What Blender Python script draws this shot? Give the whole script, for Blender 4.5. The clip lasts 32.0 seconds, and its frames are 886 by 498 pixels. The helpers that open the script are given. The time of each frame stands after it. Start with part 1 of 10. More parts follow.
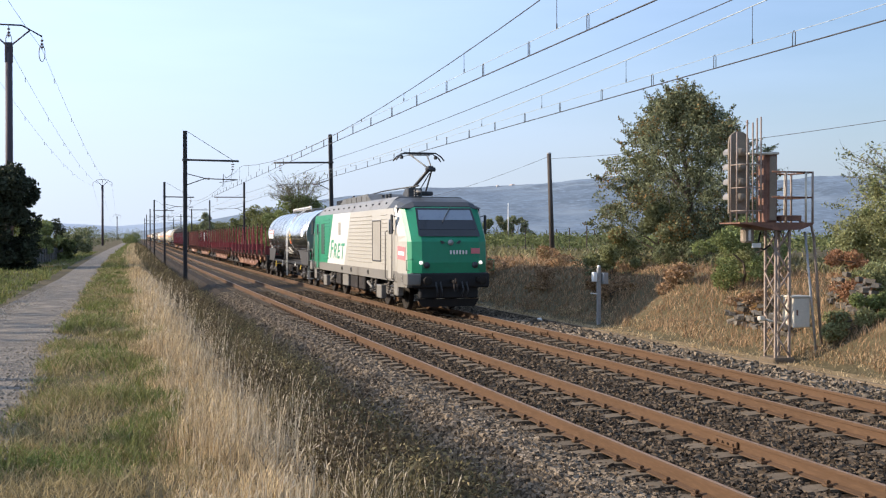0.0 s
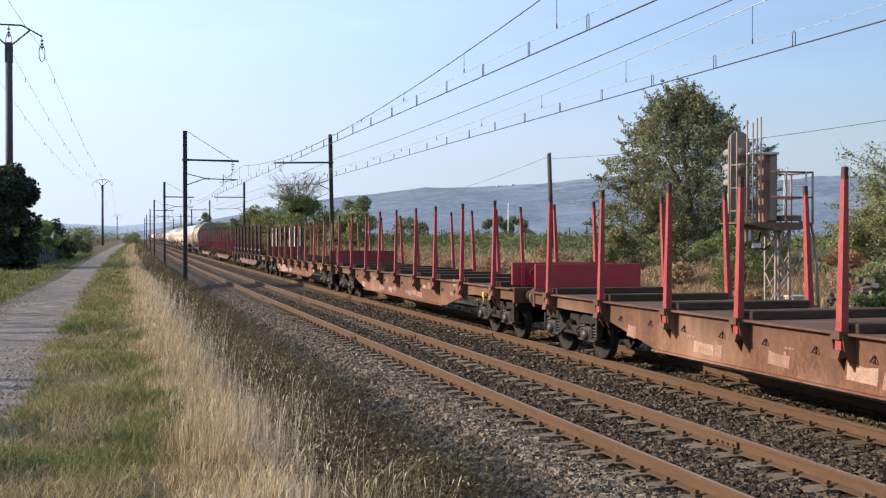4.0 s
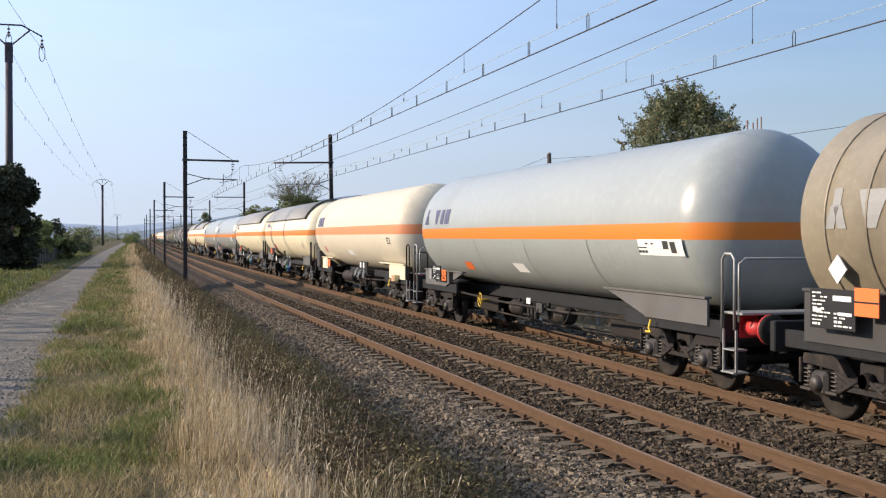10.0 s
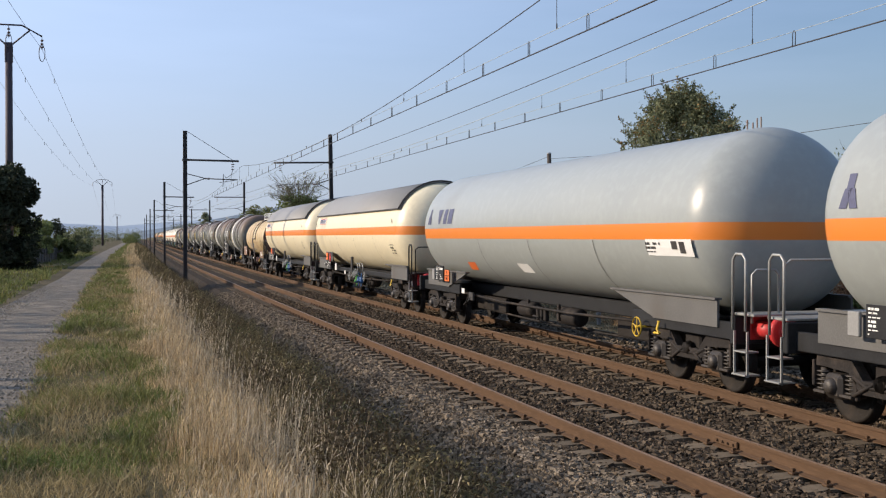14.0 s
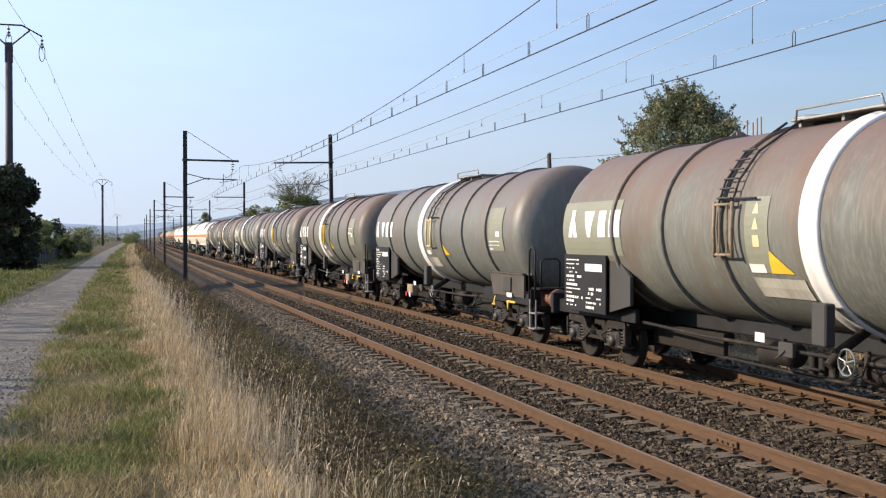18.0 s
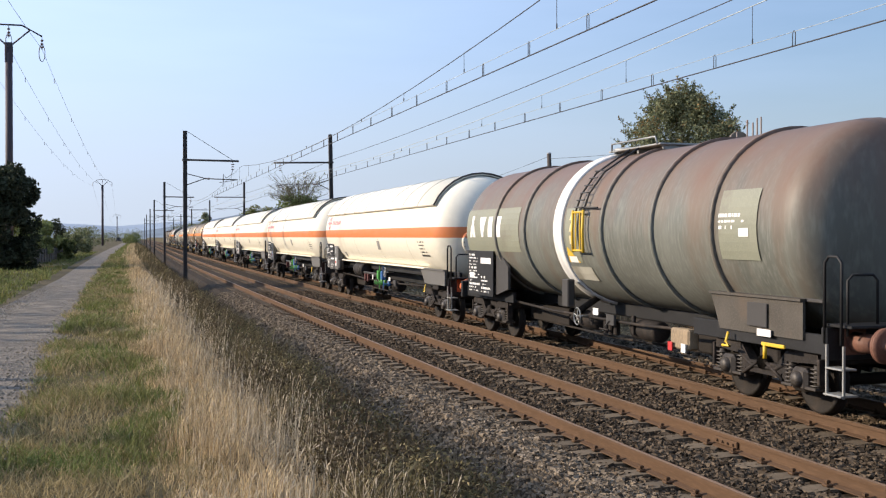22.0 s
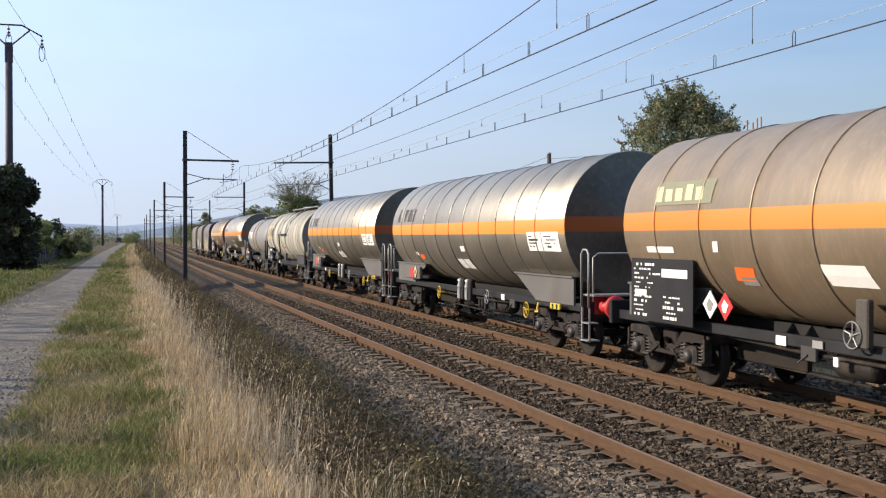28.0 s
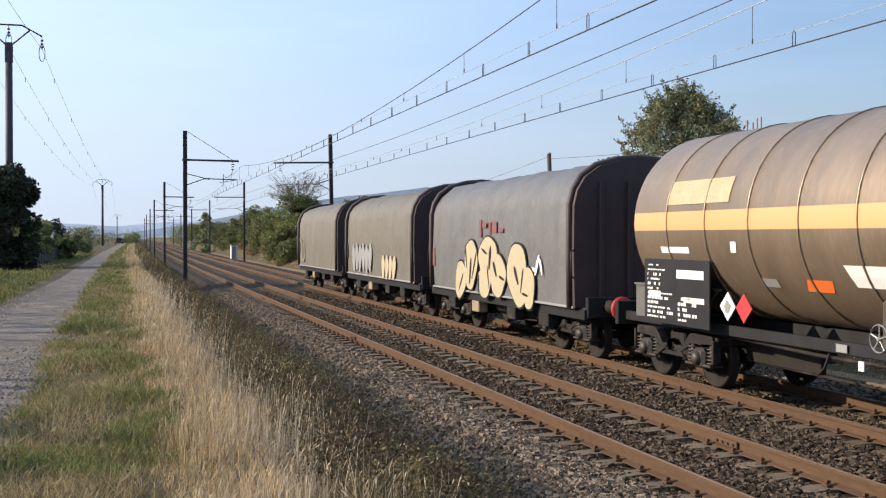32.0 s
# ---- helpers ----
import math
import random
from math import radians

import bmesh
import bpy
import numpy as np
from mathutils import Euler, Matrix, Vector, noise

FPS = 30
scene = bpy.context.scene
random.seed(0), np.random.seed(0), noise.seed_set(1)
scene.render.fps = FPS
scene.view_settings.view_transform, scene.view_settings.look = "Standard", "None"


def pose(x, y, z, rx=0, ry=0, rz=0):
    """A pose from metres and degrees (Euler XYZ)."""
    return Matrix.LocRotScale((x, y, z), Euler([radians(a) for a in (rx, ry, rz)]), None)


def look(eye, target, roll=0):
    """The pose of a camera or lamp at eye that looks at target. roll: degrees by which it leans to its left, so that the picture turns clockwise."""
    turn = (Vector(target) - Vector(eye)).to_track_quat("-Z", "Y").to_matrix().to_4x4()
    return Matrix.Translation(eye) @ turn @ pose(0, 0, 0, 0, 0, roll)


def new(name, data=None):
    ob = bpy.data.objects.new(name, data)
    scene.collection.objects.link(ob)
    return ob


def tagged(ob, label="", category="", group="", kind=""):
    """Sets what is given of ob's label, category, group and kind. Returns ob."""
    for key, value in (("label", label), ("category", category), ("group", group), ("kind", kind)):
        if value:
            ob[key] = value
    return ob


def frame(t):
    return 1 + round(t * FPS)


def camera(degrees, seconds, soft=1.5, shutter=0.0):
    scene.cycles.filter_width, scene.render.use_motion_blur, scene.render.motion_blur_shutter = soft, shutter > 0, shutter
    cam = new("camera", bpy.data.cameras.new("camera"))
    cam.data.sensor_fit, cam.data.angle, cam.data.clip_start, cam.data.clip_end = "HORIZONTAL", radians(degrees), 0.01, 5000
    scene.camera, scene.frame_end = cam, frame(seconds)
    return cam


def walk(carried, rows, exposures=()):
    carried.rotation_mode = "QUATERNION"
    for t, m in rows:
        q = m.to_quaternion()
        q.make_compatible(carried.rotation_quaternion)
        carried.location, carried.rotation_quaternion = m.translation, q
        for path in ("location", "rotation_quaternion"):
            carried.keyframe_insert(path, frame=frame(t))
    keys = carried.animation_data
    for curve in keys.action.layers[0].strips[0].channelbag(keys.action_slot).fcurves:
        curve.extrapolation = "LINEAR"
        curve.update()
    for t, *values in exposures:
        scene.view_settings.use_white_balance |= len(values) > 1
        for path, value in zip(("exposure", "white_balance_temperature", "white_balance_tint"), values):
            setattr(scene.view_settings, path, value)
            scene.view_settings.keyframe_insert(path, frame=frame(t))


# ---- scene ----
# The camera stands still on the verge, 1.7 m above the lane.
EYE = Vector((0.0, 0.0, 2.398))
YAW, PITCH = 0.28766, -0.01108
cam = camera(43.79, 32.0, soft=1.2, shutter=0.0)
AIM = EYE + Vector((math.sin(YAW) * math.cos(PITCH), math.cos(YAW) * math.cos(PITCH), math.sin(PITCH)))
walk(cam, [(0.0, look(EYE, AIM, 0.0)), (32.0, look(EYE, AIM, 0.0))],
     exposures=[(t, 0.66 + e, 6600, 12) for t, e in (
         (0.0, 0.0), (1.2, 0.0), (2.0, -0.2), (3.0, -0.08), (4.0, -0.02), (9.0, -0.04), (10.0, -0.22), (11.0, -0.48), (12.0, -0.68), (13.0, -0.73), (14.0, -0.52), (14.5, -0.5), (16.5, -0.42), (17.0, -0.33), (18.5, -0.12), (20.0, -0.13), (21.3, -0.17),
         (22.0, -0.22), (23.0, -0.78), (24.0, -0.92), (25.5, -0.97), (27.4, -0.24), (29.0, -0.19), (30.0, -0.23), (31.0, -0.21), (32.0, -0.15))])

# ---- light: a low sun from the field side, clear hazy sky ----
SUN_EL = radians(21.0)
SUN_TO = Vector((-0.93 * math.cos(SUN_EL), 0.368 * math.cos(SUN_EL), math.sin(SUN_EL)))
world = bpy.data.worlds.new("sky")
scene.world = world
world.use_nodes = True
wn = world.node_tree
sky = wn.nodes.new("ShaderNodeTexSky")
sky.sky_type, sky.sun_disc = "NISHITA", False
sky.sun_elevation = SUN_EL
sky.sun_rotation = math.atan2(SUN_TO.x, SUN_TO.y)
sky.altitude, sky.air_density, sky.dust_density, sky.ozone_density = 100, 1.0, 1.2, 2.9
bg = wn.nodes["Background"]
bg.inputs["Strength"].default_value = 0.122
haze = wn.nodes.new("ShaderNodeMix")  # thin even summer haze over the whole sky
haze.data_type = "RGBA"
haze.inputs[7].default_value = (4.65, 6.05, 8.6, 1)
where_ = wn.nodes.new("ShaderNodeTexCoord")
flat_ = wn.nodes.new("ShaderNodeMapping")
flat_.inputs["Scale"].default_value = (2.2, 2.2, 15.0)
wisps = wn.nodes.new("ShaderNodeTexNoise")  # faint high cirrus
wisps.inputs["Scale"].default_value, wisps.inputs["Detail"].default_value = 1.6, 6
wisp_range = wn.nodes.new("ShaderNodeMapRange")
for k_, v_ in enumerate((0.4, 0.75, 0.0, 0.1)):
    wisp_range.inputs[k_ + 1].default_value = v_
toward = wn.nodes.new("ShaderNodeVectorMath")  # the haze is whiter towards the sun's side
toward.operation = "DOT_PRODUCT"
toward.inputs[1].default_value = SUN_TO
glow = wn.nodes.new("ShaderNodeMapRange")
for k_, v_ in enumerate((-0.22, 0.52, 0.0, 0.82)):
    glow.inputs[k_ + 1].default_value = v_
both = wn.nodes.new("ShaderNodeMath")
both.operation, both.use_clamp = "ADD", True
wn.links.new(where_.outputs["Generated"], toward.inputs[0]), wn.links.new(toward.outputs["Value"], glow.inputs[0])
wn.links.new(glow.outputs[0], both.inputs[0]), wn.links.new(wisp_range.outputs[0], both.inputs[1])
wn.links.new(where_.outputs["Generated"], flat_.inputs[0]), wn.links.new(flat_.outputs[0], wisps.inputs["Vector"])
wn.links.new(wisps.outputs[0], wisp_range.inputs[0]), wn.links.new(both.outputs[0], haze.inputs[0])
cool = wn.nodes.new("ShaderNodeMix")  # slight violet cast of the dry summer air
cool.data_type, cool.blend_type = "RGBA", "MULTIPLY"
cool.inputs[0].default_value, cool.inputs[7].default_value = 1.0, (0.96, 0.97, 1.02, 1)
wn.links.new(sky.outputs[0], cool.inputs[6])
wn.links.new(cool.outputs[2], haze.inputs[6])
low = wn.nodes.new("ShaderNodeMix")  # whitish haze that thickens towards the horizon
low.data_type = "RGBA"
side_ = wn.nodes.new("ShaderNodeMix")  # that haze is brighter on the sun's side too
side_.data_type = "RGBA"
side_.inputs[6].default_value, side_.inputs[7].default_value = (2.65, 3.2, 4.05, 1), (4.5, 5.1, 5.85, 1)
wn.links.new(glow.outputs[0], side_.inputs[0]), wn.links.new(side_.outputs[2], low.inputs[7])
up = wn.nodes.new("ShaderNodeSeparateXYZ")
rise = wn.nodes.new("ShaderNodeMapRange")
rise.interpolation_type = "SMOOTHSTEP"
for k_, v_ in enumerate((0.0, 0.2, 0.8, 0.0)):
    rise.inputs[k_ + 1].default_value = v_
wn.links.new(where_.outputs["Generated"], up.inputs[0]), wn.links.new(up.outputs["Z"], rise.inputs[0])
wn.links.new(rise.outputs[0], low.inputs[0]), wn.links.new(haze.outputs[2], low.inputs[6])
wn.links.new(low.outputs[2], bg.inputs["Color"])
sun_data = bpy.data.lights.new("sun", "SUN")
sun_data.energy, sun_data.angle, sun_data.color = 4.9, radians(0.6), (1.0, 0.86, 0.68)
sun = new("sun", sun_data)
sun.matrix_world = look(SUN_TO * 50, (0, 0, 0))

# ---- the line of the railway ----
GAUGE, RAIL_A, TRACK_2 = 1.507, 5.59, 3.535
TC1, TC2 = RAIL_A + GAUGE / 2, RAIL_A + TRACK_2 + GAUGE / 2


def bend(y):
    """How far the line has swung to the right at y metres on; a slight curve, then straight."""
    if y <= 0:
        return 0.0
    return 0.49e-4 * y * y if y < 165 else 1.334 + 0.01617 * (y - 165)


def heading(y):
    return 0.0 if y <= 0 else math.atan(0.98e-4 * min(y, 165))
# ---- mesh helpers ----
class Shape:
    """Collects vertices and faces for one mesh."""

    def __init__(self):
        self.v, self.f, self.s = [], [], []

    def add(self, verts, faces, smooth=False):
        n = len(self.v)
        self.v.extend(tuple(p) for p in verts)
        self.f.extend(tuple(i + n for i in q) for q in faces)
        self.s.extend([smooth] * len(faces))
        return self

    def box(self, x, y, z, sx, sy, sz, b=0.0, m=None):
        """A box centred at x, y, z; b cuts its edges; m poses it."""
        hx, hy, hz = sx / 2, sy / 2, sz / 2
        if b <= 0:
            vs = [(i * hx, j * hy, k * hz) for i in (-1, 1) for j in (-1, 1) for k in (-1, 1)]
            fs = [(0, 1, 3, 2), (4, 6, 7, 5), (0, 4, 5, 1), (2, 3, 7, 6), (0, 2, 6, 4), (1, 5, 7, 3)]
        else:
            b = min(b, 0.45 * min(sx, sy, sz))
            vs, key = [], {}
            for i in (-1, 1):
                for j in (-1, 1):
                    for k in (-1, 1):
                        for a in range(3):
                            c = [i * (hx - b), j * (hy - b), k * (hz - b)]
                            c[a] = (i * hx, j * hy, k * hz)[a]
                            key[(i, j, k, a)] = len(vs)
                            vs.append(c)
            fs = []
            P = (-1, 1)
            for s in P:
                fs.append([key[(s, j, k, 0)] for j, k in ((-1, -1), (1, -1), (1, 1), (-1, 1))][::s])
                fs.append([key[(i, s, k, 1)] for i, k in ((-1, -1), (-1, 1), (1, 1), (1, -1))][::s])
                fs.append([key[(i, j, s, 2)] for i, j in ((-1, -1), (1, -1), (1, 1), (-1, 1))][::s])
            for s in P:
                for t in P:
                    w = s * t
                    fs.append([key[(s, t, -1, 0)], key[(s, t, -1, 1)], key[(s, t, 1, 1)], key[(s, t, 1, 0)]][::w])
                    fs.append([key[(s, -1, t, 2)], key[(s, -1, t, 0)], key[(s, 1, t, 0)], key[(s, 1, t, 2)]][::-w])
                    fs.append([key[(-1, s, t, 1)], key[(-1, s, t, 2)], key[(1, s, t, 2)], key[(1, s, t, 1)]][::-w])
                    for u in P:
                        fs.append([key[(s, t, u, 0)], key[(s, t, u, 1)], key[(s, t, u, 2)]][::s * t * u])
        if m is None:
            vs = [(x + c[0], y + c[1], z + c[2]) for c in vs]
        else:
            vs = [m @ Vector((x + c[0], y + c[1], z + c[2])) for c in vs]
        return self.add(vs, fs)

    def rod(self, p, q, r, n=8, r2=None, caps=True):
        """A round bar from p to q."""
        p, q = Vector(p), Vector(q)
        d = (q - p).normalized()
        a = d.orthogonal().normalized()
        c = d.cross(a)
        r2 = r if r2 is None else r2
        vs = []
        for o, rr in ((p, r), (q, r2)):
            vs += [o + rr * (math.cos(2 * math.pi * i / n) * a + math.sin(2 * math.pi * i / n) * c) for i in range(n)]
        self.add(vs, [(i, (i + 1) % n, n + (i + 1) % n, n + i) for i in range(n)], n > 5)
        if caps:
            m = len(self.v) - 2 * n
            self.f += [tuple(m + i for i in reversed(range(n))), tuple(m + n + i for i in range(n))]
            self.s += [False, False]
        return self

    def pipe(self, pts, r, n=6):
        """A bent tube through the points."""
        pts = [Vector(p) for p in pts]
        rings, prev = [], None
        for i, p in enumerate(pts):
            d = (pts[min(i + 1, len(pts) - 1)] - pts[max(i - 1, 0)]).normalized()
            a = d.orthogonal().normalized() if prev is None else (prev - prev.dot(d) * d).normalized()
            prev = a
            c = d.cross(a)
            rings.append([p + r * (math.cos(2 * math.pi * k / n) * a + math.sin(2 * math.pi * k / n) * c) for k in range(n)])
        vs = [v for g in rings for v in g]
        fs = [(i * n + k, i * n + (k + 1) % n, (i + 1) * n + (k + 1) % n, (i + 1) * n + k) for i in range(len(pts) - 1) for k in range(n)]
        self.add(vs, fs, True)
        m = len(self.v) - len(vs)
        self.f += [tuple(m + k for k in reversed(range(n))), tuple(m + len(vs) - n + k for k in range(n))]
        self.s += [False, False]
        return self

    def lathe(self, prof, axis="y", c=(0, 0, 0), n=32, a0=0.0, a1=360.0):
        """Turns a profile of (place along the axis, radius); angles from straight up for axis y, towards +x."""
        full = a1 - a0 >= 359.9
        m = n if full else n + 1
        vs = []
        for t, r in prof:
            for i in range(m):
                a = radians(a0 + (a1 - a0) * i / n)
                u, w = r * math.sin(a), r * math.cos(a)
                vs.append({"y": (c[0] + u, c[1] + t, c[2] + w), "x": (c[0] + t, c[1] + u, c[2] + w), "z": (c[0] + u, c[1] + w, c[2] + t)}[axis])
        fs = []
        for j in range(len(prof) - 1):
            for i in range(n):
                k = (i + 1) % m
                q = (j * m + i, j * m + k, (j + 1) * m + k, (j + 1) * m + i)
                fs.append(q if axis == "x" else q[::-1])
        return self.add(vs, fs, True)

    def slab(self, pts, axis, lo, hi):
        """A flat outline pushed along an axis from lo to hi; pts are the other two coordinates in order."""
        n = len(pts)
        put = {"x": lambda a, b, t: (t, a, b), "y": lambda a, b, t: (a, t, b), "z": lambda a, b, t: (a, b, t)}[axis]
        vs = [put(a, b, lo) for a, b in pts] + [put(a, b, hi) for a, b in pts]
        fs = [tuple(range(n)), tuple(reversed(range(n, 2 * n)))] + [(i, n + i, n + (i + 1) % n, (i + 1) % n) for i in range(n)]
        area = sum(pts[i][0] * pts[(i + 1) % n][1] - pts[(i + 1) % n][0] * pts[i][1] for i in range(n))
        if (area > 0) == (axis != "y"):
            fs = [f[::-1] for f in fs]
        return self.add(vs, fs)

    def mesh(self, name, mat):
        me = bpy.data.meshes.new(name)
        me.from_pydata(self.v, [], self.f)
        me.polygons.foreach_set("use_smooth", self.s)
        if mat:
            me.materials.append(mat)
        return me


def part(name, shape, mat, parent=None, label="", at=None):
    """Links a shape as one mesh object under its thing."""
    me = shape.mesh(name, mat) if isinstance(shape, Shape) else shape
    ob = new(name, me)
    if parent:
        ob.parent = parent
    if at is not None:
        ob.matrix_basis = at
    return tagged(ob, label)


def thing(name, label, category, group="", kind="", at=None):
    ob = tagged(new(name), label, category, group, kind)
    ob.empty_display_size = 0.2
    if at is not None:
        ob.matrix_basis = at
    return ob


def big_mesh(name, verts, faces, mat, smooth=False):
    """A large mesh from arrays; all faces have the same number of corners."""
    me = bpy.data.meshes.new(name)
    n, k = faces.shape
    me.vertices.add(len(verts)), me.loops.add(n * k), me.polygons.add(n)
    me.vertices.foreach_set("co", np.asarray(verts, dtype=np.float32).ravel())
    me.loops.foreach_set("vertex_index", faces.astype(np.int32).ravel())
    me.polygons.foreach_set("loop_start", np.arange(0, n * k, k, dtype=np.int32))
    me.polygons.foreach_set("use_smooth", np.full(n, smooth))
    me.update(calc_edges=True)
    me.materials.append(mat)
    return me


# ---- materials ----
def material(name, color, rough=0.6, metal=0.0, vary=0.25, scale=3.0, fine=40.0, dark=None, bump=0.15, dirt=None, dirt_amount=0.0,
             per_object=0.0, per_island=0.0, spec=0.5, coat=0.0, stretch=(1, 1, 1), bump_scale=None):
    """A surface with grain at two scales; dirt is a second colour in soft patches."""
    m = bpy.data.materials.new(name)
    m.use_nodes = True
    t = m.node_tree
    N, L = t.nodes, t.links
    p = N["Principled BSDF"]
    p.inputs["Roughness"].default_value, p.inputs["Metallic"].default_value = rough, metal
    p.inputs["Specular IOR Level"].default_value = spec
    p.inputs["Coat Weight"].default_value = coat
    co = N.new("ShaderNodeTexCoord")
    mp = N.new("ShaderNodeMapping")
    mp.inputs["Scale"].default_value = stretch
    L.new(co.outputs["Object"], mp.inputs[0])

    def tex(s, detail):
        q = N.new("ShaderNodeTexNoise")
        q.inputs["Scale"].default_value, q.inputs["Detail"].default_value, q.inputs["Roughness"].default_value = s, detail, 0.6
        L.new(mp.outputs[0], q.inputs["Vector"])
        return q

    big, small = tex(scale, 3), tex(fine, 2)
    dk = dark if dark else tuple(c * (1 - vary) for c in color)
    lt = tuple(min(1, c * (1 + vary)) for c in color)

    def mix(a, b, f, lo=0.3, hi=0.7):
        r = N.new("ShaderNodeMapRange")
        r.inputs[1].default_value, r.inputs[2].default_value = lo, hi
        L.new(f, r.inputs[0])
        x = N.new("ShaderNodeMix")
        x.data_type = "RGBA"
        L.new(r.outputs[0], x.inputs[0])
        for src, k in ((a, 6), (b, 7)):
            if isinstance(src, tuple):
                x.inputs[k].default_value = (*src, 1)
            else:
                L.new(src, x.inputs[k])
        return x.outputs[2]

    c1 = mix(dk, color, big.outputs[0])
    c2 = mix(c1, lt, small.outputs[0], 0.45, 0.85)
    if dirt:
        d = tex(scale * 0.45, 5)
        c2 = mix(c2, dirt, d.outputs[0], 0.75 - dirt_amount * 0.5, 0.9 - dirt_amount * 0.4)
    if per_object or per_island:
        if per_object:
            src = N.new("ShaderNodeObjectInfo").outputs["Random"]
        else:
            src = N.new("ShaderNodeNewGeometry").outputs["Random Per Island"]
        amount = per_object or per_island
        hs = N.new("ShaderNodeHueSaturation")
        r = N.new("ShaderNodeMapRange")
        r.inputs[3].default_value, r.inputs[4].default_value = 1 - amount, 1 + amount
        L.new(src, r.inputs[0]), L.new(r.outputs[0], hs.inputs["Value"]), L.new(c2, hs.inputs["Color"])
        c2 = hs.outputs[0]
    L.new(c2, p.inputs["Base Color"])
    if bump:
        b = N.new("ShaderNodeBump")
        b.inputs["Strength"].default_value, b.inputs["Distance"].default_value = bump, 0.02
        bs = small.outputs[0] if bump_scale is None else tex(bump_scale, 3).outputs[0]
        L.new(bs, b.inputs["Height"]), L.new(b.outputs[0], p.inputs["Normal"])
    rr = N.new("ShaderNodeMapRange")
    rr.inputs[3].default_value, rr.inputs[4].default_value = max(0, rough - 0.1), min(1, rough + 0.1)
    L.new(big.outputs[0], rr.inputs[0]), L.new(rr.outputs[0], p.inputs["Roughness"])
    return m


def leaf_material(name, color, dark, amount=0.35, through_light=0.25):
    """Foliage: a rough leaf that lets some light through, each leaf a little different."""
    m = material(name, color, 0.65, dark=dark, scale=1.2, fine=9, bump=0.0, per_island=amount, spec=0.12)
    t = m.node_tree
    p = t.nodes["Principled BSDF"]
    tr = t.nodes.new("ShaderNodeBsdfTranslucent")
    mx = t.nodes.new("ShaderNodeMixShader")
    mx.inputs[0].default_value = through_light
    src = p.inputs["Base Color"].links[0].from_socket
    t.links.new(src, tr.inputs[0])
    t.links.new(p.outputs[0], mx.inputs[1]), t.links.new(tr.outputs[0], mx.inputs[2])
    t.links.new(mx.outputs[0], t.nodes["Material Output"].inputs[0])
    return m


M_BALLAST = material("ballast_bed", (0.045, 0.034, 0.024), 0.9, spec=0.1, vary=0.5, scale=6, fine=28, bump=1.0)
M_STONE2 = material("rust_stained_ballast", (0.088, 0.066, 0.046), 0.9, vary=0.35, scale=9, fine=50, per_island=0.75, bump=0.3, spec=0.1)
M_STONE = material("ballast_stone", (0.17, 0.135, 0.098), 0.85, spec=0.1, vary=0.35, scale=9, fine=50, per_island=0.75, bump=0.3)
M_RAIL = material("rusty_rail", (0.1, 0.06, 0.036), 0.8, spec=0.12, vary=0.25, scale=5, fine=60, stretch=(1, 0.1, 1), bump=0.15)
M_RAILTOP = material("worn_rail_top", (0.22, 0.145, 0.095), 0.62, 0.0, spec=0.2, vary=0.2, stretch=(1, 0.05, 1))
M_SLEEPER = material("concrete_sleeper", (0.14, 0.108, 0.075), 0.9, spec=0.15, vary=0.3, per_object=0.2)
M_DRYEARTH = material("dry_earth", (0.24, 0.175, 0.095), 0.95, spec=0.1, vary=0.4, scale=1.2, fine=14, bump=0.8, dirt=(0.26, 0.2, 0.12), dirt_amount=0.4)
M_LANE = material("old_tarmac", (0.19, 0.168, 0.142), 0.92, spec=0.12, vary=0.45, scale=5, fine=70, bump=1.0, dirt=(0.27, 0.23, 0.185), dirt_amount=0.55)
M_BLACK = material("dark_chassis", (0.03, 0.026, 0.024), 0.7, spec=0.15, vary=0.4, scale=5, dirt=(0.09, 0.06, 0.04), dirt_amount=0.35, bump=0.2)
M_MAST = material("catenary_mast", (0.05, 0.045, 0.045), 0.7, vary=0.3, dirt=(0.1, 0.06, 0.04), dirt_amount=0.3)
M_WIRE = material("wire", (0.045, 0.04, 0.04), 0.6, 0.3)
M_WIRELIGHT = material("bright_wire", (0.5, 0.53, 0.5), 0.45, 0.6)
# ---- ground: one sheet, its height across the line ----
PROFILE = ((-900, 0.4), (-60, 0.55), (-4.2, 0.62), (-3.05, 0.68), (-2.9, 0.71), (-0.85, 0.71), (-0.7, 0.735), (1.0, 0.72), (1.4, 0.58), (2.2, 0.22), (3.5, -0.5),
           (3.8, -0.7), (13.0, -0.62), (13.25, -0.42), (14.4, -0.36), (15.2, 0.05), (16.6, 0.9), (18.0, 1.3), (24, 1.45), (60, 1.2), (200, 0.5), (1500, 0.0))
PX, PZ = np.array([a for a, _ in PROFILE]), np.array([b for _, b in PROFILE])


def ground_z(x, y):
    """Height of the ground at x, y."""
    z = float(np.interp(x - bend(y), PX, PZ))
    return z + (0.05 * noise.noise((x * 0.5, y * 0.5, 0)) if not (-2.95 < x - bend(y) < -0.8 or 3.6 < x - bend(y) < 14.2) else 0.0)


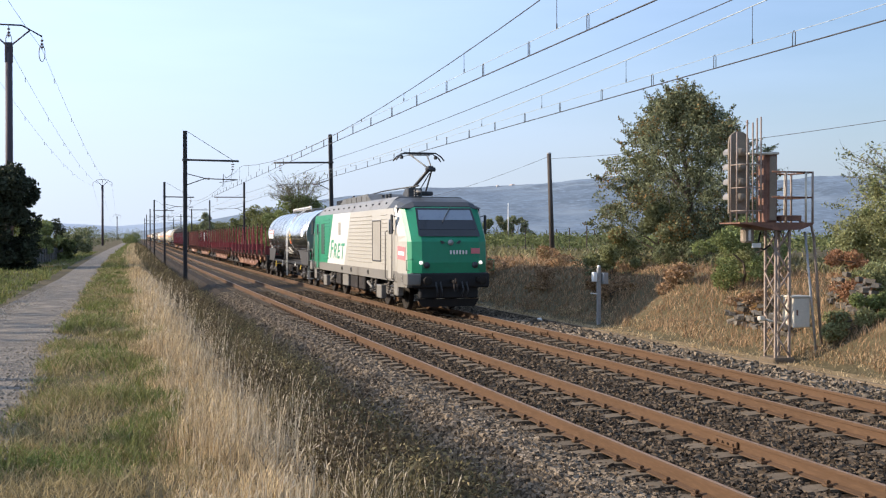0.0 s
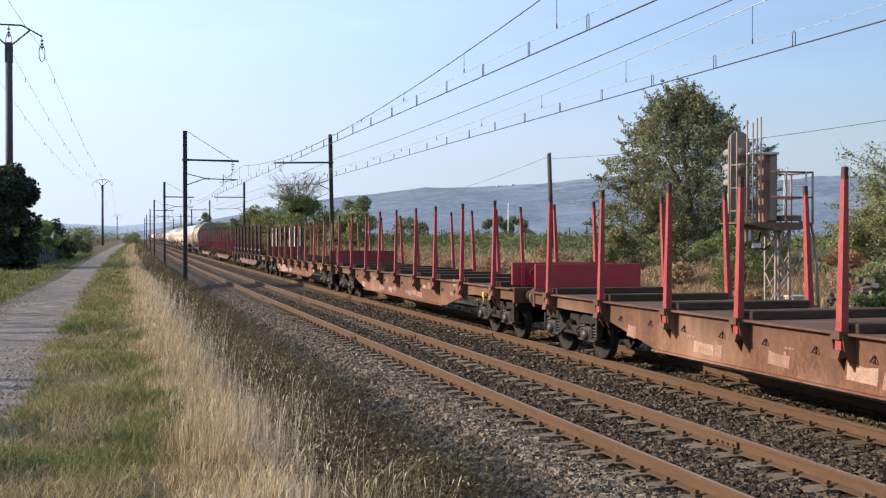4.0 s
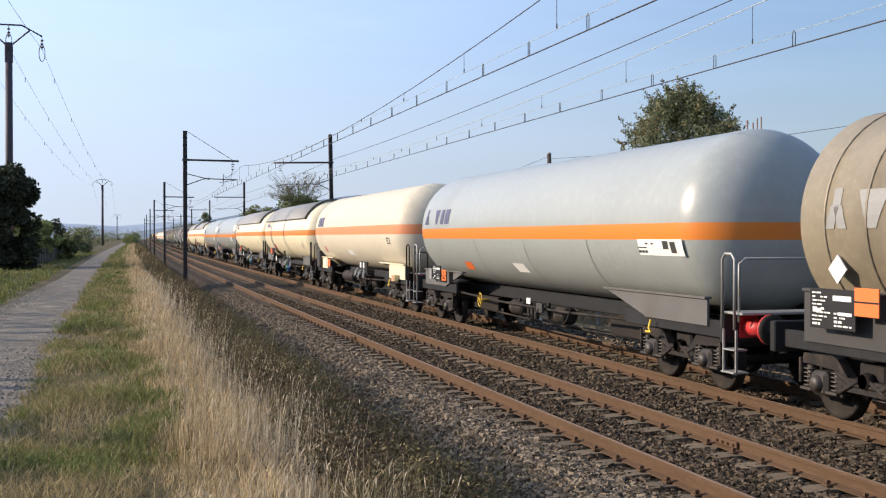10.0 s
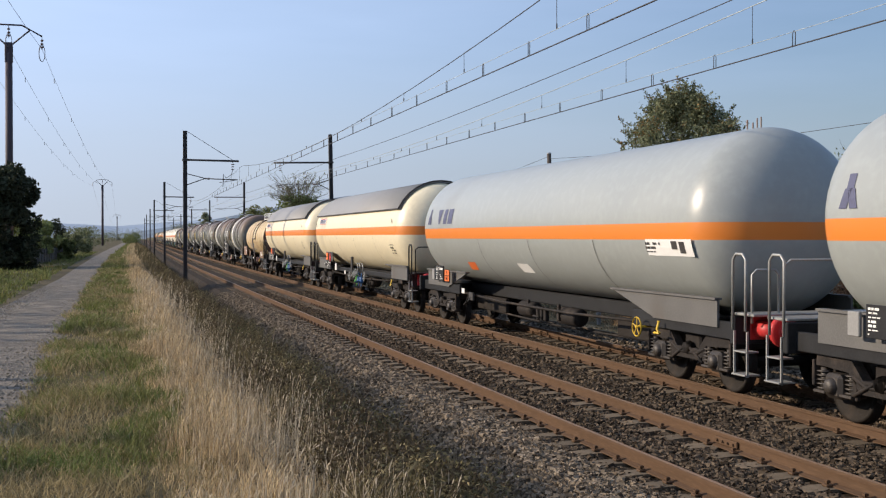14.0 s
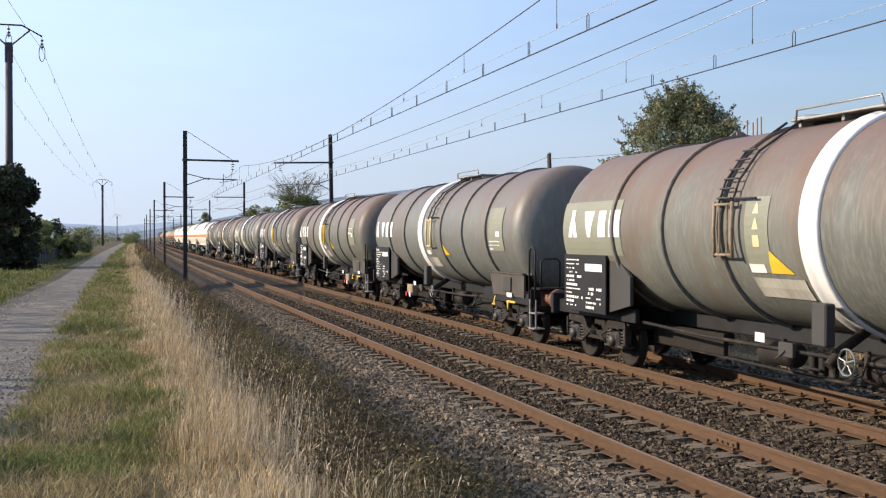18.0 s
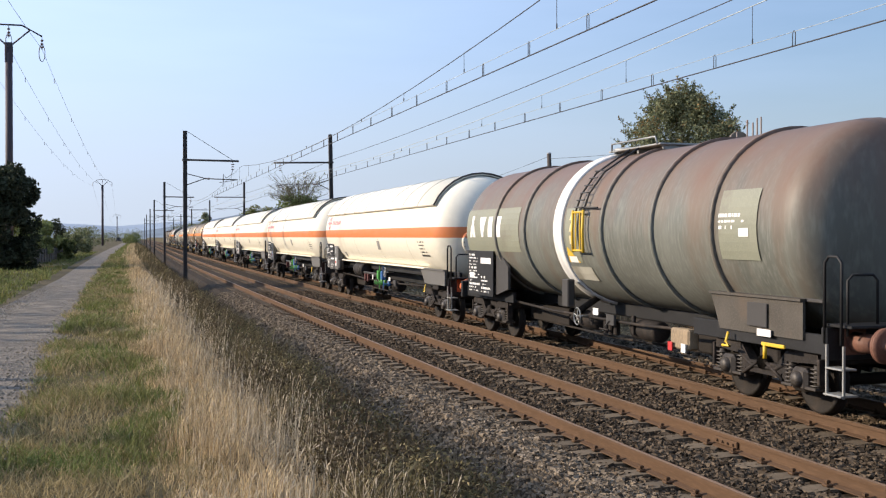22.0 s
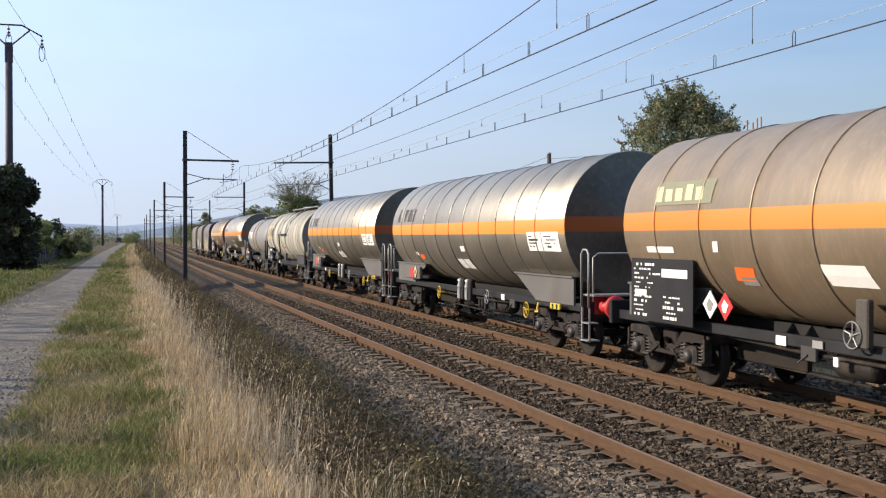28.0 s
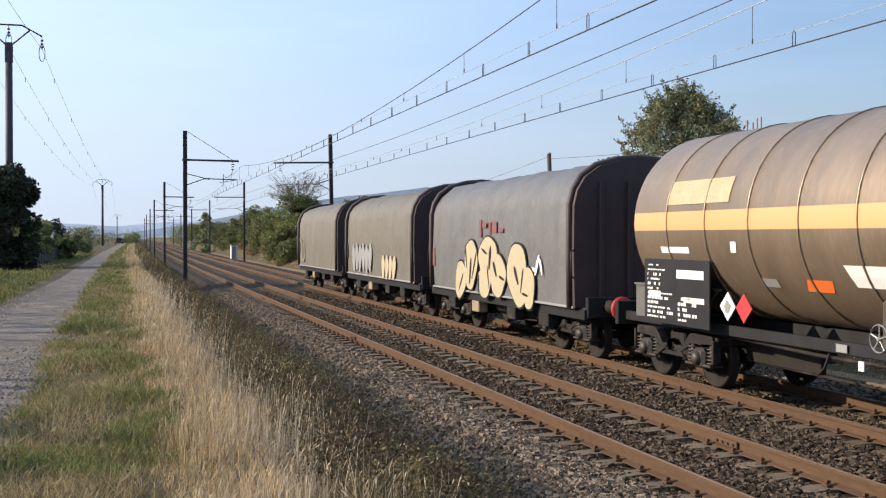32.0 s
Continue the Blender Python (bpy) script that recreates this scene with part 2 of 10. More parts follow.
def build_ground():
    xs = np.concatenate([[-3000, -900, -300, -120, -60, -30, -16, -9, -6], np.arange(-5, 3.4, 0.28), [3.4, 3.6, 3.75, 5, 8, 11, 12.9, 13.1, 13.3, 13.8],
                         np.arange(14.2, 20, 0.4), [21, 24, 28, 34, 44, 60, 90, 140, 220, 400, 900, 3000]])
    ys = np.concatenate([[-1200, -300, -100, -40, -15], np.arange(-6, 46, 0.5), np.arange(46, 120, 2.5), np.arange(120, 400, 12), [420, 500, 600, 750, 950, 1300, 2000, 3500]])
    n, k = len(ys), len(xs)
    vs = np.array([(x + bend(y), y, ground_z(x + bend(y), y)) for y in ys for x in xs])
    i, j = np.meshgrid(np.arange(n - 1), np.arange(k - 1), indexing="ij")
    a = (i * k + j).ravel()
    ob = new("ground", big_mesh("ground", vs, np.stack([a, a + 1, a + k + 1, a + k], 1), M_GROUND, True))
    tagged(ob, "dry grassy ground of verge, bank and fields", "ground", kind="structure")


def ground_material():
    m = material("ground_earth", (0.1, 0.082, 0.045), 0.95, spec=0.1, vary=0.4, scale=0.35, fine=9, bump=0.7, dirt=(0.14, 0.105, 0.06), dirt_amount=0.45)
    return m


M_GROUND = ground_material()


def lane_shift(y):
    """The lane draws a little nearer to the line further on."""
    return min(0.6, max(0.0, 0.02 * (y - 17)))


def strip(name, pts, y0, y1, mat, label, category, step=4.0, kind="structure", shift=None):
    """A long bar with the section pts (x, z) that follows the line."""
    ys = [y0]
    while ys[-1] < y1:
        ys.append(min(y1, ys[-1] + (step if ys[-1] < 200 else step * 5)))
    s = Shape()
    n = len(pts)
    vs = [(x + bend(y) + (shift(y) if shift else 0.0), y, z) for y in ys for x, z in pts]
    fs = [(i * n + k, (i + 1) * n + k, (i + 1) * n + (k + 1) % n, i * n + (k + 1) % n) for i in range(len(ys) - 1) for k in range(n)]
    fs += [tuple(range(n)), tuple(reversed(range(len(vs) - n, len(vs))))]
    s.add(vs, fs)
    return tagged(new(name, s.mesh(name, mat)), label, category, kind=kind)


build_ground()
strip("road", [(-2.95, 0.6), (-2.9, 0.722), (-1.9, 0.745), (-0.84, 0.724), (-0.8, 0.6)], -40, 700, M_LANE, "narrow worn grey tarmac farm lane", "road", 3, shift=lane_shift)
strip("ballast_bed", [(3.72, -0.85), (3.8, -0.72), (4.6, -0.215), (12.5, -0.215), (13.35, -0.5), (13.4, -0.85)], -120, 900, M_BALLAST,
            "grey-brown crushed stone ballast bed", "ballast", 3)
# ---- rails, sleepers, clips ----
RAIL_SECTION = [(-0.075, -0.172), (-0.075, -0.16), (-0.012, -0.14), (-0.012, -0.045), (-0.036, -0.036), (-0.036, -0.006), (-0.03, 0.0),
                (0.03, 0.0), (0.036, -0.006), (0.036, -0.036), (0.012, -0.045), (0.012, -0.14), (0.075, -0.16), (0.075, -0.172)]
for n_, x_ in enumerate((RAIL_A, RAIL_A + GAUGE, RAIL_A + TRACK_2, RAIL_A + TRACK_2 + GAUGE)):
    rail = strip("rail", [(x_ + a, b) for a, b in RAIL_SECTION], -120, 900, M_RAIL, "rusty brown steel running rail on ballast", "rail", 3, "")
    tagged(rail, group="running rails")
    shine = strip("running_band", [(x_ - 0.022, -0.002), (x_ - 0.022, 0.0012), (x_ + 0.024, 0.0012), (x_ + 0.024, -0.002)], -120, 900, M_RAILTOP, "", "", 3, "")
    shine.parent = rail
    for yj in (8.7 + 3.1 * (n_ % 2), 26.7, 44.7):
        s = Shape()
        for side in (-1, 1):
            s.box(x_ + bend(yj) + side * 0.034, yj, -0.09, 0.03, 0.5, 0.085, 0.008)
            for k in (-0.18, -0.06, 0.06, 0.18):
                s.rod((x_ + bend(yj) + side * 0.045, yj + k, -0.09), (x_ + bend(yj) + side * 0.075, yj + k, -0.09), 0.017, 6)
        part("fishplate", s, M_RAIL, rail)


def build_sleepers():
    block = Shape()
    for c in (-0.7535, 0.7535):
        block.slab([(c - 0.42, -0.4), (c + 0.42, -0.4), (c + 0.4, -0.185), (c + 0.22, -0.172), (c - 0.22, -0.172), (c - 0.4, -0.185)], "y", -0.13, 0.13)
    block.box(0, 0, -0.33, 0.9, 0.06, 0.06)
    clip = Shape()
    clip.box(0.1, 0, -0.155, 0.09, 0.09, 0.022, 0.006)
    clip.rod((0.105, 0, -0.15), (0.105, 0, -0.1), 0.016, 6)
    clip.box(0.105, 0, -0.118, 0.045, 0.045, 0.025)
    me_b, me_c = block.mesh("sleeper", M_SLEEPER), clip.mesh("rail_clip", M_RAIL)
    rest = Shape()
    for tc, off in ((TC1, 0.12), (TC2, 0.33)):
        track = thing("sleeper_row", "two-block concrete sleepers half sunk in ballast", "sleepers", "sleeper rows", at=pose(tc, 0, 0))
        for i in range(-8, 620):
            y = off + 0.6 * i
            m = pose(bend(y), y, 0, 0, 0, -math.degrees(heading(y)))
            if y < 84:
                s = part("sleeper", me_b, None, track, at=m)
                if 7 < y < 42:
                    for c in (-0.7535, 0.7535):
                        for k in (0, 180):
                            part("rail_clip", me_c, None, s, at=pose(c, 0, 0, 0, 0, k))
            else:
                m2 = pose(tc, 0, 0) @ m
                for c in (-0.7535, 0.7535):
                    rest.box(c, 0, -0.28, 0.8, 0.26, 0.2, 0, m2)
    tagged(new("distant_sleepers", rest.mesh("distant_sleepers", M_SLEEPER)), "far concrete sleepers in the ballast", "sleepers", kind="stuff")


build_sleepers()


def scatter_stones(name, count, region, mat, size, label, seed=1, sink=0.3, kind="stuff"):
    """Crushed stone: small uneven blocks lying on a surface; region gives x, y, z for random numbers."""
    rng = np.random.default_rng(seed)
    x, y, z = region(rng, count)
    n = len(x)
    base = np.array([(i, j, k) for i in (-1, 1) for j in (-1, 1) for k in (-1, 1)], float)
    vs = np.repeat(base[None], n, 0) * (0.62 + 0.6 * rng.random((n, 8, 1))) + rng.normal(0, 0.16, (n, 8, 3))
    sc = size * (0.6 + 0.9 * rng.random((n, 1, 1)) ** 1.5) * np.array([1.0, 1.0, 0.85])
    vs = vs * sc * (0.75 + 0.5 * rng.random((n, 1, 3)))
    a, b = rng.random(n) * 6.283, (rng.random(n) - 0.5) * 2.0
    ca, sa, cb, sb = np.cos(a)[:, None], np.sin(a)[:, None], np.cos(b)[:, None], np.sin(b)[:, None]
    X, Y, Z = vs[..., 0], vs[..., 1], vs[..., 2]
    Y, Z = Y * cb - Z * sb, Y * sb + Z * cb
    X, Y = X * ca - Y * sa, X * sa + Y * ca
    vs = np.stack([X + x[:, None], Y + y[:, None], Z + (z + size * sink)[:, None]], -1).reshape(-1, 3)
    q = np.array([(0, 1, 3, 2), (4, 6, 7, 5), (0, 4, 5, 1), (2, 3, 7, 6), (0, 2, 6, 4), (1, 5, 7, 3)])
    fs = (q[None] + 8 * np.arange(n)[:, None, None]).reshape(-1, 4)
    return tagged(new(name, big_mesh(name, vs, fs, mat)), label, "ballast", kind=kind)


def bed_region(rng, n, low=3.75, high=5.2):
    y = 6.5 + 46 * rng.random(n) ** 2.1
    x = low + (high - low) * rng.random(n) ** 1.1
    z = np.interp(x, [3.72, 3.8, 4.6, 12.5, 13.35], [-0.76, -0.72, -0.215, -0.215, -0.5])
    keep = np.ones(n, bool)
    for r in (RAIL_A, RAIL_A + GAUGE, RAIL_A + TRACK_2, RAIL_A + TRACK_2 + GAUGE):
        keep &= np.abs(x - r) > 0.13
    for tc, off in ((TC1, 0.12), (TC2, 0.33)):
        on = (np.abs((y - off + 0.3) % 0.6 - 0.3) < 0.12) & (np.abs(np.abs(x - tc) - 0.7535) < 0.37)
        keep &= ~(on & (rng.random(n) < 0.4))
    x, y, z = x[keep], y[keep], z[keep]
    return x + np.array([bend(v) for v in y]), y, z


scatter_stones("ballast_stones", 62000, bed_region, M_STONE, 0.0215, "loose grey and tan crushed ballast stones", 3)
scatter_stones("stained_ballast", 84000, lambda rng, n: bed_region(rng, n, 5.15, 11.3), M_STONE2, 0.0225, "rust-stained brown ballast stones between the rails", 5)
scatter_stones("far_ballast", 11000, lambda rng, n: bed_region(rng, n, 11.2, 13.4), M_STONE, 0.032, "grey and tan ballast stones on the far shoulder", 6)
scatter_stones("rear_ballast", 5000, lambda rng, n: (3.8 + 9.4 * (u := rng.random(n)), -10 + 17 * rng.random(n), np.interp(3.8 + 9.4 * u, [3.8, 4.6, 12.5, 13.35], [-0.72, -0.25, -0.25, -0.5])), M_STONE, 0.032, "ballast stones further back along the line", 7)

# ---- catenary ----
M_INSUL = material("brown_insulator", (0.12, 0.06, 0.04), 0.3, coat=0.5)


def mast(x, y, top, arm_z, reach, lean=0.0, full=True):
    """A steel mast with a tube bracket over its track; reach is towards the track."""
    z0 = ground_z(x, y) - 0.3
    t = thing("catenary_mast", "dark riveted steel catenary mast with a tube bracket", "mast", "catenary masts", at=pose(x, y, z0, 0, lean, 0))
    h = top - z0
    s = Shape()
    for dx in (-0.1, 0.1):
        s.box(dx, 0, h / 2, 0.016, 0.2, h)
    s.box(0, 0, h / 2, 0.19, 0.014, h)
    part("post", s, M_MAST, t)
    part("footing", Shape().box(0, 0, 0.1, 0.7, 0.7, 0.6, 0.05), M_SLEEPER, t, "concrete footing")
    az = arm_z - z0
    part("bracket", Shape().pipe([(0, 0, az), (reach * 0.97, 0, az - 0.02)], 0.055, 8), M_MAST, t)
    sx = math.copysign(1, reach)
    part("collar", Shape().box(0, 0, az, 0.3, 0.28, 0.12, 0.01), M_MAST, t)
    if full:
        if reach > 0:
            part("stay", Shape().pipe([(sx * 0.1, 0, h - 0.03), (reach * 0.85, 0, az + 0.05)], 0.014, 5), M_WIRE, t)
        s = Shape()
        hx = reach * 0.86
        s.rod((hx, 0, az), (hx, 0, az - 0.13), 0.02, 6)
        for k in range(3):
            s.lathe([(-0.03, 0.03), (-0.01, 0.11), (0.02, 0.05)], "z", (hx, 0, az - 0.2 - 0.13 * k), 10)
        part("insulator", s, M_INSUL, t, "brown bell insulators")
        cz = 5.45 - z0
        s = Shape()
        q = 0.35 if reach > 0 else 0.22
        s.pipe([(sx * 0.1, 0, cz + 0.35), (reach * q, 0, cz + 0.12)], 0.025, 6)
        s.pipe([(sx * 0.1, 0, cz - 0.25), (reach * q, 0, cz + 0.1)], 0.025, 6)
        s.pipe([(reach * q, 0, cz + 0.1), (reach * 0.95, 0, cz + 0.06)], 0.028 if reach > 0 else 0.012, 6)
        if reach > 0:
            part("jumper", Shape().pipe([(hx, 0, az - 0.5), (hx - 0.06, 0, az - 0.75), (reach * 0.74, 0, az - 0.95), (reach * 0.69, 0, cz + 0.35), (reach * 0.68, 0, cz - 0.35)], 0.018, 5), M_WIRE, t, "hanging jumper cable")
        part("registration_arm", s, M_MAST, t)
        s = Shape()
        for k in range(4):
            s.lathe([(-0.02, 0.03), (0.0, 0.085), (0.02, 0.03)], "x", (reach * (q + 0.02) + sx * 0.07 * k, 0, cz + 0.1), 8)
        part("arm_insulator", s, M_INSUL, t)
        part("steady_arm", Shape().pipe([(reach * 0.93, 0, cz + 0.05), (reach * 0.62, 0, cz - 0.1)], 0.016, 5), M_MAST, t)
    return t


LEFT_MASTS = ((3.54, 61, 8.12, 6.55, 2.95), (4.75, 118, 8.1, 6.55, 3.1), (5.55, 176, 8.1, 6.5, 3.1), (6.55, 234, 8.1, 6.5, 3.1), (7.3, 292, 8.1, 6.5, 3.1), (8.2, 350, 8.1, 6.5, 3.1))
RIGHT_MASTS = ((12.38, 65, 8.5, 6.83, -3.5), (13.6, 124, 8.5, 6.8, -3.4), (14.6, 184, 8.4, 6.8, -3.4), (15.4, 242, 8.4, 6.8, -3.4), (16.3, 300, 8.4, 6.8, -3.4), (17.2, 358, 8.4, 6.8, -3.4))
for i_, r_ in enumerate(LEFT_MASTS + RIGHT_MASTS):
    mast(*r_, lean=(-1.0 if i_ == 6 else 0.0), full=(i_ % 6) < 3)
mast(3.5, -3, 9.2, 7.7, 2.95)
mast(12.4, -2, 8.5, 7.1, -3.5)


def wire(name, fn, y0, y1, r, mat, label, step=3.0, group="overhead wires"):
    ys = np.arange(y0, y1 + 0.01, step)
    s = Shape().pipe([(*fn(y),) for y in ys], r, 5)
    return tagged(new(name, s.mesh(name, mat)), label, "wire", group)


def span_curve(lo, hi, start, period):
    """Sagging height between supports a period apart."""
    def z(y):
        u = ((y - start) % period) / period * 2 - 1
        return lo + (hi - lo) * u * u
    return z


far1, far2, far3 = span_curve(5.5, 6.29, 61, 57), span_curve(5.6, 6.0, 65, 59), span_curve(6.85, 7.07, 65, 59)
mess1 = lambda y: 5.5 + 0.00137 * (y - 37) ** 2 if y < 61 else far1(y)
mess2 = lambda y: 5.62 + 0.00072 * (y - 42.5) ** 2 if y < 65 else far2(y)
feed = lambda y: 7.0 + 0.00036 * (y - 51) ** 2 if y < 65 else far3(y)
mk = lambda tc, z: (lambda y: (tc + bend(y), y, z(y) if callable(z) else z))
for tc_, ms_ in ((TC1, mess1), (TC2, mess2)):
    wire("contact_wire", mk(tc_, 5.3), -60, 420, 0.011, M_WIRE, "dark copper contact wire over the track")
    wire("auxiliary_wire", mk(tc_, 5.52), -60, 300, 0.005, M_WIRELIGHT, "thin bright auxiliary carrying wire")
    wire("carrying_wire", mk(tc_, ms_), -60, 420, 0.009, M_WIRE if tc_ == TC1 else M_WIRELIGHT, "sagging carrying wire over the track")
    hangers = thing("wire_hangers", "short hangers between the overhead wires", "hangers", "wire hangers")
    for k in range(0, 36):
        y = 2.32 * k + (0.38 if tc_ == TC1 else 0.68)
        x = tc_ + bend(y)
        part("hanger", Shape().pipe([(x, y - 0.035, 5.31), (x, y - 0.035, 5.5), (x, y, 5.535), (x, y + 0.035, 5.5), (x, y + 0.035, 5.31)], 0.007, 5), M_WIRE, hangers)
        if k % 2 == 0:
            y = y + 1.15
            x = tc_ + bend(y)
            part("dropper", Shape().rod((x, y, 5.52), (x, y, ms_(y)), 0.005, 5).rod((x, y, 5.53), (x, y, 5.6), 0.012, 5), M_WIRE, hangers)
wire("feeder_wire", lambda y: (12.3 + bend(y), y, feed(y)), -60, 420, 0.012, M_WIRE, "dark thick feeder cable on the masts")
# ---- cess path and bank ----
strip("path", [(13.3, -0.7), (13.36, -0.46), (13.6, -0.39), (14.2, -0.365), (14.3, -0.6)], -40, 300, M_DRYEARTH, "sandy dry path beside the track", "path", 2.0)

M_DRY = leaf_material("dry_grass", (0.53, 0.415, 0.255), (0.29, 0.21, 0.115), 0.55, 0.3)
# Lighter olive puts sunlight on the tall weed tufts into their leaf colour.
M_WEEDTOP = leaf_material("weed_leaf_sunlit_tone", (0.22, 0.18, 0.095), (0.12, 0.105, 0.052), 0.55, 0.25)
M_DEAD = leaf_material("dead_brown_grass", (0.2, 0.155, 0.105), (0.12, 0.09, 0.055), 0.5, 0.25)
M_DULLGREEN = leaf_material("dull_green_weeds", (0.095, 0.1, 0.045), (0.065, 0.065, 0.03), 0.45, 0.2)
M_GREYDRY = leaf_material("grey_dry_grass", (0.3, 0.255, 0.19), (0.2, 0.165, 0.11), 0.4, 0.25)
M_DRYVERGE = leaf_material("yellowing_grass", (0.35, 0.28, 0.155), (0.23, 0.185, 0.09), 0.45, 0.3)
M_SEED = leaf_material("pale_seed_heads", (0.58, 0.49, 0.36), (0.42, 0.34, 0.23), 0.3, 0.3)
M_GREEN = leaf_material("green_grass", (0.135, 0.172, 0.052), (0.19, 0.165, 0.07), 0.45, 0.3)
M_OAK = leaf_material("grey_green_leaf", (0.26, 0.285, 0.18), (0.15, 0.17, 0.095), 0.5, 0.4)
M_OAKDARK = leaf_material("dark_oak_leaf", (0.23, 0.243, 0.14), (0.075, 0.085, 0.042), 0.65, 0.32)
M_OLIVE = leaf_material("olive_weeds", (0.16, 0.128, 0.066), (0.085, 0.07, 0.036), 0.6, 0.22)
M_BANKGRASS = leaf_material("brown_bank_grass", (0.4, 0.27, 0.16), (0.23, 0.14, 0.08), 0.5, 0.25)
M_LEAF = leaf_material("tree_leaf", (0.21, 0.225, 0.125), (0.12, 0.135, 0.065), 0.5, 0.35)
M_LEAF2 = leaf_material("bright_leaf", (0.2, 0.23, 0.09), (0.12, 0.145, 0.055), 0.45, 0.3)
M_LEAFDRY = leaf_material("browning_leaf", (0.26, 0.16, 0.06), (0.17, 0.1, 0.04), 0.5, 0.25)
M_LEAFDARK = leaf_material("dark_leaf", (0.055, 0.065, 0.04), (0.035, 0.042, 0.025), 0.4, 0.15)
M_VINE = leaf_material("vine_leaf", (0.135, 0.155, 0.062), (0.085, 0.1, 0.04), 0.4, 0.25)
M_FIELD = leaf_material("rough_field_grass", (0.25, 0.215, 0.11), (0.15, 0.14, 0.065), 0.5, 0.25)
M_RUSTGRASS = leaf_material("rust_red_grass", (0.34, 0.19, 0.105), (0.2, 0.1, 0.055), 0.5, 0.25)
M_SHOOTS = leaf_material("olive_shoots", (0.27, 0.275, 0.135), (0.16, 0.17, 0.075), 0.5, 0.35)
M_WEEDDARK = leaf_material("dark_brown_weeds", (0.105, 0.08, 0.05), (0.055, 0.043, 0.026), 0.55, 0.2)
M_BARK = material("bark", (0.1, 0.075, 0.055), 0.9, vary=0.4, scale=5, fine=25, bump=0.6)
M_POLE = material("weathered_pole", (0.065, 0.053, 0.045), 0.85, vary=0.3, scale=4, stretch=(1, 1, 0.15), bump=0.3)
gz = np.vectorize(ground_z)
bendv = np.vectorize(bend)


def grass(name, n, xr, yr, h, mat, label, seed, width=0.006, lean=0.35, clump=0.0, keep=None, near=1.0, back=0.0):
    """A stand of blades, denser near the lane's viewpoint; h is (low, high)."""
    rng = np.random.default_rng(seed)
    y = yr[0] * np.exp(rng.random(n) ** near * math.log(yr[1] / yr[0]))
    y = y - back
    x = xr[0] + (xr[1] - xr[0]) * rng.random(n)
    if clump:
        cx, cy = rng.integers(0, 500, n), rng.random(500)
        x = x + clump * np.sin(y * 7.0 + cx) * 0.4
    if keep is not None:
        k = np.array([noise.noise((a * keep[0] * 1.6, b * keep[0], seed)) + 0.5 * noise.noise((a * 3, b * 2.2, seed + 2)) for a, b in zip(x, y)]) + 0.5 * (rng.random(n) - 0.5) > keep[1]
        x, y = x[k], y[k]
    n = len(x)
    if h[1] > 0.15:
        x = x + np.array([0.3 * noise.noise((0.0, b * 0.55, 3.0)) + 0.2 * noise.noise((1.0, b * 1.7, 7.0)) for b in y])
    x = x + bendv(y)
    z = gz(x, y) - 0.02
    hh = h[0] + (h[1] - h[0]) * rng.random(n) ** 1.6
    if h[1] == 0.4 and xr[0] < 0.3:
        hh *= (0.25 + 0.75 * np.clip((x - bendv(y) - 0.1) / 0.5, 0, 1)) * (1 - 0.45 * np.clip((x - bendv(y) - 0.75) / 0.4, 0, 1))
    hh *= 0.75 + (1.3 if mat in (M_OLIVE, M_GREEN) else 0.7) * np.array([noise.noise((a * 0.9, b * 0.9, 5 + seed)) for a, b in zip(x, y)])
    a = rng.random(n) * 6.283
    ln = lean * (0.3 + rng.random(n)) * hh
    dx, dy = np.cos(a) * ln + 0.05 * hh, np.sin(a) * ln - 0.05 * hh
    b = rng.random(n) * 6.283
    w = width * (0.6 + 0.8 * rng.random(n)) * np.clip(y / 12.0, 1.0, 4.0)
    wx, wy = np.cos(b) * w, np.sin(b) * w
    P0 = np.stack([x, y, z], 1)
    P1 = np.stack([x + 0.3 * dx, y + 0.3 * dy, z + 0.6 * hh], 1)
    P2 = np.stack([x + dx, y + dy, z + hh], 1)
    W = np.stack([wx, wy, np.zeros(n)], 1)
    vs = np.stack([P0 - W, P0 + W, P1 + 0.8 * W, P1 - 0.8 * W, P2 + 0.15 * W, P2 - 0.15 * W], 1).reshape(-1, 3)
    o = 6 * np.arange(n)[:, None]
    fs = np.concatenate([o + np.array([[0, 1, 2, 3]]), o + np.array([[3, 2, 4, 5]])])
    return tagged(new(name, big_mesh(name, vs, fs, mat)), label, "grass", kind="stuff"), P2


grass("tall_dry_grass", 46000, (0.25, 1.4), (4.6, 95), (0.14, 0.4), M_DRY, "tall straw-coloured dry grass on the verge", 11, 0.0034, 0.42, keep=(0.9, -0.55))
_, tips = grass("dry_stalks", 3000, (0.45, 2.1), (5.6, 40), (0.3, 0.66), M_SEED, "thin pale upright dead stalks on the verge", 12, 0.0021, 0.18)
grass("grey_slope_grass", 7000, (0.95, 1.6), (7.5, 60), (0.12, 0.34), M_GREYDRY, "greyish dry grass at the top of the ditch slope", 22, 0.004, 0.6, keep=(0.9, 0.0))
grass("olive_weeds", 50000, (1.4, 3.75), (5.0, 110), (0.1, 0.5), M_OLIVE, "olive and brown weeds on the ditch slope", 13, 0.0042, 0.7, keep=(0.7, -0.35))
grass("grey_weeds", 12000, (1.45, 3.6), (5.0, 80), (0.14, 0.5), M_DEAD, "grey-brown dead tufts among the ditch weeds", 26, 0.0034, 0.55, keep=(0.75, 0.0))
grass("ditch_weeds", 14000, (1.9, 3.9), (7, 80), (0.12, 0.4), M_DULLGREEN, "green weeds at the foot of the ballast", 14, 0.006, 0.7, keep=(0.9, 0.05))
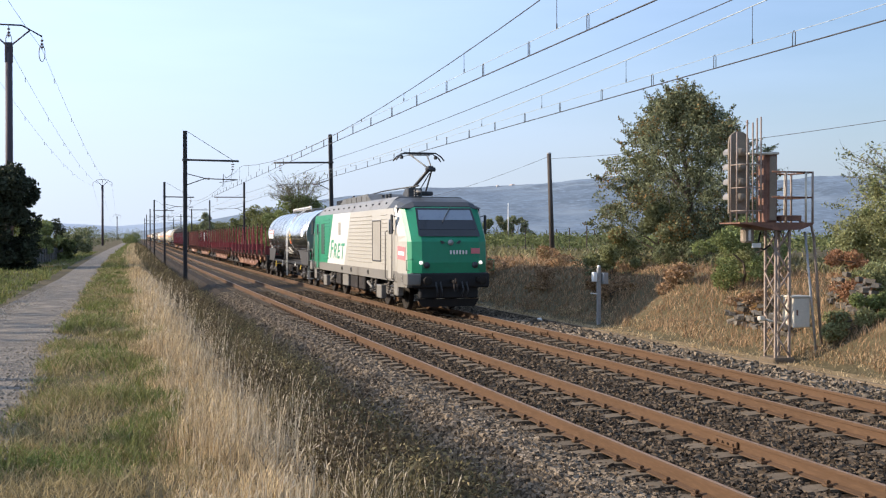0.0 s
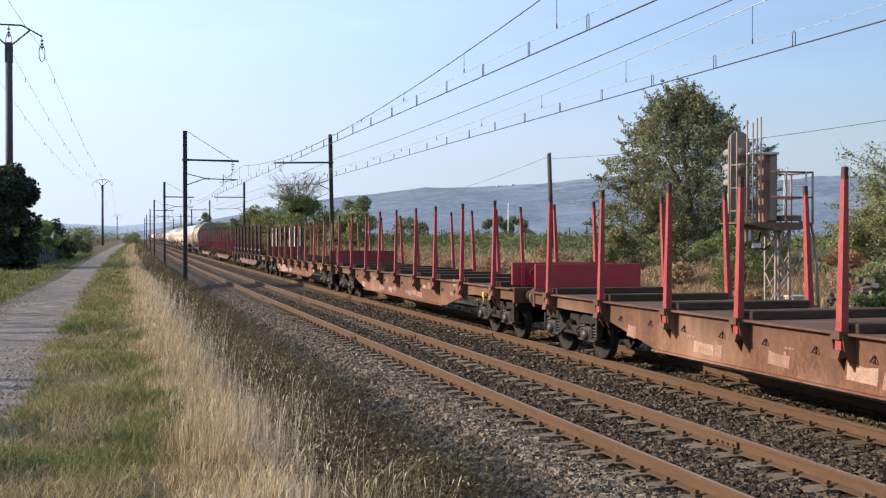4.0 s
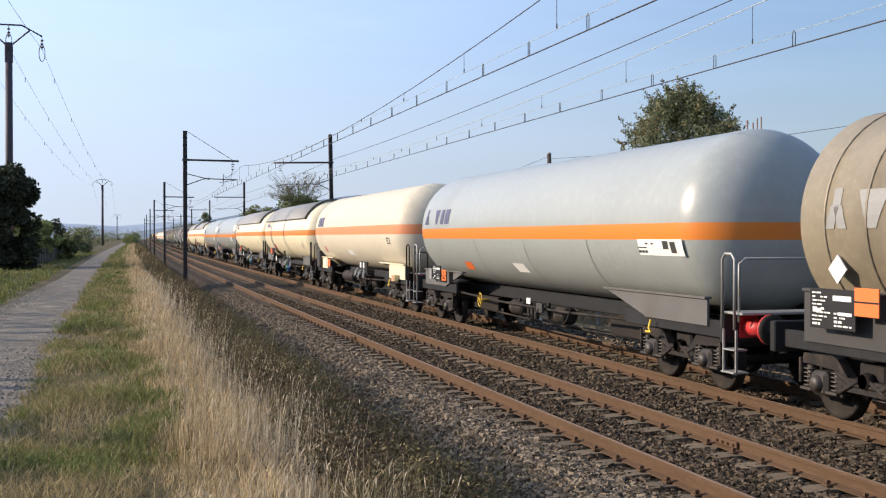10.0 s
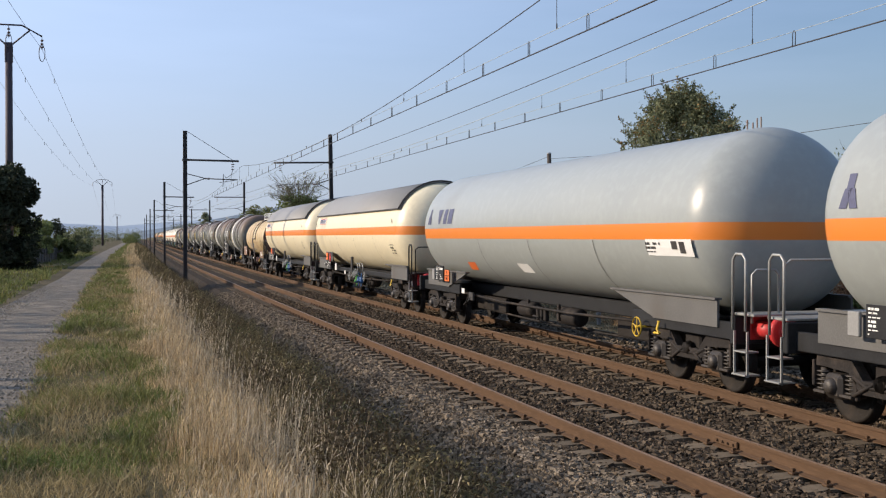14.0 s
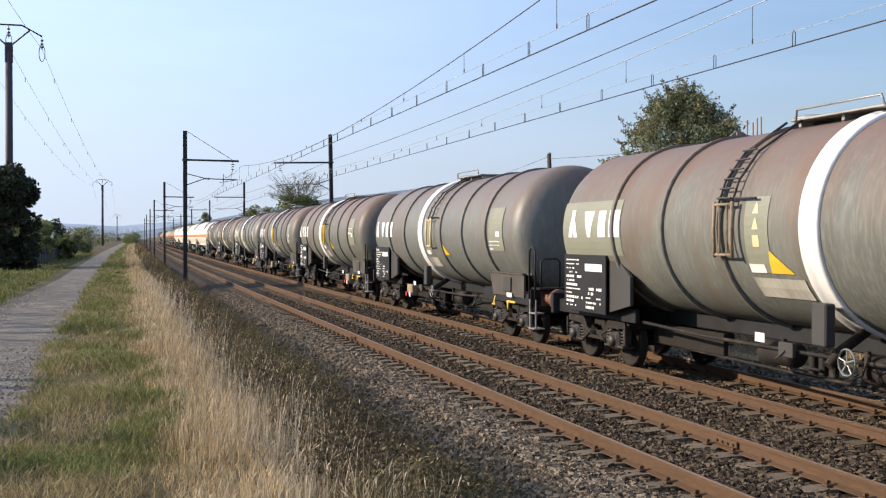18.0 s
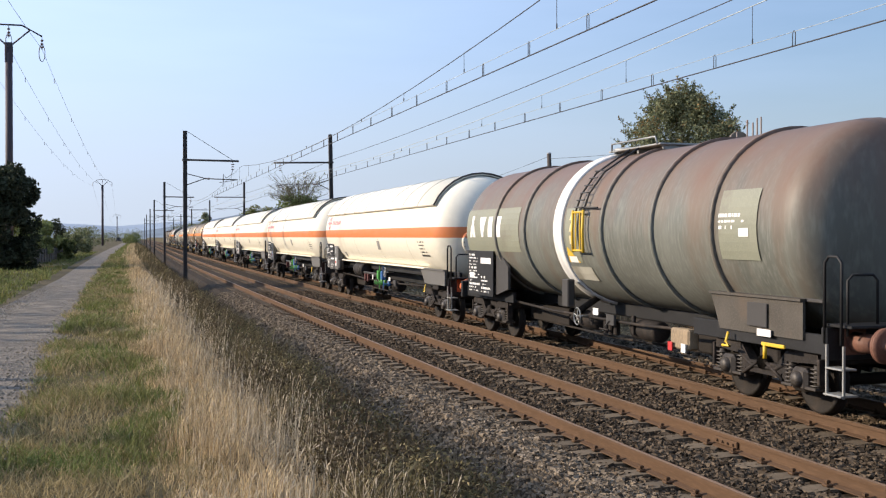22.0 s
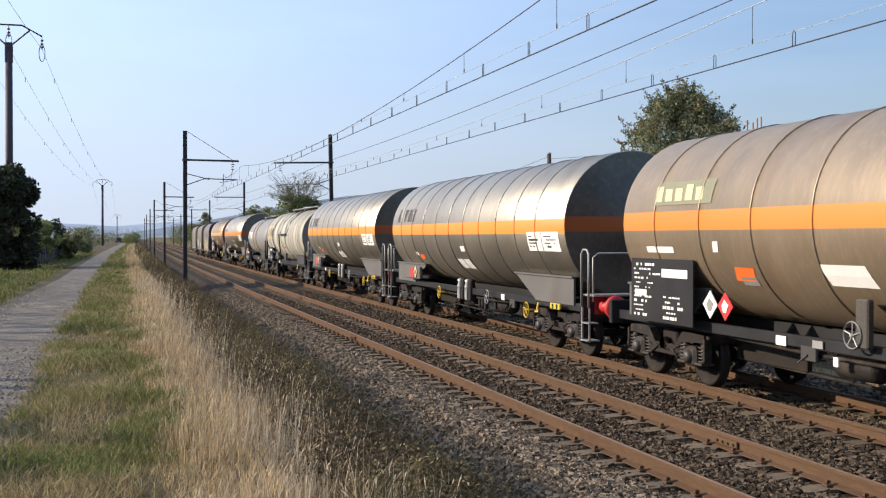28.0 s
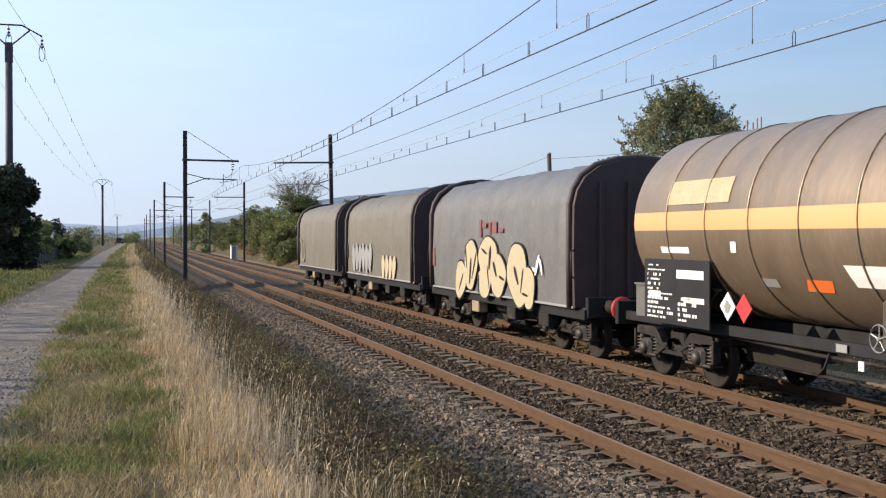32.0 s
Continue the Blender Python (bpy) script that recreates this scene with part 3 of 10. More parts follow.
grass("verge_grass", 100000, (-0.95, 0.55), (4.6, 110), (0.05, 0.2), M_GREEN, "short green verge grass beside the lane", 15, 0.0045, 0.8, keep=(0.5, -0.1))
grass("dry_verge_grass", 70000, (-1.0, 0.75), (4.6, 110), (0.04, 0.2), M_DRYVERGE, "short dry yellowish verge grass", 16, 0.004, 0.9, keep=(0.8, -0.35))
grass("lane_side_grass", 26000, (-8.5, -2.85), (22, 130), (0.06, 0.26), M_GREEN, "green grass across the lane", 17, 0.006, 0.7)
grass("bank_grass", 46000, (14.4, 18.4), (17, 120), (0.08, 0.36), M_BANKGRASS, "brown dry grass on the bank behind the tracks", 18, 0.0036, 0.8)
grass("path_tufts", 16000, (13.6, 15.0), (17, 80), (0.05, 0.18), M_DRY, "yellow grass tufts along the sandy path", 19, 0.005, 0.8, keep=(1.0, -0.1))
grass("field_grass", 9000, (18.2, 27), (24, 120), (0.15, 0.5), M_FIELD, "rough grass at the field's edge", 20, 0.008, 0.7)


grass("far_verge_grass", 9000, (0.1, 3.9), (80, 330), (0.15, 0.5), M_DRY, "dry grass along the line further on", 23, 0.006, 0.5)
grass("far_weeds", 9000, (1.2, 3.9), (85, 330), (0.2, 0.6), M_OLIVE, "olive weeds along the line further on", 24, 0.007, 0.5)
grass("far_lane_grass", 7000, (-0.8, 0.8), (90, 330), (0.1, 0.3), M_GREEN, "green grass beside the lane further on", 25, 0.006, 0.5)

# the verge goes on behind the viewpoint
grass("rear_straw", 9000, (0.2, 1.22), (2.0, 17), (0.14, 0.4), M_DRY, "dry grass on the verge behind", 33, 0.0036, 0.42, back=12.5)
grass("rear_verge_grass", 14000, (-0.95, 0.55), (2.0, 17), (0.05, 0.2), M_GREEN, "green verge grass behind", 34, 0.0045, 0.8, back=12.5)
grass("rear_weeds", 9000, (1.25, 3.75), (2.0, 17), (0.14, 0.5), M_OLIVE, "olive weeds on the slope behind", 35, 0.005, 0.7, back=12.0)
grass("rear_lane_side_grass", 9000, (-8.5, -2.85), (2.0, 37), (0.06, 0.24), M_GREEN, "green grass across the lane behind", 36, 0.006, 0.7, back=14.0)


def seed_heads(points, n, seed):
    rng = np.random.default_rng(seed)
    pick = points[rng.choice(len(points), n, replace=False)]
    d = rng.normal(0, 0.35, (n, 3)) + np.array([0.25, 0, 0.9])
    d /= np.linalg.norm(d, axis=1)[:, None]
    ln = (0.03 + 0.03 * rng.random(n))[:, None]
    s = np.cross(d, rng.normal(0, 1, (n, 3)))
    s /= np.linalg.norm(s, axis=1)[:, None]
    w = 0.0035 * np.clip(pick[:, 1:2] / 14, 1, 2.5)
    vs = np.stack([pick - d * 0.02, pick + d * ln * 0.5 + s * w, pick + d * ln, pick + d * ln * 0.5 - s * w], 1).reshape(-1, 3)
    fs = 4 * np.arange(n)[:, None] + np.array([[0, 1, 2, 3]])
    tagged(new("seed_heads", big_mesh("seed_heads", vs, fs, M_SEED)), "pale seed heads of the dry grass", "grass", kind="stuff")


seed_heads(tips, 1500, 4)


# ---- trees and bushes ----
def leaves(clumps, n, size, seed, flat=0.85, hollow=0.55):
    """Leaf blades in uneven clumps (x, y, z, r)."""
    rng = np.random.default_rng(seed)
    c = np.array(clumps, float)
    wgt = c[:, 3] ** 2
    pick = rng.choice(len(c), n, p=wgt / wgt.sum())
    d = rng.normal(0, 1, (n, 3))
    d /= np.linalg.norm(d, axis=1)[:, None]
    rr = c[pick, 3] * (hollow + (1 - hollow) * rng.random(n) ** 0.6) * (0.85 + 0.3 * rng.random(n))
    p = c[pick, :3] + d * rr[:, None] * np.array([1, 1, flat])
    a = rng.normal(0, 1, (n, 3)) + d * 0.6
    a /= np.linalg.norm(a, axis=1)[:, None]
    b = np.cross(a, rng.normal(0, 1, (n, 3)))
    b /= np.linalg.norm(b, axis=1)[:, None]
    s = (size * (0.6 + 0.8 * rng.random(n)))[:, None]
    vs = np.stack([p - a * s, p + b * s * 0.45, p + a * s, p - b * s * 0.45], 1).reshape(-1, 3)
    return vs, 4 * np.arange(n)[:, None] + np.array([[0, 1, 2, 3]])


def tree(name, x, y, h, spread, label, category, n=9000, size=0.09, mat=None, mat2=None, seed=1, low=0.2, trunk=0.16, bare=0, clumps=26, lean=(0, 0), group="", cone=False, widths=(0.95, 1.0, 0.85, 0.66, 0.3, 0.06), crown=1.0, fat=1.0, twig=0.012, sprigs=0, tips=None):
    """A tree or bush: tapered trunk, limbs, and a crown of uneven leaf clumps."""
    rnd = random.Random(seed)
    z0 = ground_z(x, y)
    t = thing(name, label, category, group, at=pose(x, y, z0 - 0.05))
    s = Shape()
    top = h * 0.75
    pts = [(0.15 * rnd.uniform(-1, 1) * k, 0.15 * rnd.uniform(-1, 1) * k, top * k / 4) for k in range(5)]
    for k in range(4):
        s.rod(pts[k], pts[k + 1], trunk * (1 - 0.2 * k), 8, trunk * (0.8 - 0.2 * k), False)
    part("trunk", s, M_BARK, t)
    cl = []
    for k in range(clumps):
        f = low + (1 - low) * rnd.random() ** 0.8
        a = rnd.uniform(0, 6.283)
        wide = spread * (0.35 + 0.65 * math.sin(math.pi * min(1, 0.25 + 0.75 * (f - low) / (1 - low) * 0.95))) * rnd.uniform(0.35, 1.0)
        r = spread * rnd.uniform(0.2, 0.36)
        if cone:
            wide = spread * float(np.interp(f, [0, 0.3, 0.6, 0.8, 0.92, 1.0], widths)) * rnd.random() ** 0.5
            r = spread * fat * rnd.uniform(0.07, 0.16)
        cl.append((wide * math.cos(a) + lean[0] * f, wide * math.sin(a) + lean[1] * f, h * f * crown - r * 0.5, r))
    for k in range(sprigs):
        b0 = cl[rnd.randrange(clumps)]
        d = Vector((b0[0], b0[1], (b0[2] - 0.45 * h) * 0.5 + rnd.uniform(0.0, 0.5))).normalized() + Vector((rnd.uniform(-0.4, 0.4), rnd.uniform(-0.4, 0.4), rnd.uniform(0, 0.3)))
        for j in range(5):
            cl.append((*(Vector(b0[:3]) + d * (b0[3] * 0.6 + 0.1 * j)), 0.13 - 0.018 * j))
    for c in cl[:clumps][::max(3, clumps // 14)] if trunk >= 0.1 else ():
        zz = max(0.15 * h, c[2] * 0.55)
        k = min(3, int(zz / top * 4))
        part("limb", Shape().rod(pts[k], c[:3], trunk * 0.3, 5, trunk * 0.08, False), M_BARK, t)
    ends = []
    for k in range(bare):
        limb = Shape()
        a, f = rnd.uniform(0, 6.283), rnd.uniform(0.6, 1.0)
        o = Vector(pts[2]).lerp(Vector(pts[3]), rnd.random())
        w_ = spread * rnd.uniform(0.3, 1.1)
        e = Vector((w_ * math.cos(a), w_ * math.sin(a), h * rnd.uniform(0.72, 1.1) - 0.12 * w_))
        m = o.lerp(e, 0.5) + Vector((rnd.uniform(-0.2, 0.2), rnd.uniform(-0.2, 0.2), 0.07 * h))
        limb.pipe([o, m, e], twig, 4)
        for j in range(6):
            q = m.lerp(e, rnd.random())
            limb.rod(q, q + 0.3 * spread * Vector((rnd.uniform(-1, 1), rnd.uniform(-1, 1), rnd.uniform(-0.3, 0.8))), twig * 0.6, 4, twig * 0.25, False)
            ends.append((*q, 0.22))
        ends.append((*e, 0.2))
        part("twig", limb, M_BARK, t)
    if tips:
        v, f = leaves(ends, 2600, 0.06, seed + 2, 1.0, 0.1)
        part("sparse_leaves", big_mesh("sparse_leaves", v, f, tips), None, t, "sparse pale leaves on the bare twigs")
    v, f = leaves(cl, n, size, seed)
    part("crown", big_mesh("crown", v, f, mat or M_LEAF), None, t)
    if mat2:
        v, f = leaves(rnd.sample(cl, max(2, len(cl) // 6)), n // 12, size, seed + 1)
        part("browning_leaves", big_mesh("browning_leaves", v, f, mat2), None, t, "browning leaves")
    return t


def weed_clumps():
    """Low bushy weeds on the ditch slope."""
    rng = np.random.default_rng(31)
    for name, n, mat, seed, label in (("weed_clump", 150, M_OLIVE, 5, "bushy olive-brown weeds on the ditch slope"), ("green_weed_clump", 60, M_DULLGREEN, 6, "bushy green weeds on the ditch slope"),
                                       ("tall_weed_clump", 46, M_WEEDTOP, 7, "taller weed tufts in a sunlit olive-brown tone on the ditch slope"),
                                       ("dark_weed_clump", 90, M_WEEDDARK, 8, "dark brown seeding weeds at the top of the ditch slope")):
        cl = []
        for k in range(n):
            y = 6.5 * math.exp(rng.random() * math.log(10))
            tall = name in ("tall_weed_clump", "dark_weed_clump")
            x = (1.45 + 1.1 * rng.random() if name == "dark_weed_clump" else 1.7 + 2.1 * rng.random()) + bend(y)
            r = 0.22 + 0.2 * rng.random() if tall else 0.14 + 0.2 * rng.random()
            for j in range(4):
                cl.append((x + rng.normal(0, 0.12), y + rng.normal(0, 0.15), ground_z(x, y) + r * 0.6 + 0.05 * j, r * (1 - 0.12 * j)))
        v, f = leaves(cl, n * (520 if tall else 260), 0.017, seed, 1.15, 0.1)
        tagged(new(name, big_mesh(name, v, f, mat)), label, "weeds", kind="stuff")


weed_clumps()


tree("oak_tree", 20.4, 37.0, 6.5, 3.5, "tall dense grey-green tree on the bank with some brown leaves", "tree", 82000, 0.052, M_OAKDARK, M_LEAFDRY, 3, 0.0, 0.2, 0, 330, cone=True, fat=1.15, widths=(1.0, 1.0, 0.86, 0.62, 0.34, 0.1), sprigs=420)
tree("bush", 17.0, 36.2, 1.7, 1.0, "olive bush on the bank", "bush", 6000, 0.05, M_SHOOTS, M_LEAFDRY, 5, 0.05, 0.05, clumps=12)
tree("bush", 18.9, 35.6, 2.4, 1.3, "leafy dark green bush under the tree", "bush", 8000, 0.05, M_LEAF, None, 6, 0.05, 0.05, clumps=12)
tree("bush", 17.0, 27.6, 1.9, 1.35, "green bush behind the signal", "bush", 9000, 0.042, M_LEAF2, None, 7, 0.05, 0.05, clumps=14)
tree("bush", 18.3, 29.5, 1.3, 1.2, "leafy green bush behind the signal", "bush", 8000, 0.042, M_SHOOTS, None, 8, 0.05, 0.05, clumps=12)
tree("tree", 21.3, 25.6, 3.5, 2.1, "sparse pale-twigged tree beside the bank", "tree", 34000, 0.04, M_SHOOTS, M_LEAF2, 9, 0.0, 0.1, 95, 80, crown=0.86, twig=0.006, tips=M_OAK, sprigs=260)
tree("bush", 16.9, 22.3, 0.5, 0.8, "tangled rust-brown grass over the stones", "bush", 6500, 0.034, M_RUSTGRASS, M_SHOOTS, 18, 0.0, 0.04, clumps=18)
tree("bush", 15.7, 21.0, 0.5, 0.75, "thorny green and rust-brown bush on the bank", "bush", 6500, 0.034, M_SHOOTS, M_LEAFDRY, 19, 0.0, 0.04, clumps=18)
tree("bush", 17.6, 22.2, 0.6, 1.0, "low green bush at the foot of the bank", "bush", 6500, 0.036, M_SHOOTS, M_LEAFDRY, 10, 0.05, 0.04, clumps=14)
tree("bush", 20.5, 25.9, 2.0, 1.3, "tangled olive-green bush on the bank", "bush", 12000, 0.04, M_SHOOTS, M_LEAFDRY, 15, 0.05, 0.05, clumps=20)
tree("bush", 16.3, 21.0, 0.5, 0.7, "low green bush beside the path", "bush", 5000, 0.034, M_LEAF2, None, 16, 0.05, 0.03, clumps=10)
tree("bush", 18.6, 25.2, 0.75, 0.75, "reddish-brown dry bush on the bank", "bush", 6000, 0.036, M_RUSTGRASS, M_LEAFDRY, 17, 0.05, 0.03, clumps=10)
for k_, (x_, y_, h_, s_) in enumerate(((15.8, 33.5, 0.8, 0.9), (16.0, 40.0, 0.9, 1.0), (16.4, 47, 0.9, 1.1), (16.3, 55, 1.0, 1.3), (16.6, 30.5, 0.7, 0.8), (16.9, 65, 1.2, 1.6), (17.6, 43, 0.9, 1.0), (15.9, 25.2, 0.6, 0.7))):
    tree("dry_shrub", x_, y_, h_, s_, "dry brown scrub on the bank", "shrub", 1800, 0.05, M_BANKGRASS, M_LEAFDRY, 40 + k_, 0.05, 0.02, clumps=9, group="bank scrub")
tree("half_bare_tree", 17.35, 110, 7.5, 3.3, "tree with a bare twiggy top beside the line", "tree", 6500, 0.12, M_LEAF2, M_LEAFDRY, 21, 0.05, 0.22, 95, 26, crown=0.74, twig=0.017, tips=M_OAK)
for k_, (x_, y_, h_, s_) in enumerate(((17.5, 118, 4.0, 2.8), (18.2, 128, 5.2, 2.6), (18.6, 138, 4.0, 3.0), (19.5, 150, 3.4, 3.0), (20.5, 100, 3.6, 3.0), (21.0, 112, 4.4, 3.2), (20, 165, 3.2, 3.2), (19.5, 95, 2.6, 2.2), (22, 185, 3.4, 3.5), (23, 210, 3.6, 4), (25, 240, 4, 4.5))):
    tree("hedge_bush", x_ + bend(y_) * 0.5, y_, h_, s_, "dense green bush in the trackside hedge", "bush", 2600, 0.16, M_LEAF2, None, 60 + k_, 0.05, 0.06, clumps=14, group="trackside hedge")
tree("tree", 27.5, 130, 5.8, 2.9, "round dark green tree in the field", "tree", 3500, 0.17, M_LEAF, None, 81, 0.1, 0.14, clumps=16)
tree("conifer", 15.1, 200, 7.2, 3.0, "pale grey-green conifer beside the line", "tree", 6500, 0.15, M_OAK, M_LEAF2, 82, 0.0, 0.14, clumps=80, cone=True, fat=1.1, widths=(1.0, 0.85, 0.6, 0.4, 0.2, 0.06))
for k_, (x_, y_, h_, s_) in enumerate(((66.5, 190, 5.0, 2.7), (71.5, 193, 5.0, 2.9), (120, 260, 5, 5), (44, 170, 4, 4))):
    tree("field_tree", x_, y_, h_, s_, "dark green tree far across the vineyard", "tree", 1800, 0.25, M_LEAF, None, 90 + k_, 0.05, 0.12, clumps=12, group="far field trees")
M_HEDGE = leaf_material("olive_hedge_leaf", (0.175, 0.185, 0.08), (0.11, 0.118, 0.05), 0.45, 0.3)
for k_, (x_, y_, h_, s_) in enumerate(((16.0, 104, 2.0, 1.8), (16.3, 112, 2.8, 2.2), (16.8, 121, 3.6, 2.4), (17.2, 131, 4.4, 2.6), (17.8, 142, 5.4, 2.8), (18.6, 155, 5.8, 3.0), (19.6, 171, 4.8, 3.0), (20.6, 189, 4.0, 3.0), (22, 212, 3.6, 3.4), (17.3, 168, 4.6, 2.4), (17.7, 184, 4.4, 2.6), (18.3, 204, 4.4, 2.8), (18.8, 226, 4.4, 3.0), (19.4, 252, 4.6, 3.2), (20.0, 284, 4.8, 3.6), (20.8, 324, 5.0, 4.2), (22, 372, 5.4, 4.8), (23.5, 440, 6.0, 6.0))):
    tree("thicket_bush", x_, y_, h_, s_, "olive-green bush in the dense trackside thicket", "bush", 4200, 0.14, M_HEDGE, None, 260 + k_, 0.0, 0.06, clumps=22, group="trackside thicket")
for k_ in range(14):
    y_ = 72 + 6.5 * k_
    tree("dry_shrub", 15.3 + (k_ * 7 % 5) * 0.25 + bend(y_), y_, 0.7 + (k_ * 11 % 6) * 0.12, 1.1, "dry brown scrub on the bank", "shrub", 1200, 0.08, M_BANKGRASS, M_LEAFDRY, 290 + k_, 0.0, 0.02, clumps=9, group="bank scrub")
# left of the lane
tree("dark_tree", -6.2, 64, 5.75, 2.1, "dark dense evergreen tree beside the lane", "tree", 30000, 0.12, M_LEAFDARK, None, 101, 0.0, 0.2, clumps=120, cone=True, fat=2.2, widths=(0.7, 0.8, 0.95, 0.95, 0.72, 0.45))
tree("dark_bush", -6.6, 67, 3.6, 1.5, "dark dense bush at the foot of the evergreen", "bush", 9000, 0.12, M_LEAFDARK, None, 102, 0.0, 0.08, clumps=24)
for k_, (x_, y_, h_, s_, m_) in enumerate(((-4.9, 73, 2.4, 1.3, M_LEAF2), (-4.6, 79, 2.4, 1.3, M_LEAF2), (-4.1, 86, 1.8, 1.2, M_VINE), (-4.3, 94, 2.4, 1.4, M_LEAF2), (-4.2, 104, 2.5, 1.5, M_LEAFDARK), (-4.4, 122, 2.2, 1.8, M_LEAF), (-4.6, 145, 2.3, 2.2, M_LEAF),
                                              (-6.4, 175, 3.4, 3, M_LEAF), (-6, 205, 3.6, 3.4, M_LEAF), (-5, 250, 4, 4, M_LEAF), (3.2, 260, 2.2, 2.2, M_LEAF2), (3.8, 330, 3, 3, M_LEAF2), (-3, 400, 5, 6, M_LEAF), (-12, 340, 5, 6, M_LEAF), (6, 460, 5, 6, M_LEAF))):
    tree("lane_bush", x_ - (1.5 if y_ < 110 else 0), y_, h_ * (1.35 if y_ < 110 else 1), s_ * (1.4 if y_ < 110 else 1), "green bush in the hedge beside the lane", "bush", 2200, 0.13, m_, None, 110 + k_, 0.05, 0.05, clumps=12, group="lane hedge")
tree("vine_bush", -4.0, 88, 1.9, 1.1, "sunlit yellow-green climbing vine on the fence", "bush", 2600, 0.13, M_VINE, None, 108, 0.05, 0.05, clumps=12)
drive_ = new("driveway", Shape().slab([(-7.5, 70.5), (-2.7, 66.5), (-2.7, 73.5), (-7.5, 73.0)], "z", 0.6, 0.712).mesh("driveway", M_DRYEARTH))
tagged(drive_, "sandy entrance opening off the lane", "driveway", kind="structure")
# dark board fence in front of the lane hedge
M_FENCE = material("dark_weathered_board", (0.055, 0.052, 0.05), 0.85, vary=0.35, scale=3, stretch=(1, 1, 0.2), per_object=0.2)
fence_ = thing("board_fence", "low dark weathered board fence under the lane hedge", "fence")
for k_ in range(20):
    y_ = 68 + 2 * k_
    x_ = -4.75 + 0.8 * k_ / 19
    part("fence_post", Shape().box(x_, y_, 1.1, 0.1, 0.1, 1.15, 0.01), M_FENCE, fence_)
    if k_ < 19:
        for j_ in range(4):
            part("fence_board", Shape().box(x_ + 0.07, y_ + 1.0, 0.75 + 0.24 * j_, 0.03, 2.0, 0.22, 0.004), M_FENCE, fence_)
# hedge along the near field, whose shade falls across the lane
for k_ in range(46):
    y_ = 9.5 + 1.05 * k_ + (k_ * 37 % 11) * 0.07
    tree("field_sapling", -6.7 - (k_ * 13 % 7) * 0.1, y_, 2.1 + (k_ * 29 % 10) * 0.15, 0.34, "slim leafy sapling in the row along the near field", "sapling", 420, 0.085, M_LEAF2, None, 140 + k_, 0.12, 0.035, clumps=11, group="field saplings")


def vineyard():
    rng = np.random.default_rng(9)
    cl = []
    for r in range(16):
        x = 24.5 + 3.0 * r
        for y in np.arange(44 + 0.4 * r, 175, 1.1 if r < 5 else 1.8):
            cl.append((x + bend(y) + rng.normal(0, 0.15), y, ground_z(x, y) + 0.7 + rng.normal(0, 0.12), 0.55 + 0.2 * rng.random()))
    v, f = leaves(cl, 60000, 0.1, 10, 1.0, 0.25)
    tagged(new("vineyard", big_mesh("vineyard", v, f, M_VINE)), "rows of leafy green vines in the field", "vineyard", kind="stuff")
    posts = thing("vine_posts", "thin wooden vine posts in the field", "posts")
    for k in range(40):
        x, y = 24.5 + 3.0 * (k % 4), 46 + 3.2 * (k // 4) * 3
        part("vine_post", Shape().box(x + bend(y), y, ground_z(x, y) + 0.75, 0.06, 0.06, 1.6), M_POLE, posts)


vineyard()


# ---- dry-stone wall remains in the bank ----
def stone_wall():
    t = thing("dry_stone_wall", "tumbled pale dry-stone wall at the foot of the bank", "stone wall")
    mt = material("pale_wall_stone", (0.14, 0.122, 0.098), 0.9, vary=0.4, scale=6, fine=20, per_object=0.35, bump=0.5)
    rnd = random.Random(4)
    shapes = []
    for k in range(5):
        s = Shape()
        vs = [(i * rnd.uniform(0.45, 1), j * rnd.uniform(0.45, 1), q * rnd.uniform(0.5, 1)) for i in (-1, 1) for j in (-1, 1) for q in (-1, 1)]
        s.add(vs, [(0, 1, 3, 2), (4, 6, 7, 5), (0, 4, 5, 1), (2, 3, 7, 6), (0, 2, 6, 4), (1, 5, 7, 3)])
        shapes.append(s.mesh("stone", mt))
    for (x0, y0, x1, y1, rows) in ((15.2, 22.6, 15.4, 25.8, 4), (16.1, 20.9, 16.5, 22.9, 5)):
        for k in range(13):
            for r in range(rows):
                f = (k + rnd.uniform(-0.3, 0.3) + 0.5 * (r % 2)) / 13
                x, y = x0 + (x1 - x0) * f, y0 + (y1 - y0) * f
                z = ground_z(x, y) + 0.05 + 0.17 * r + rnd.uniform(-0.03, 0.03)
                if rnd.random() < 0.16 * r:
                    continue
                part("stone", shapes[rnd.randrange(5)], None, t, at=Matrix.LocRotScale((x + 0.07 * r + rnd.uniform(-0.05, 0.05), y, z), Euler((rnd.uniform(-0.3, 0.3), rnd.uniform(-0.3, 0.3), rnd.uniform(0, 3))), (0.1, 0.12, 0.07)))


stone_wall()


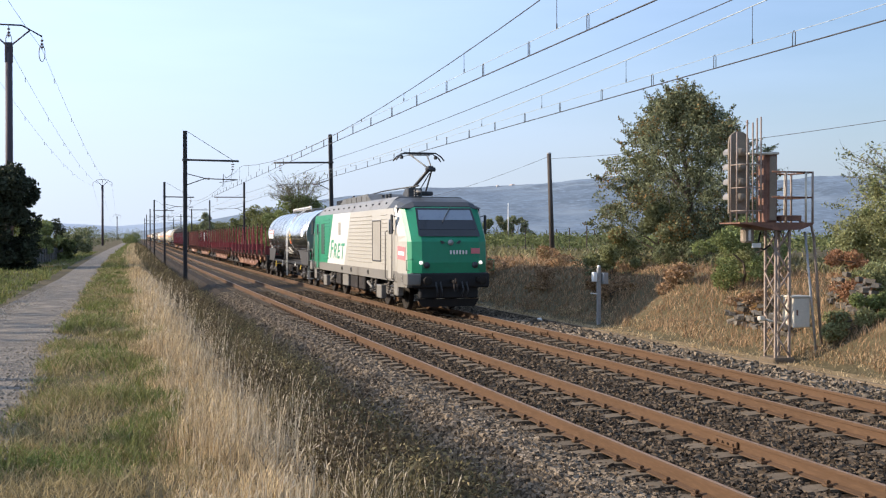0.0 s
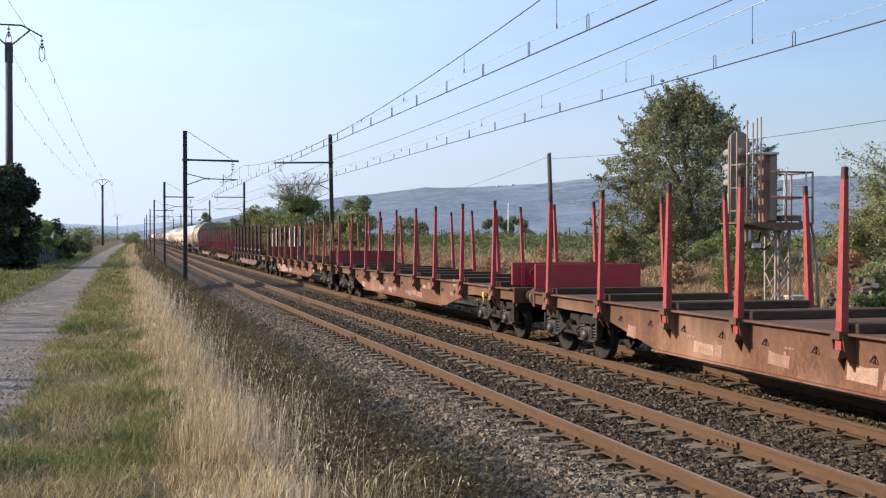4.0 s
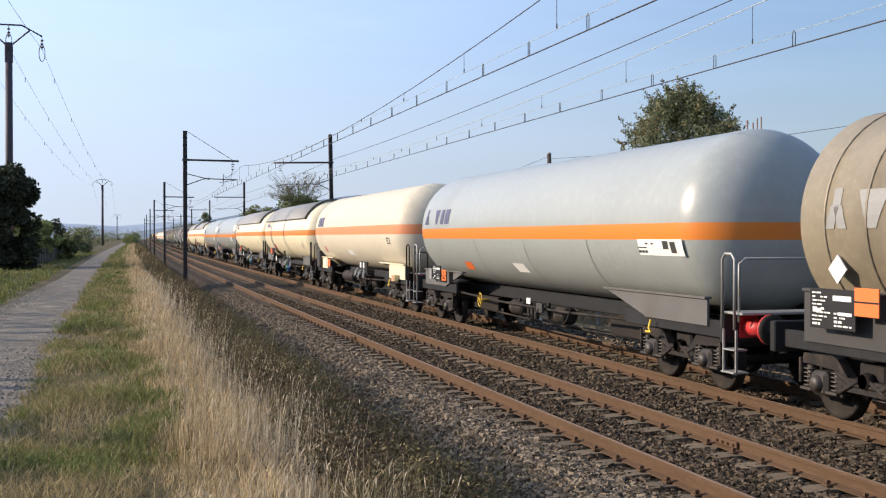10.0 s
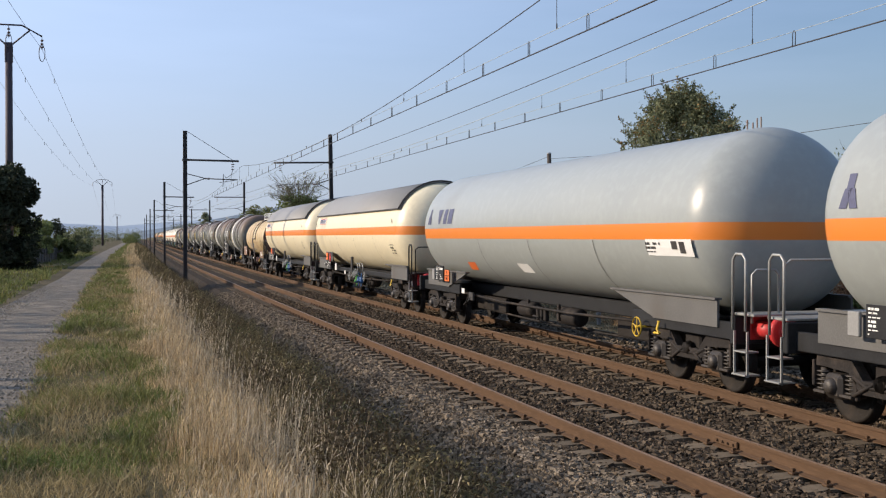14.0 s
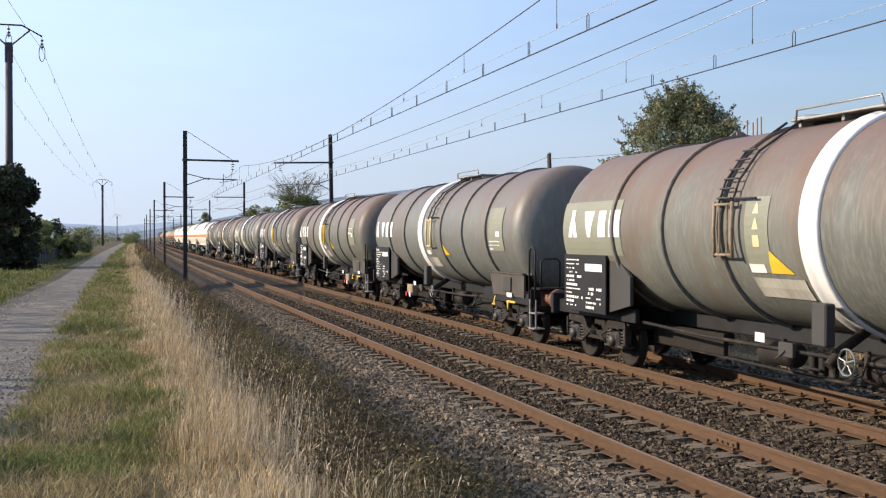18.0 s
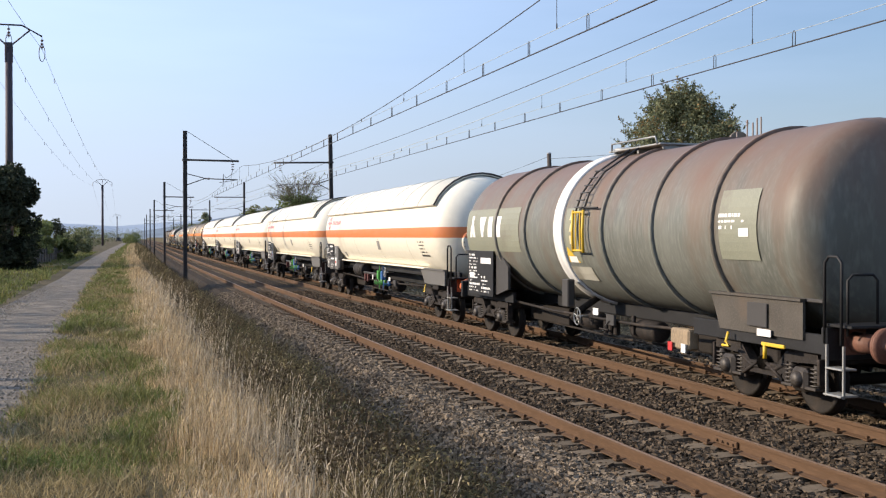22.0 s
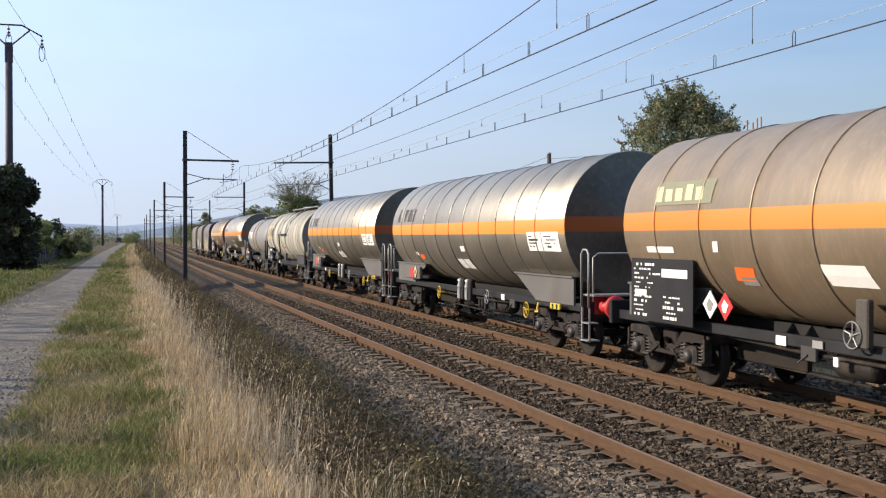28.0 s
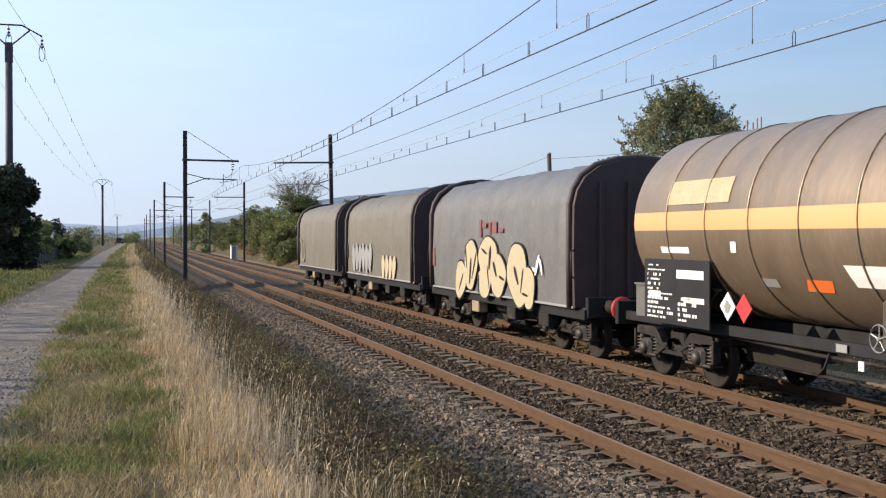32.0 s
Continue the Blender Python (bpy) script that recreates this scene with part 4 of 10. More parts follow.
# ---- the colour-light signal on its lattice post ----
def signal():
    t = thing("railway_signal", "rusty colour-light signal on a lattice post with platform", "railway signal", at=pose(14.02, 21.3, -0.42))
    M_LAT = material("dull_pink_grey_steel", (0.27, 0.21, 0.17), 0.65, vary=0.2, scale=4, dirt=(0.2, 0.1, 0.06), dirt_amount=0.4, bump=0.1)
    M_RUST = material("rusty_plate", (0.16, 0.078, 0.052), 0.8, vary=0.35, scale=4, dirt=(0.28, 0.13, 0.08), dirt_amount=0.4, bump=0.2)
    M_HOOD = material("grey_lamp_hood", (0.22, 0.21, 0.2), 0.6, vary=0.2)
    M_SIGN = material("faded_signal_back", (0.24, 0.195, 0.145), 0.7, vary=0.25, scale=3, dirt=(0.24, 0.17, 0.12), dirt_amount=0.4)
    M_CASE = material("cream_relay_case", (0.5, 0.46, 0.38), 0.6, vary=0.15, scale=3, dirt=(0.36, 0.28, 0.2), dirt_amount=0.3)
    h, w, d = 3.05, 0.17, 0.2
    part("foot", Shape().box(0, 0, 0.06, 0.55, 0.6, 0.2, 0.03), M_SLEEPER, t, "concrete foot")
    for sx in (-1, 1):
        for sy in (-1, 1):
            part("leg", Shape().box(sx * w, sy * d, h / 2, 0.055, 0.055, h, 0.006), M_LAT, t)
    for k in range(6):
        z0, z1 = 0.2 + k * 0.46, 0.2 + (k + 1) * 0.46
        s = 1 if k % 2 else -1
        for sy in (-1, 1):
            part("brace", Shape().rod((-s * w, sy * (d + 0.02), z0), (s * w, sy * (d + 0.02), z1), 0.022, 6), M_LAT, t)
        for sx in (-1, 1):
            part("brace", Shape().rod((sx * (w + 0.02), -s * d, z0), (sx * (w + 0.02), s * d, z1), 0.018, 6), M_LAT, t)
    pz = 3.13
    part("platform", Shape().slab([(-1.2, pz), (0.65, pz), (0.62, pz - 0.05), (0.3, pz - 0.16), (-0.3, pz - 0.17), (-0.9, pz - 0.05), (-1.2, pz - 0.03)], "y", -0.42, 0.42), M_RUST, t, "rusty platform plate")
    # target board, seen from behind, with hooded lamps towards the oncoming trains
    out = [(-0.26, 0.0), (0.26, 0.0)] + [(0.26 * math.cos(a), 1.55 + 0.26 * math.sin(a)) for a in np.linspace(0, math.pi, 9)]
    tgt = part("signal_board", Shape().slab([(x - 0.9, z + pz + 0.2) for x, z in out], "y", 0.1, 0.14), M_SIGN, t, "tall round-topped signal board")
    for k in range(4):
        z = pz + 0.55 + 0.33 * k
        part("lamp_hood", Shape().lathe([(0.0, 0.1), (0.34, 0.1), (0.34, 0.088), (0.0, 0.088)], "y", (-0.98, 0.14, z), 12, -115, 115), M_HOOD, tgt, "grey lamp hood")
        part("lamp_case", Shape().lathe([(-0.16, 0.0), (-0.16, 0.09), (0.0, 0.11)], "y", (-0.9, 0.1, z), 12), M_SIGN, tgt)
    # cage of bars behind the board
    for x, dy, zt in ((-1.14, -0.2, 1.95), (-1.0, -0.38, 2.2), (-0.86, -0.38, 2.15), (-0.66, -0.38, 2.28), (-0.58, -0.1, 2.28), (-1.14, 0.05, 1.9)):
        part("cage_bar", Shape().rod((x, dy, pz), (x, dy, pz + zt), 0.018, 6), M_LAT, t)
    for z in (0.25, 0.75, 1.25):
        part("cage_hoop", Shape().pipe([(-1.14, 0.05, pz + z), (-1.14, -0.3, pz + z), (-1.0, -0.4, pz + z), (-0.66, -0.4, pz + z), (-0.58, -0.1, pz + z)], 0.012, 5), M_LAT, t)
    part("bracket_plate", Shape().box(-0.55, -0.1, pz + 1.5, 0.6, 0.25, 0.04, 0.01), M_CASE, t)
    rb = part("relay_column", Shape().box(-0.22, 0.05, pz + 0.75, 0.24, 0.4, 1.5, 0.02), M_RUST, t, "tall rusty relay column")
    part("column_cap", Shape().box(-0.22, 0.05, pz + 1.52, 0.3, 0.46, 0.05, 0.01), M_CASE, rb)
    part("column_panel", Shape().box(-0.22, -0.16, pz + 0.75, 0.16, 0.02, 1.4, 0.006), M_SIGN, rb)
    # railing
    for x, y in ((-0.05, -0.4), (0.45, -0.4), (0.62, -0.4), (0.62, 0.4), (-0.05, 0.4), (0.45, 0.4)):
        part("rail_post", Shape().rod((x, y, pz), (x, y, pz + 1.12), 0.026, 6), M_LAT if x != 0.45 else M_CASE, t)
    for z in (0.55, 1.1):
        part("platform_rail", Shape().pipe([(-0.4, -0.4, pz + z), (0.62, -0.4, pz + z), (0.62, 0.4, pz + z), (-0.4, 0.4, pz + z)], 0.02, 6), M_RUST, t)
    part("rail_panel", Shape().box(0.2, 0.0, pz + 0.1, 0.5, 0.5, 0.12, 0.01), M_RUST, t)
    # slanting stays on the far side
    part("stay_bar", Shape().rod((0.5, -0.3, pz - 0.2), (0.78, -0.36, 0.0), 0.028, 6), P_GREY, t, "pale slanting stay")
    part("stay_bar", Shape().pipe([(0.5, -0.1, pz + 0.02), (0.8, -0.1, pz - 0.06), (0.86, -0.1, pz - 0.3), (1.08, -0.14, 0.0)], 0.032, 8), M_LAT, t, "bent rusty stay pipe")
    # relay case and small lamps
    c = part("relay_case", Shape().box(0.42, -0.1, 1.15, 0.42, 0.42, 0.66, 0.015), M_CASE, t, "cream metal relay case")
    part("case_lid", Shape().box(0.42, -0.1, 1.5, 0.48, 0.48, 0.04, 0.01), M_CASE, c)
    part("case_latch", Shape().box(0.3, -0.32, 1.15, 0.04, 0.02, 0.12, 0.006), M_RUST, c)
    lm = part("small_lamp", Shape().box(-0.76, 0, pz - 0.28, 0.26, 0.2, 0.34, 0.04), M_SIGN, t, "small black lamp under the platform")
    part("lamp_glass", Shape().box(-0.76, -0.11, pz - 0.28, 0.06, 0.02, 0.24, 0.01), M_WHITEPAINT, lm, "white strip")
    part("white_plate", Shape().box(-0.56, -0.05, pz - 0.5, 0.22, 0.03, 0.1, 0.005), M_WHITEPAINT, t)
    part("cable", Shape().pipe([(-0.42, 0, pz - 0.2), (-0.5, 0, pz - 0.5), (-0.35, 0, pz - 0.6), (-0.18, 0, pz - 0.5)], 0.02, 6), M_BLACK, t)
    part("mast_bracket", Shape().rod((-0.35, 0, 1.0), (0.1, 0, 0.9), 0.03, 6).box(-0.4, 0, 1.02, 0.14, 0.12, 0.1, 0.02), M_CASE, t)


P_GREY = material("grey_steel", (0.3, 0.3, 0.3), 0.55, 0.4, vary=0.2)
M_WHITEPAINT = material("chalky_white", (0.7, 0.69, 0.66), 0.6, vary=0.1)
signal()


def trackside():
    t = thing("telephone_post", "grey wooden trackside post with two small boxes", "post", at=pose(14.42, 31.6, -0.4))
    part("post", Shape().box(0, 0, 0.9, 0.12, 0.12, 1.85, 0.02), P_GREY, t)
    part("junction_box", Shape().box(-0.17, -0.05, 1.55, 0.14, 0.16, 0.3, 0.02), M_WHITEPAINT, t, "white box")
    part("junction_box", Shape().box(0.18, -0.05, 1.5, 0.18, 0.18, 0.36, 0.02), P_GREY, t, "grey box")
    part("knob", Shape().lathe([(0, 0.03), (0.04, 0.06), (0.08, 0.04), (0.1, 0.0)], "z", (0, 0, 1.82), 10), M_WHITEPAINT, t)
    part("side_arm", Shape().rod((-0.05, 0, 1.02), (-0.28, 0, 1.04), 0.02, 6), M_WHITEPAINT, t)
    t = thing("marker_stub", "small white marker stub beside the rail", "marker", at=pose(12.75, 32.4, -0.52))
    part("stub", Shape().rod((0, 0, 0), (0, 0, 0.24), 0.05, 8), P_GREY, t)
    part("cap", Shape().lathe([(0, 0.07), (0.08, 0.09), (0.14, 0.06), (0.15, 0.0)], "z", (0, 0, 0.22), 10), M_WHITEPAINT, t, "white cap")
    t = thing("relay_cabinet", "pale concrete relay cabinet beside the line", "cabinet", at=pose(13.5, 134, -0.35))
    part("cabinet", Shape().box(0, 0, 0.85, 0.8, 1.0, 1.7, 0.04), M_WHITEPAINT, t)
    part("cabinet_roof", Shape().box(0.1, 0, 1.74, 1.2, 1.3, 0.1, 0.03), P_GREY, t)
    part("cabinet_door", Shape().box(-0.1, -0.51, 0.85, 0.5, 0.03, 1.4, 0.01), P_GREY, t)
    # plank edging of the path
    edge = thing("edging", "low concrete edging along the path", "edging")
    for k in range(22):
        y = 17 + 1.25 * k
        part("edging_slab", Shape().box(13.52 + bend(y), y, -0.44, 0.07, 1.22, 0.22, 0.01, None), M_SLEEPER, edge)
    # telephone pole and its wire
    z0 = ground_z(20.36, 50)
    t = thing("telephone_pole", "weathered grey wooden telephone pole", "pole", at=pose(20.36, 50, z0 - 0.3, 0, -2.0, 0))
    part("pole", Shape().rod((0, 0, 0), (0, 0, 6.45 - z0 + 0.3), 0.13, 10, 0.1), M_POLE, t)
    part("pole_cap", Shape().lathe([(0, 0.12), (0.05, 0.1), (0.08, 0.0)], "z", (0, 0, 6.45 - z0 + 0.28), 10), P_GREY, t)
    pts = [(20.3, y, 5.6 + 0.00104 * (y - 26) ** 2) for y in np.linspace(50, -20, 22)]
    tagged(new("telephone_wire", Shape().pipe(pts, 0.009, 5).mesh("telephone_wire", M_WIRE)), "thin grey telephone wire on poles", "wire")
    pts = [(20.15 + 0.04 * (y - 50), y, 6.3 - 1.2 * (1 - ((y - 85) / 35) ** 2)) for y in np.linspace(50, 120, 14)]
    tagged(new("telephone_wire", Shape().pipe(pts, 0.009, 5).mesh("telephone_wire", M_WIRE)), "thin grey telephone wire on poles", "wire")
    t = thing("white_pole", "thin pale pole in the vineyard", "pole", at=pose(36.5, 101, ground_z(36.5, 101)))
    part("pole", Shape().rod((0, 0, 0), (0, 0, 4.3), 0.07, 8, 0.05), M_WHITEPAINT, t)


trackside()


def power_pole(x, y, top, wide, full):
    z0 = ground_z(x, y)
    t = thing("power_pole", "tall dark power pole with a forked crossarm", "power pole", "lane power poles", at=pose(x, y, z0 - 0.3))
    h = top - z0 + 0.3
    m = material("dark_pole_steel", (0.06, 0.045, 0.055), 0.7, vary=0.2, scale=2)
    part("pole", Shape().rod((0, 0, 0), (0, 0, h - 1.6), 0.23, 8, 0.2).box(0, 0, h - 1.6, 0.44, 0.36, 1.2, 0.03), m, t)
    arm = Shape()
    for s in (-1, 1):
        arm.pipe([(s * 0.2, 0, h - 1.1), (s * 1.2, 0, h - 0.2), (s * wide, 0, h - 0.55)], 0.05, 6)
    arm.pipe([(-0.75, 0, h + 0.05), (0.75, 0, h + 0.05)], 0.05, 6)
    arm.pipe([(-1.2, 0, h - 0.2), (-0.75, 0, h + 0.05)], 0.05, 6).pipe([(1.2, 0, h - 0.2), (0.75, 0, h + 0.05)], 0.05, 6)
    part("crossarm", arm, m, t)
    for s in (-wide, 0, wide):
        zz = h - 0.55 if s else h + 0.05
        i = Shape()
        for k in range(3):
            i.lathe([(-0.06, 0.04), (0.0, 0.11), (0.06, 0.04)], "z", (s, 0, zz - 0.25 - 0.2 * k), 8)
        i.rod((s, 0, zz), (s, 0, zz - 0.8), 0.02, 5)
        part("insulator", i, M_INSUL, t, "hanging insulator string")
        if full:
            loop = [(s + 0.17 * math.sin(a), 0, zz - 1.0 + 0.5 * math.cos(a)) for a in np.linspace(0, 6.283, 15)]
            part("jumper_loop", Shape().pipe(loop, 0.025, 4), m, t)


PP = ((-6.1, 70, 14.9), (-2.76, 233, 13.9), (0.13, 560, 13.3))
for i_, p_ in enumerate(PP):
    power_pole(*p_, 1.85, i_ == 0)
M_LINE = material("grey_power_line", (0.3, 0.31, 0.33), 0.5, 0.4)
for s_ in (-1.85, 0, 1.85):
    for (xa, ya, za), (xb, yb, zb), sag in (((-6.1, 70, 13.6), (-2.76, 233, 12.8), 1.7), ((-8.0, -20, 14.0), (-6.1, 70, 13.6), 1.2), ((-2.76, 233, 12.8), (0.13, 560, 12.4), 6.0)):
        pts = [(xa + (xb - xa) * f + s_, ya + (yb - ya) * f, za + (zb - za) * f - sag * 4 * f * (1 - f)) for f in np.linspace(0, 1, 18)]
        ln = tagged(new("power_line", Shape().pipe(pts, 0.011, 5).mesh("power_line", M_LINE)), "thin grey power line along the lane", "wire", "power lines")
        if ya == 70:
            for f in np.linspace(0.1, 0.6, 6):
                i = int(f * 17)
                part("bird_marker", Shape().rod(pts[i], (pts[i][0], pts[i][1], pts[i][2] - 0.34), 0.025, 5), P_GREY, ln)


# ---- a car far down the lane ----
def far_car():
    t = thing("car", "small dark car driving far down the lane", "car", at=pose(-1.7, 262, 0.74))
    m = material("dark_car_paint", (0.03, 0.03, 0.035), 0.3, coat=0.5)
    part("body", Shape().slab([(-0.85, 0.25), (0.85, 0.25), (0.88, 0.75), (0.66, 0.9), (0.55, 1.4), (-0.55, 1.4), (-0.66, 0.9), (-0.88, 0.75)], "y", -2.0, 2.0), m, t)
    for sx in (-0.75, 0.75):
        for sy in (-1.3, 1.3):
            part("wheel", Shape().lathe([(-0.1, 0.0), (-0.1, 0.3), (0.1, 0.3), (0.1, 0.0)], "x", (sx, sy, 0.3), 14), M_BLACK, t)
    for sx in (-0.62, 0.62):
        part("headlight", Shape().box(sx, -2.01, 0.68, 0.3, 0.03, 0.14, 0.02), M_WHITEPAINT, t)
    part("windscreen", Shape().box(0, -2.01, 1.12, 1.0, 0.02, 0.42), material("car_glass", (0.05, 0.06, 0.07), 0.1), t)
    return t


CAR = far_car()


# ---- hills far behind ----
def hills():
    # Distance haze is put into both base colours, paler and bluer further off.
    m = material("haze_tinted_wooded_hill", (0.125, 0.172, 0.225), 0.95, vary=0.42, scale=0.011, fine=0.07, bump=0, dirt=(0.2, 0.245, 0.285), dirt_amount=0.45)
    far = material("haze_tinted_far_hill", (0.27, 0.34, 0.43), 0.95, vary=0.12, scale=0.004, fine=0.03, bump=0)

    def ridge(name, r0, r1, heights, mat, label, seed, rough):
        bs = np.linspace(-0.35, 1.1, 190)
        ctrl_b, ctrl_h = np.array([a for a, _ in heights]), np.array([b for _, b in heights])
        rs = np.linspace(0, 1, 14)
        vs = []
        for f in rs:
            d = r0 + (r1 - r0) * f
            for b in bs:
                top = np.interp(b, ctrl_b, ctrl_h)
                x, y = d * math.sin(b), d * math.cos(b)
                n = noise.fractal((x * 0.002, y * 0.002, seed), 0.9, 2.1, 6)
                prof = math.sin(min(1.0, f * 1.1) * math.pi / 2) ** 1.3
                vs.append((x, y, top * (prof * (1 + 0.05 * rough * n) + 0.16 * n * rough * math.sin(math.pi * f)) - 4))
        k = len(bs)
        i, j = np.meshgrid(np.arange(len(rs) - 1), np.arange(k - 1), indexing="ij")
        a = (i * k + j).ravel()
        tagged(new(name, big_mesh(name, np.array(vs), np.stack([a, a + 1, a + k + 1, a + k], 1), mat, True)), label, "hills", kind="structure")

    ridge("backdrop_far_hills", 3200, 3900, ((-0.35, 62), (-0.1, 66), (0.0, 40), (0.1, 70), (0.2, 95), (0.35, 150), (1.1, 130)), far, "hills on the horizon in a pale blue haze colour", 2, 1.0)
    ridge("backdrop_hills", 1400, 2600, ((-0.35, 10), (0.0, 12), (0.04, 26), (0.1, 52), (0.2, 92), (0.27, 118), (0.36, 132), (0.45, 138), (0.6, 120), (0.75, 125), (1.1, 140)), m, "wooded hills behind the valley with haze put in their colour", 5, 1.0)
    mh = material("far_house_wall", (0.6, 0.56, 0.5), 0.8, vary=0.15)
    mr = material("far_house_roof", (0.45, 0.37, 0.33), 0.8, vary=0.15)
    rnd = random.Random(12)
    for k in range(18):
        b = rnd.choice((0.34, 0.42, 0.43, 0.445, 0.46)) + rnd.uniform(-0.012, 0.012)
        d = 2380 + rnd.uniform(-60, 60)
        x, y = d * math.sin(b), d * math.cos(b)
        w = rnd.uniform(5, 10)
        t = thing("far_house", "tiny pale house far up on the hill", "house", "hill village", at=pose(x, y, float(np.interp(b, [0.27, 0.36, 0.45, 0.6], [118, 132, 140, 142])) * 0.88 - 8, 0, 0, rnd.uniform(0, 90)))
        part("walls", Shape().box(0, 0, 4, w, 7, 9), mh, t)
        part("roof", Shape().slab([(-w / 2 - 0.5, 8.4), (w / 2 + 0.5, 8.4), (0, 11)], "y", -4, 4), mr, t)


hills()


def lane_gravel():
    def region(rng, n):
        y = 8 * np.exp(rng.random(n) * math.log(5.0))
        x = -2.9 + 2.1 * rng.random(n)
        return x + np.array([lane_shift(v) for v in y]) + bendv(y), y, np.full(n, 0.73)
    ob = scatter_stones("lane_gravel", 9000, region, material("lane_chippings", (0.25, 0.21, 0.16), 0.9, per_island=0.6), 0.009, "loose pale chippings on the worn lane", 8, 0.2)
    return ob


lane_gravel()
# ---- paint for the rolling stock ----
def add_band(m, z0, z1, color, soft=0.006):
    """A painted stripe between two heights of the object."""
    t = m.node_tree
    N, L = t.nodes, t.links
    p = N["Principled BSDF"]
    src = p.inputs["Base Color"].links[0].from_socket
    co, sep = N.new("ShaderNodeTexCoord"), N.new("ShaderNodeSeparateXYZ")
    L.new(co.outputs["Object"], sep.inputs[0])
    sub = N.new("ShaderNodeMath")
    sub.operation = "SUBTRACT"
    sub.inputs[1].default_value = (z0 + z1) / 2
    L.new(sep.outputs["Z"], sub.inputs[0])
    ab = N.new("ShaderNodeMath")
    ab.operation = "ABSOLUTE"
    L.new(sub.outputs[0], ab.inputs[0])
    r = N.new("ShaderNodeMapRange")
    half = (z1 - z0) / 2
    r.inputs[1].default_value, r.inputs[2].default_value, r.inputs[3].default_value, r.inputs[4].default_value = half - soft, half + soft, 1.0, 0.0
    L.new(ab.outputs[0], r.inputs[0])
    x = N.new("ShaderNodeMix")
    x.data_type = "RGBA"
    x.inputs[7].default_value = (*color, 1)
    L.new(r.outputs[0], x.inputs[0]), L.new(src, x.inputs[6]), L.new(x.outputs[2], p.inputs["Base Color"])
    metal = p.inputs["Metallic"].default_value
    if metal > 0:
        # paint over bare metal
        k = N.new("ShaderNodeMapRange")
        k.inputs[3].default_value, k.inputs[4].default_value = metal, 0.0
        L.new(r.outputs[0], k.inputs[0]), L.new(k.outputs[0], p.inputs["Metallic"])
    return m


ORANGE = (0.66, 0.2, 0.03)
P = {}
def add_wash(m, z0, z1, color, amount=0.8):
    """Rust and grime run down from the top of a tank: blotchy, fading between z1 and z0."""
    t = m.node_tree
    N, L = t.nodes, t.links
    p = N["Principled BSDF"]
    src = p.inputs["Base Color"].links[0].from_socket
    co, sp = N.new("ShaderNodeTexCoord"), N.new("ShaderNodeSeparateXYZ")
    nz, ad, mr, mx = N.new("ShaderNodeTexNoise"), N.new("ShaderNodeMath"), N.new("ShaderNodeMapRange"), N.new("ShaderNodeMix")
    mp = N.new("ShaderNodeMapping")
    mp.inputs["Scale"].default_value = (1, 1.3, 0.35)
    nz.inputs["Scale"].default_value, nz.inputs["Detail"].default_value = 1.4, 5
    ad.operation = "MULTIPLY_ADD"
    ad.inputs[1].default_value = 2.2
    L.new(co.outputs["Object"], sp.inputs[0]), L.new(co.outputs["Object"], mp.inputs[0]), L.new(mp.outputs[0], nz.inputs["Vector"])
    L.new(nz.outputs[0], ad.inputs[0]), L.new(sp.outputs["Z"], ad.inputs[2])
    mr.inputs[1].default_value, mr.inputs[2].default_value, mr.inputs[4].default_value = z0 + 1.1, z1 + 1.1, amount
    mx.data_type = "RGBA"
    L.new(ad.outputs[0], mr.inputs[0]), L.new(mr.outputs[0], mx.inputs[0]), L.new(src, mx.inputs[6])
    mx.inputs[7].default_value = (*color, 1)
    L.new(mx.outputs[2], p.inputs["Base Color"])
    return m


P["gas_grey"] = add_band(material("gas_tank_grey", (0.3, 0.318, 0.305), 0.38, vary=0.08, scale=0.7, fine=5, bump=0.02, dirt=(0.24, 0.242, 0.225), dirt_amount=0.3, coat=0.15), 2.35, 2.62, ORANGE)
P["gas_cream"] = add_band(material("gas_tank_cream", (0.73, 0.645, 0.455), 0.42, vary=0.07, scale=0.7, fine=5, bump=0.02, dirt=(0.5, 0.43, 0.3), dirt_amount=0.35, coat=0.1), 2.46, 2.73, ORANGE)
P["gas_pale"] = add_band(material("gas_tank_pale_cream", (0.545, 0.49, 0.385), 0.55, vary=0.07, scale=0.7, fine=5, bump=0.02, dirt=(0.46, 0.4, 0.31), dirt_amount=0.35, spec=0.3), 2.48, 2.79, (0.6, 0.22, 0.1))
P["gas_white"] = add_band(material("gas_tank_white", (0.79, 0.745, 0.62), 0.4, vary=0.06, scale=0.8, fine=5, bump=0.02, dirt=(0.55, 0.48, 0.38), dirt_amount=0.35, coat=0.1), 2.37, 2.67, (0.62, 0.2, 0.07))
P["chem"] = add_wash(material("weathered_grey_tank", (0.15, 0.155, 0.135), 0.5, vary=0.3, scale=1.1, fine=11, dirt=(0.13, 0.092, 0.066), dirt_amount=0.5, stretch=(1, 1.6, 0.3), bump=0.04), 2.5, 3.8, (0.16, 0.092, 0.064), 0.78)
P["chem2"] = material("weathered_blue_grey_tank", (0.145, 0.15, 0.135), 0.5, vary=0.25, scale=1.1, fine=11, dirt=(0.12, 0.09, 0.07), dirt_amount=0.45, stretch=(1, 1.6, 0.35), bump=0.04)
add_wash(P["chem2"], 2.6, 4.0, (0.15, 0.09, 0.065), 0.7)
P["chem"].node_tree.nodes["Principled BSDF"].inputs["Specular IOR Level"].default_value = 0.3
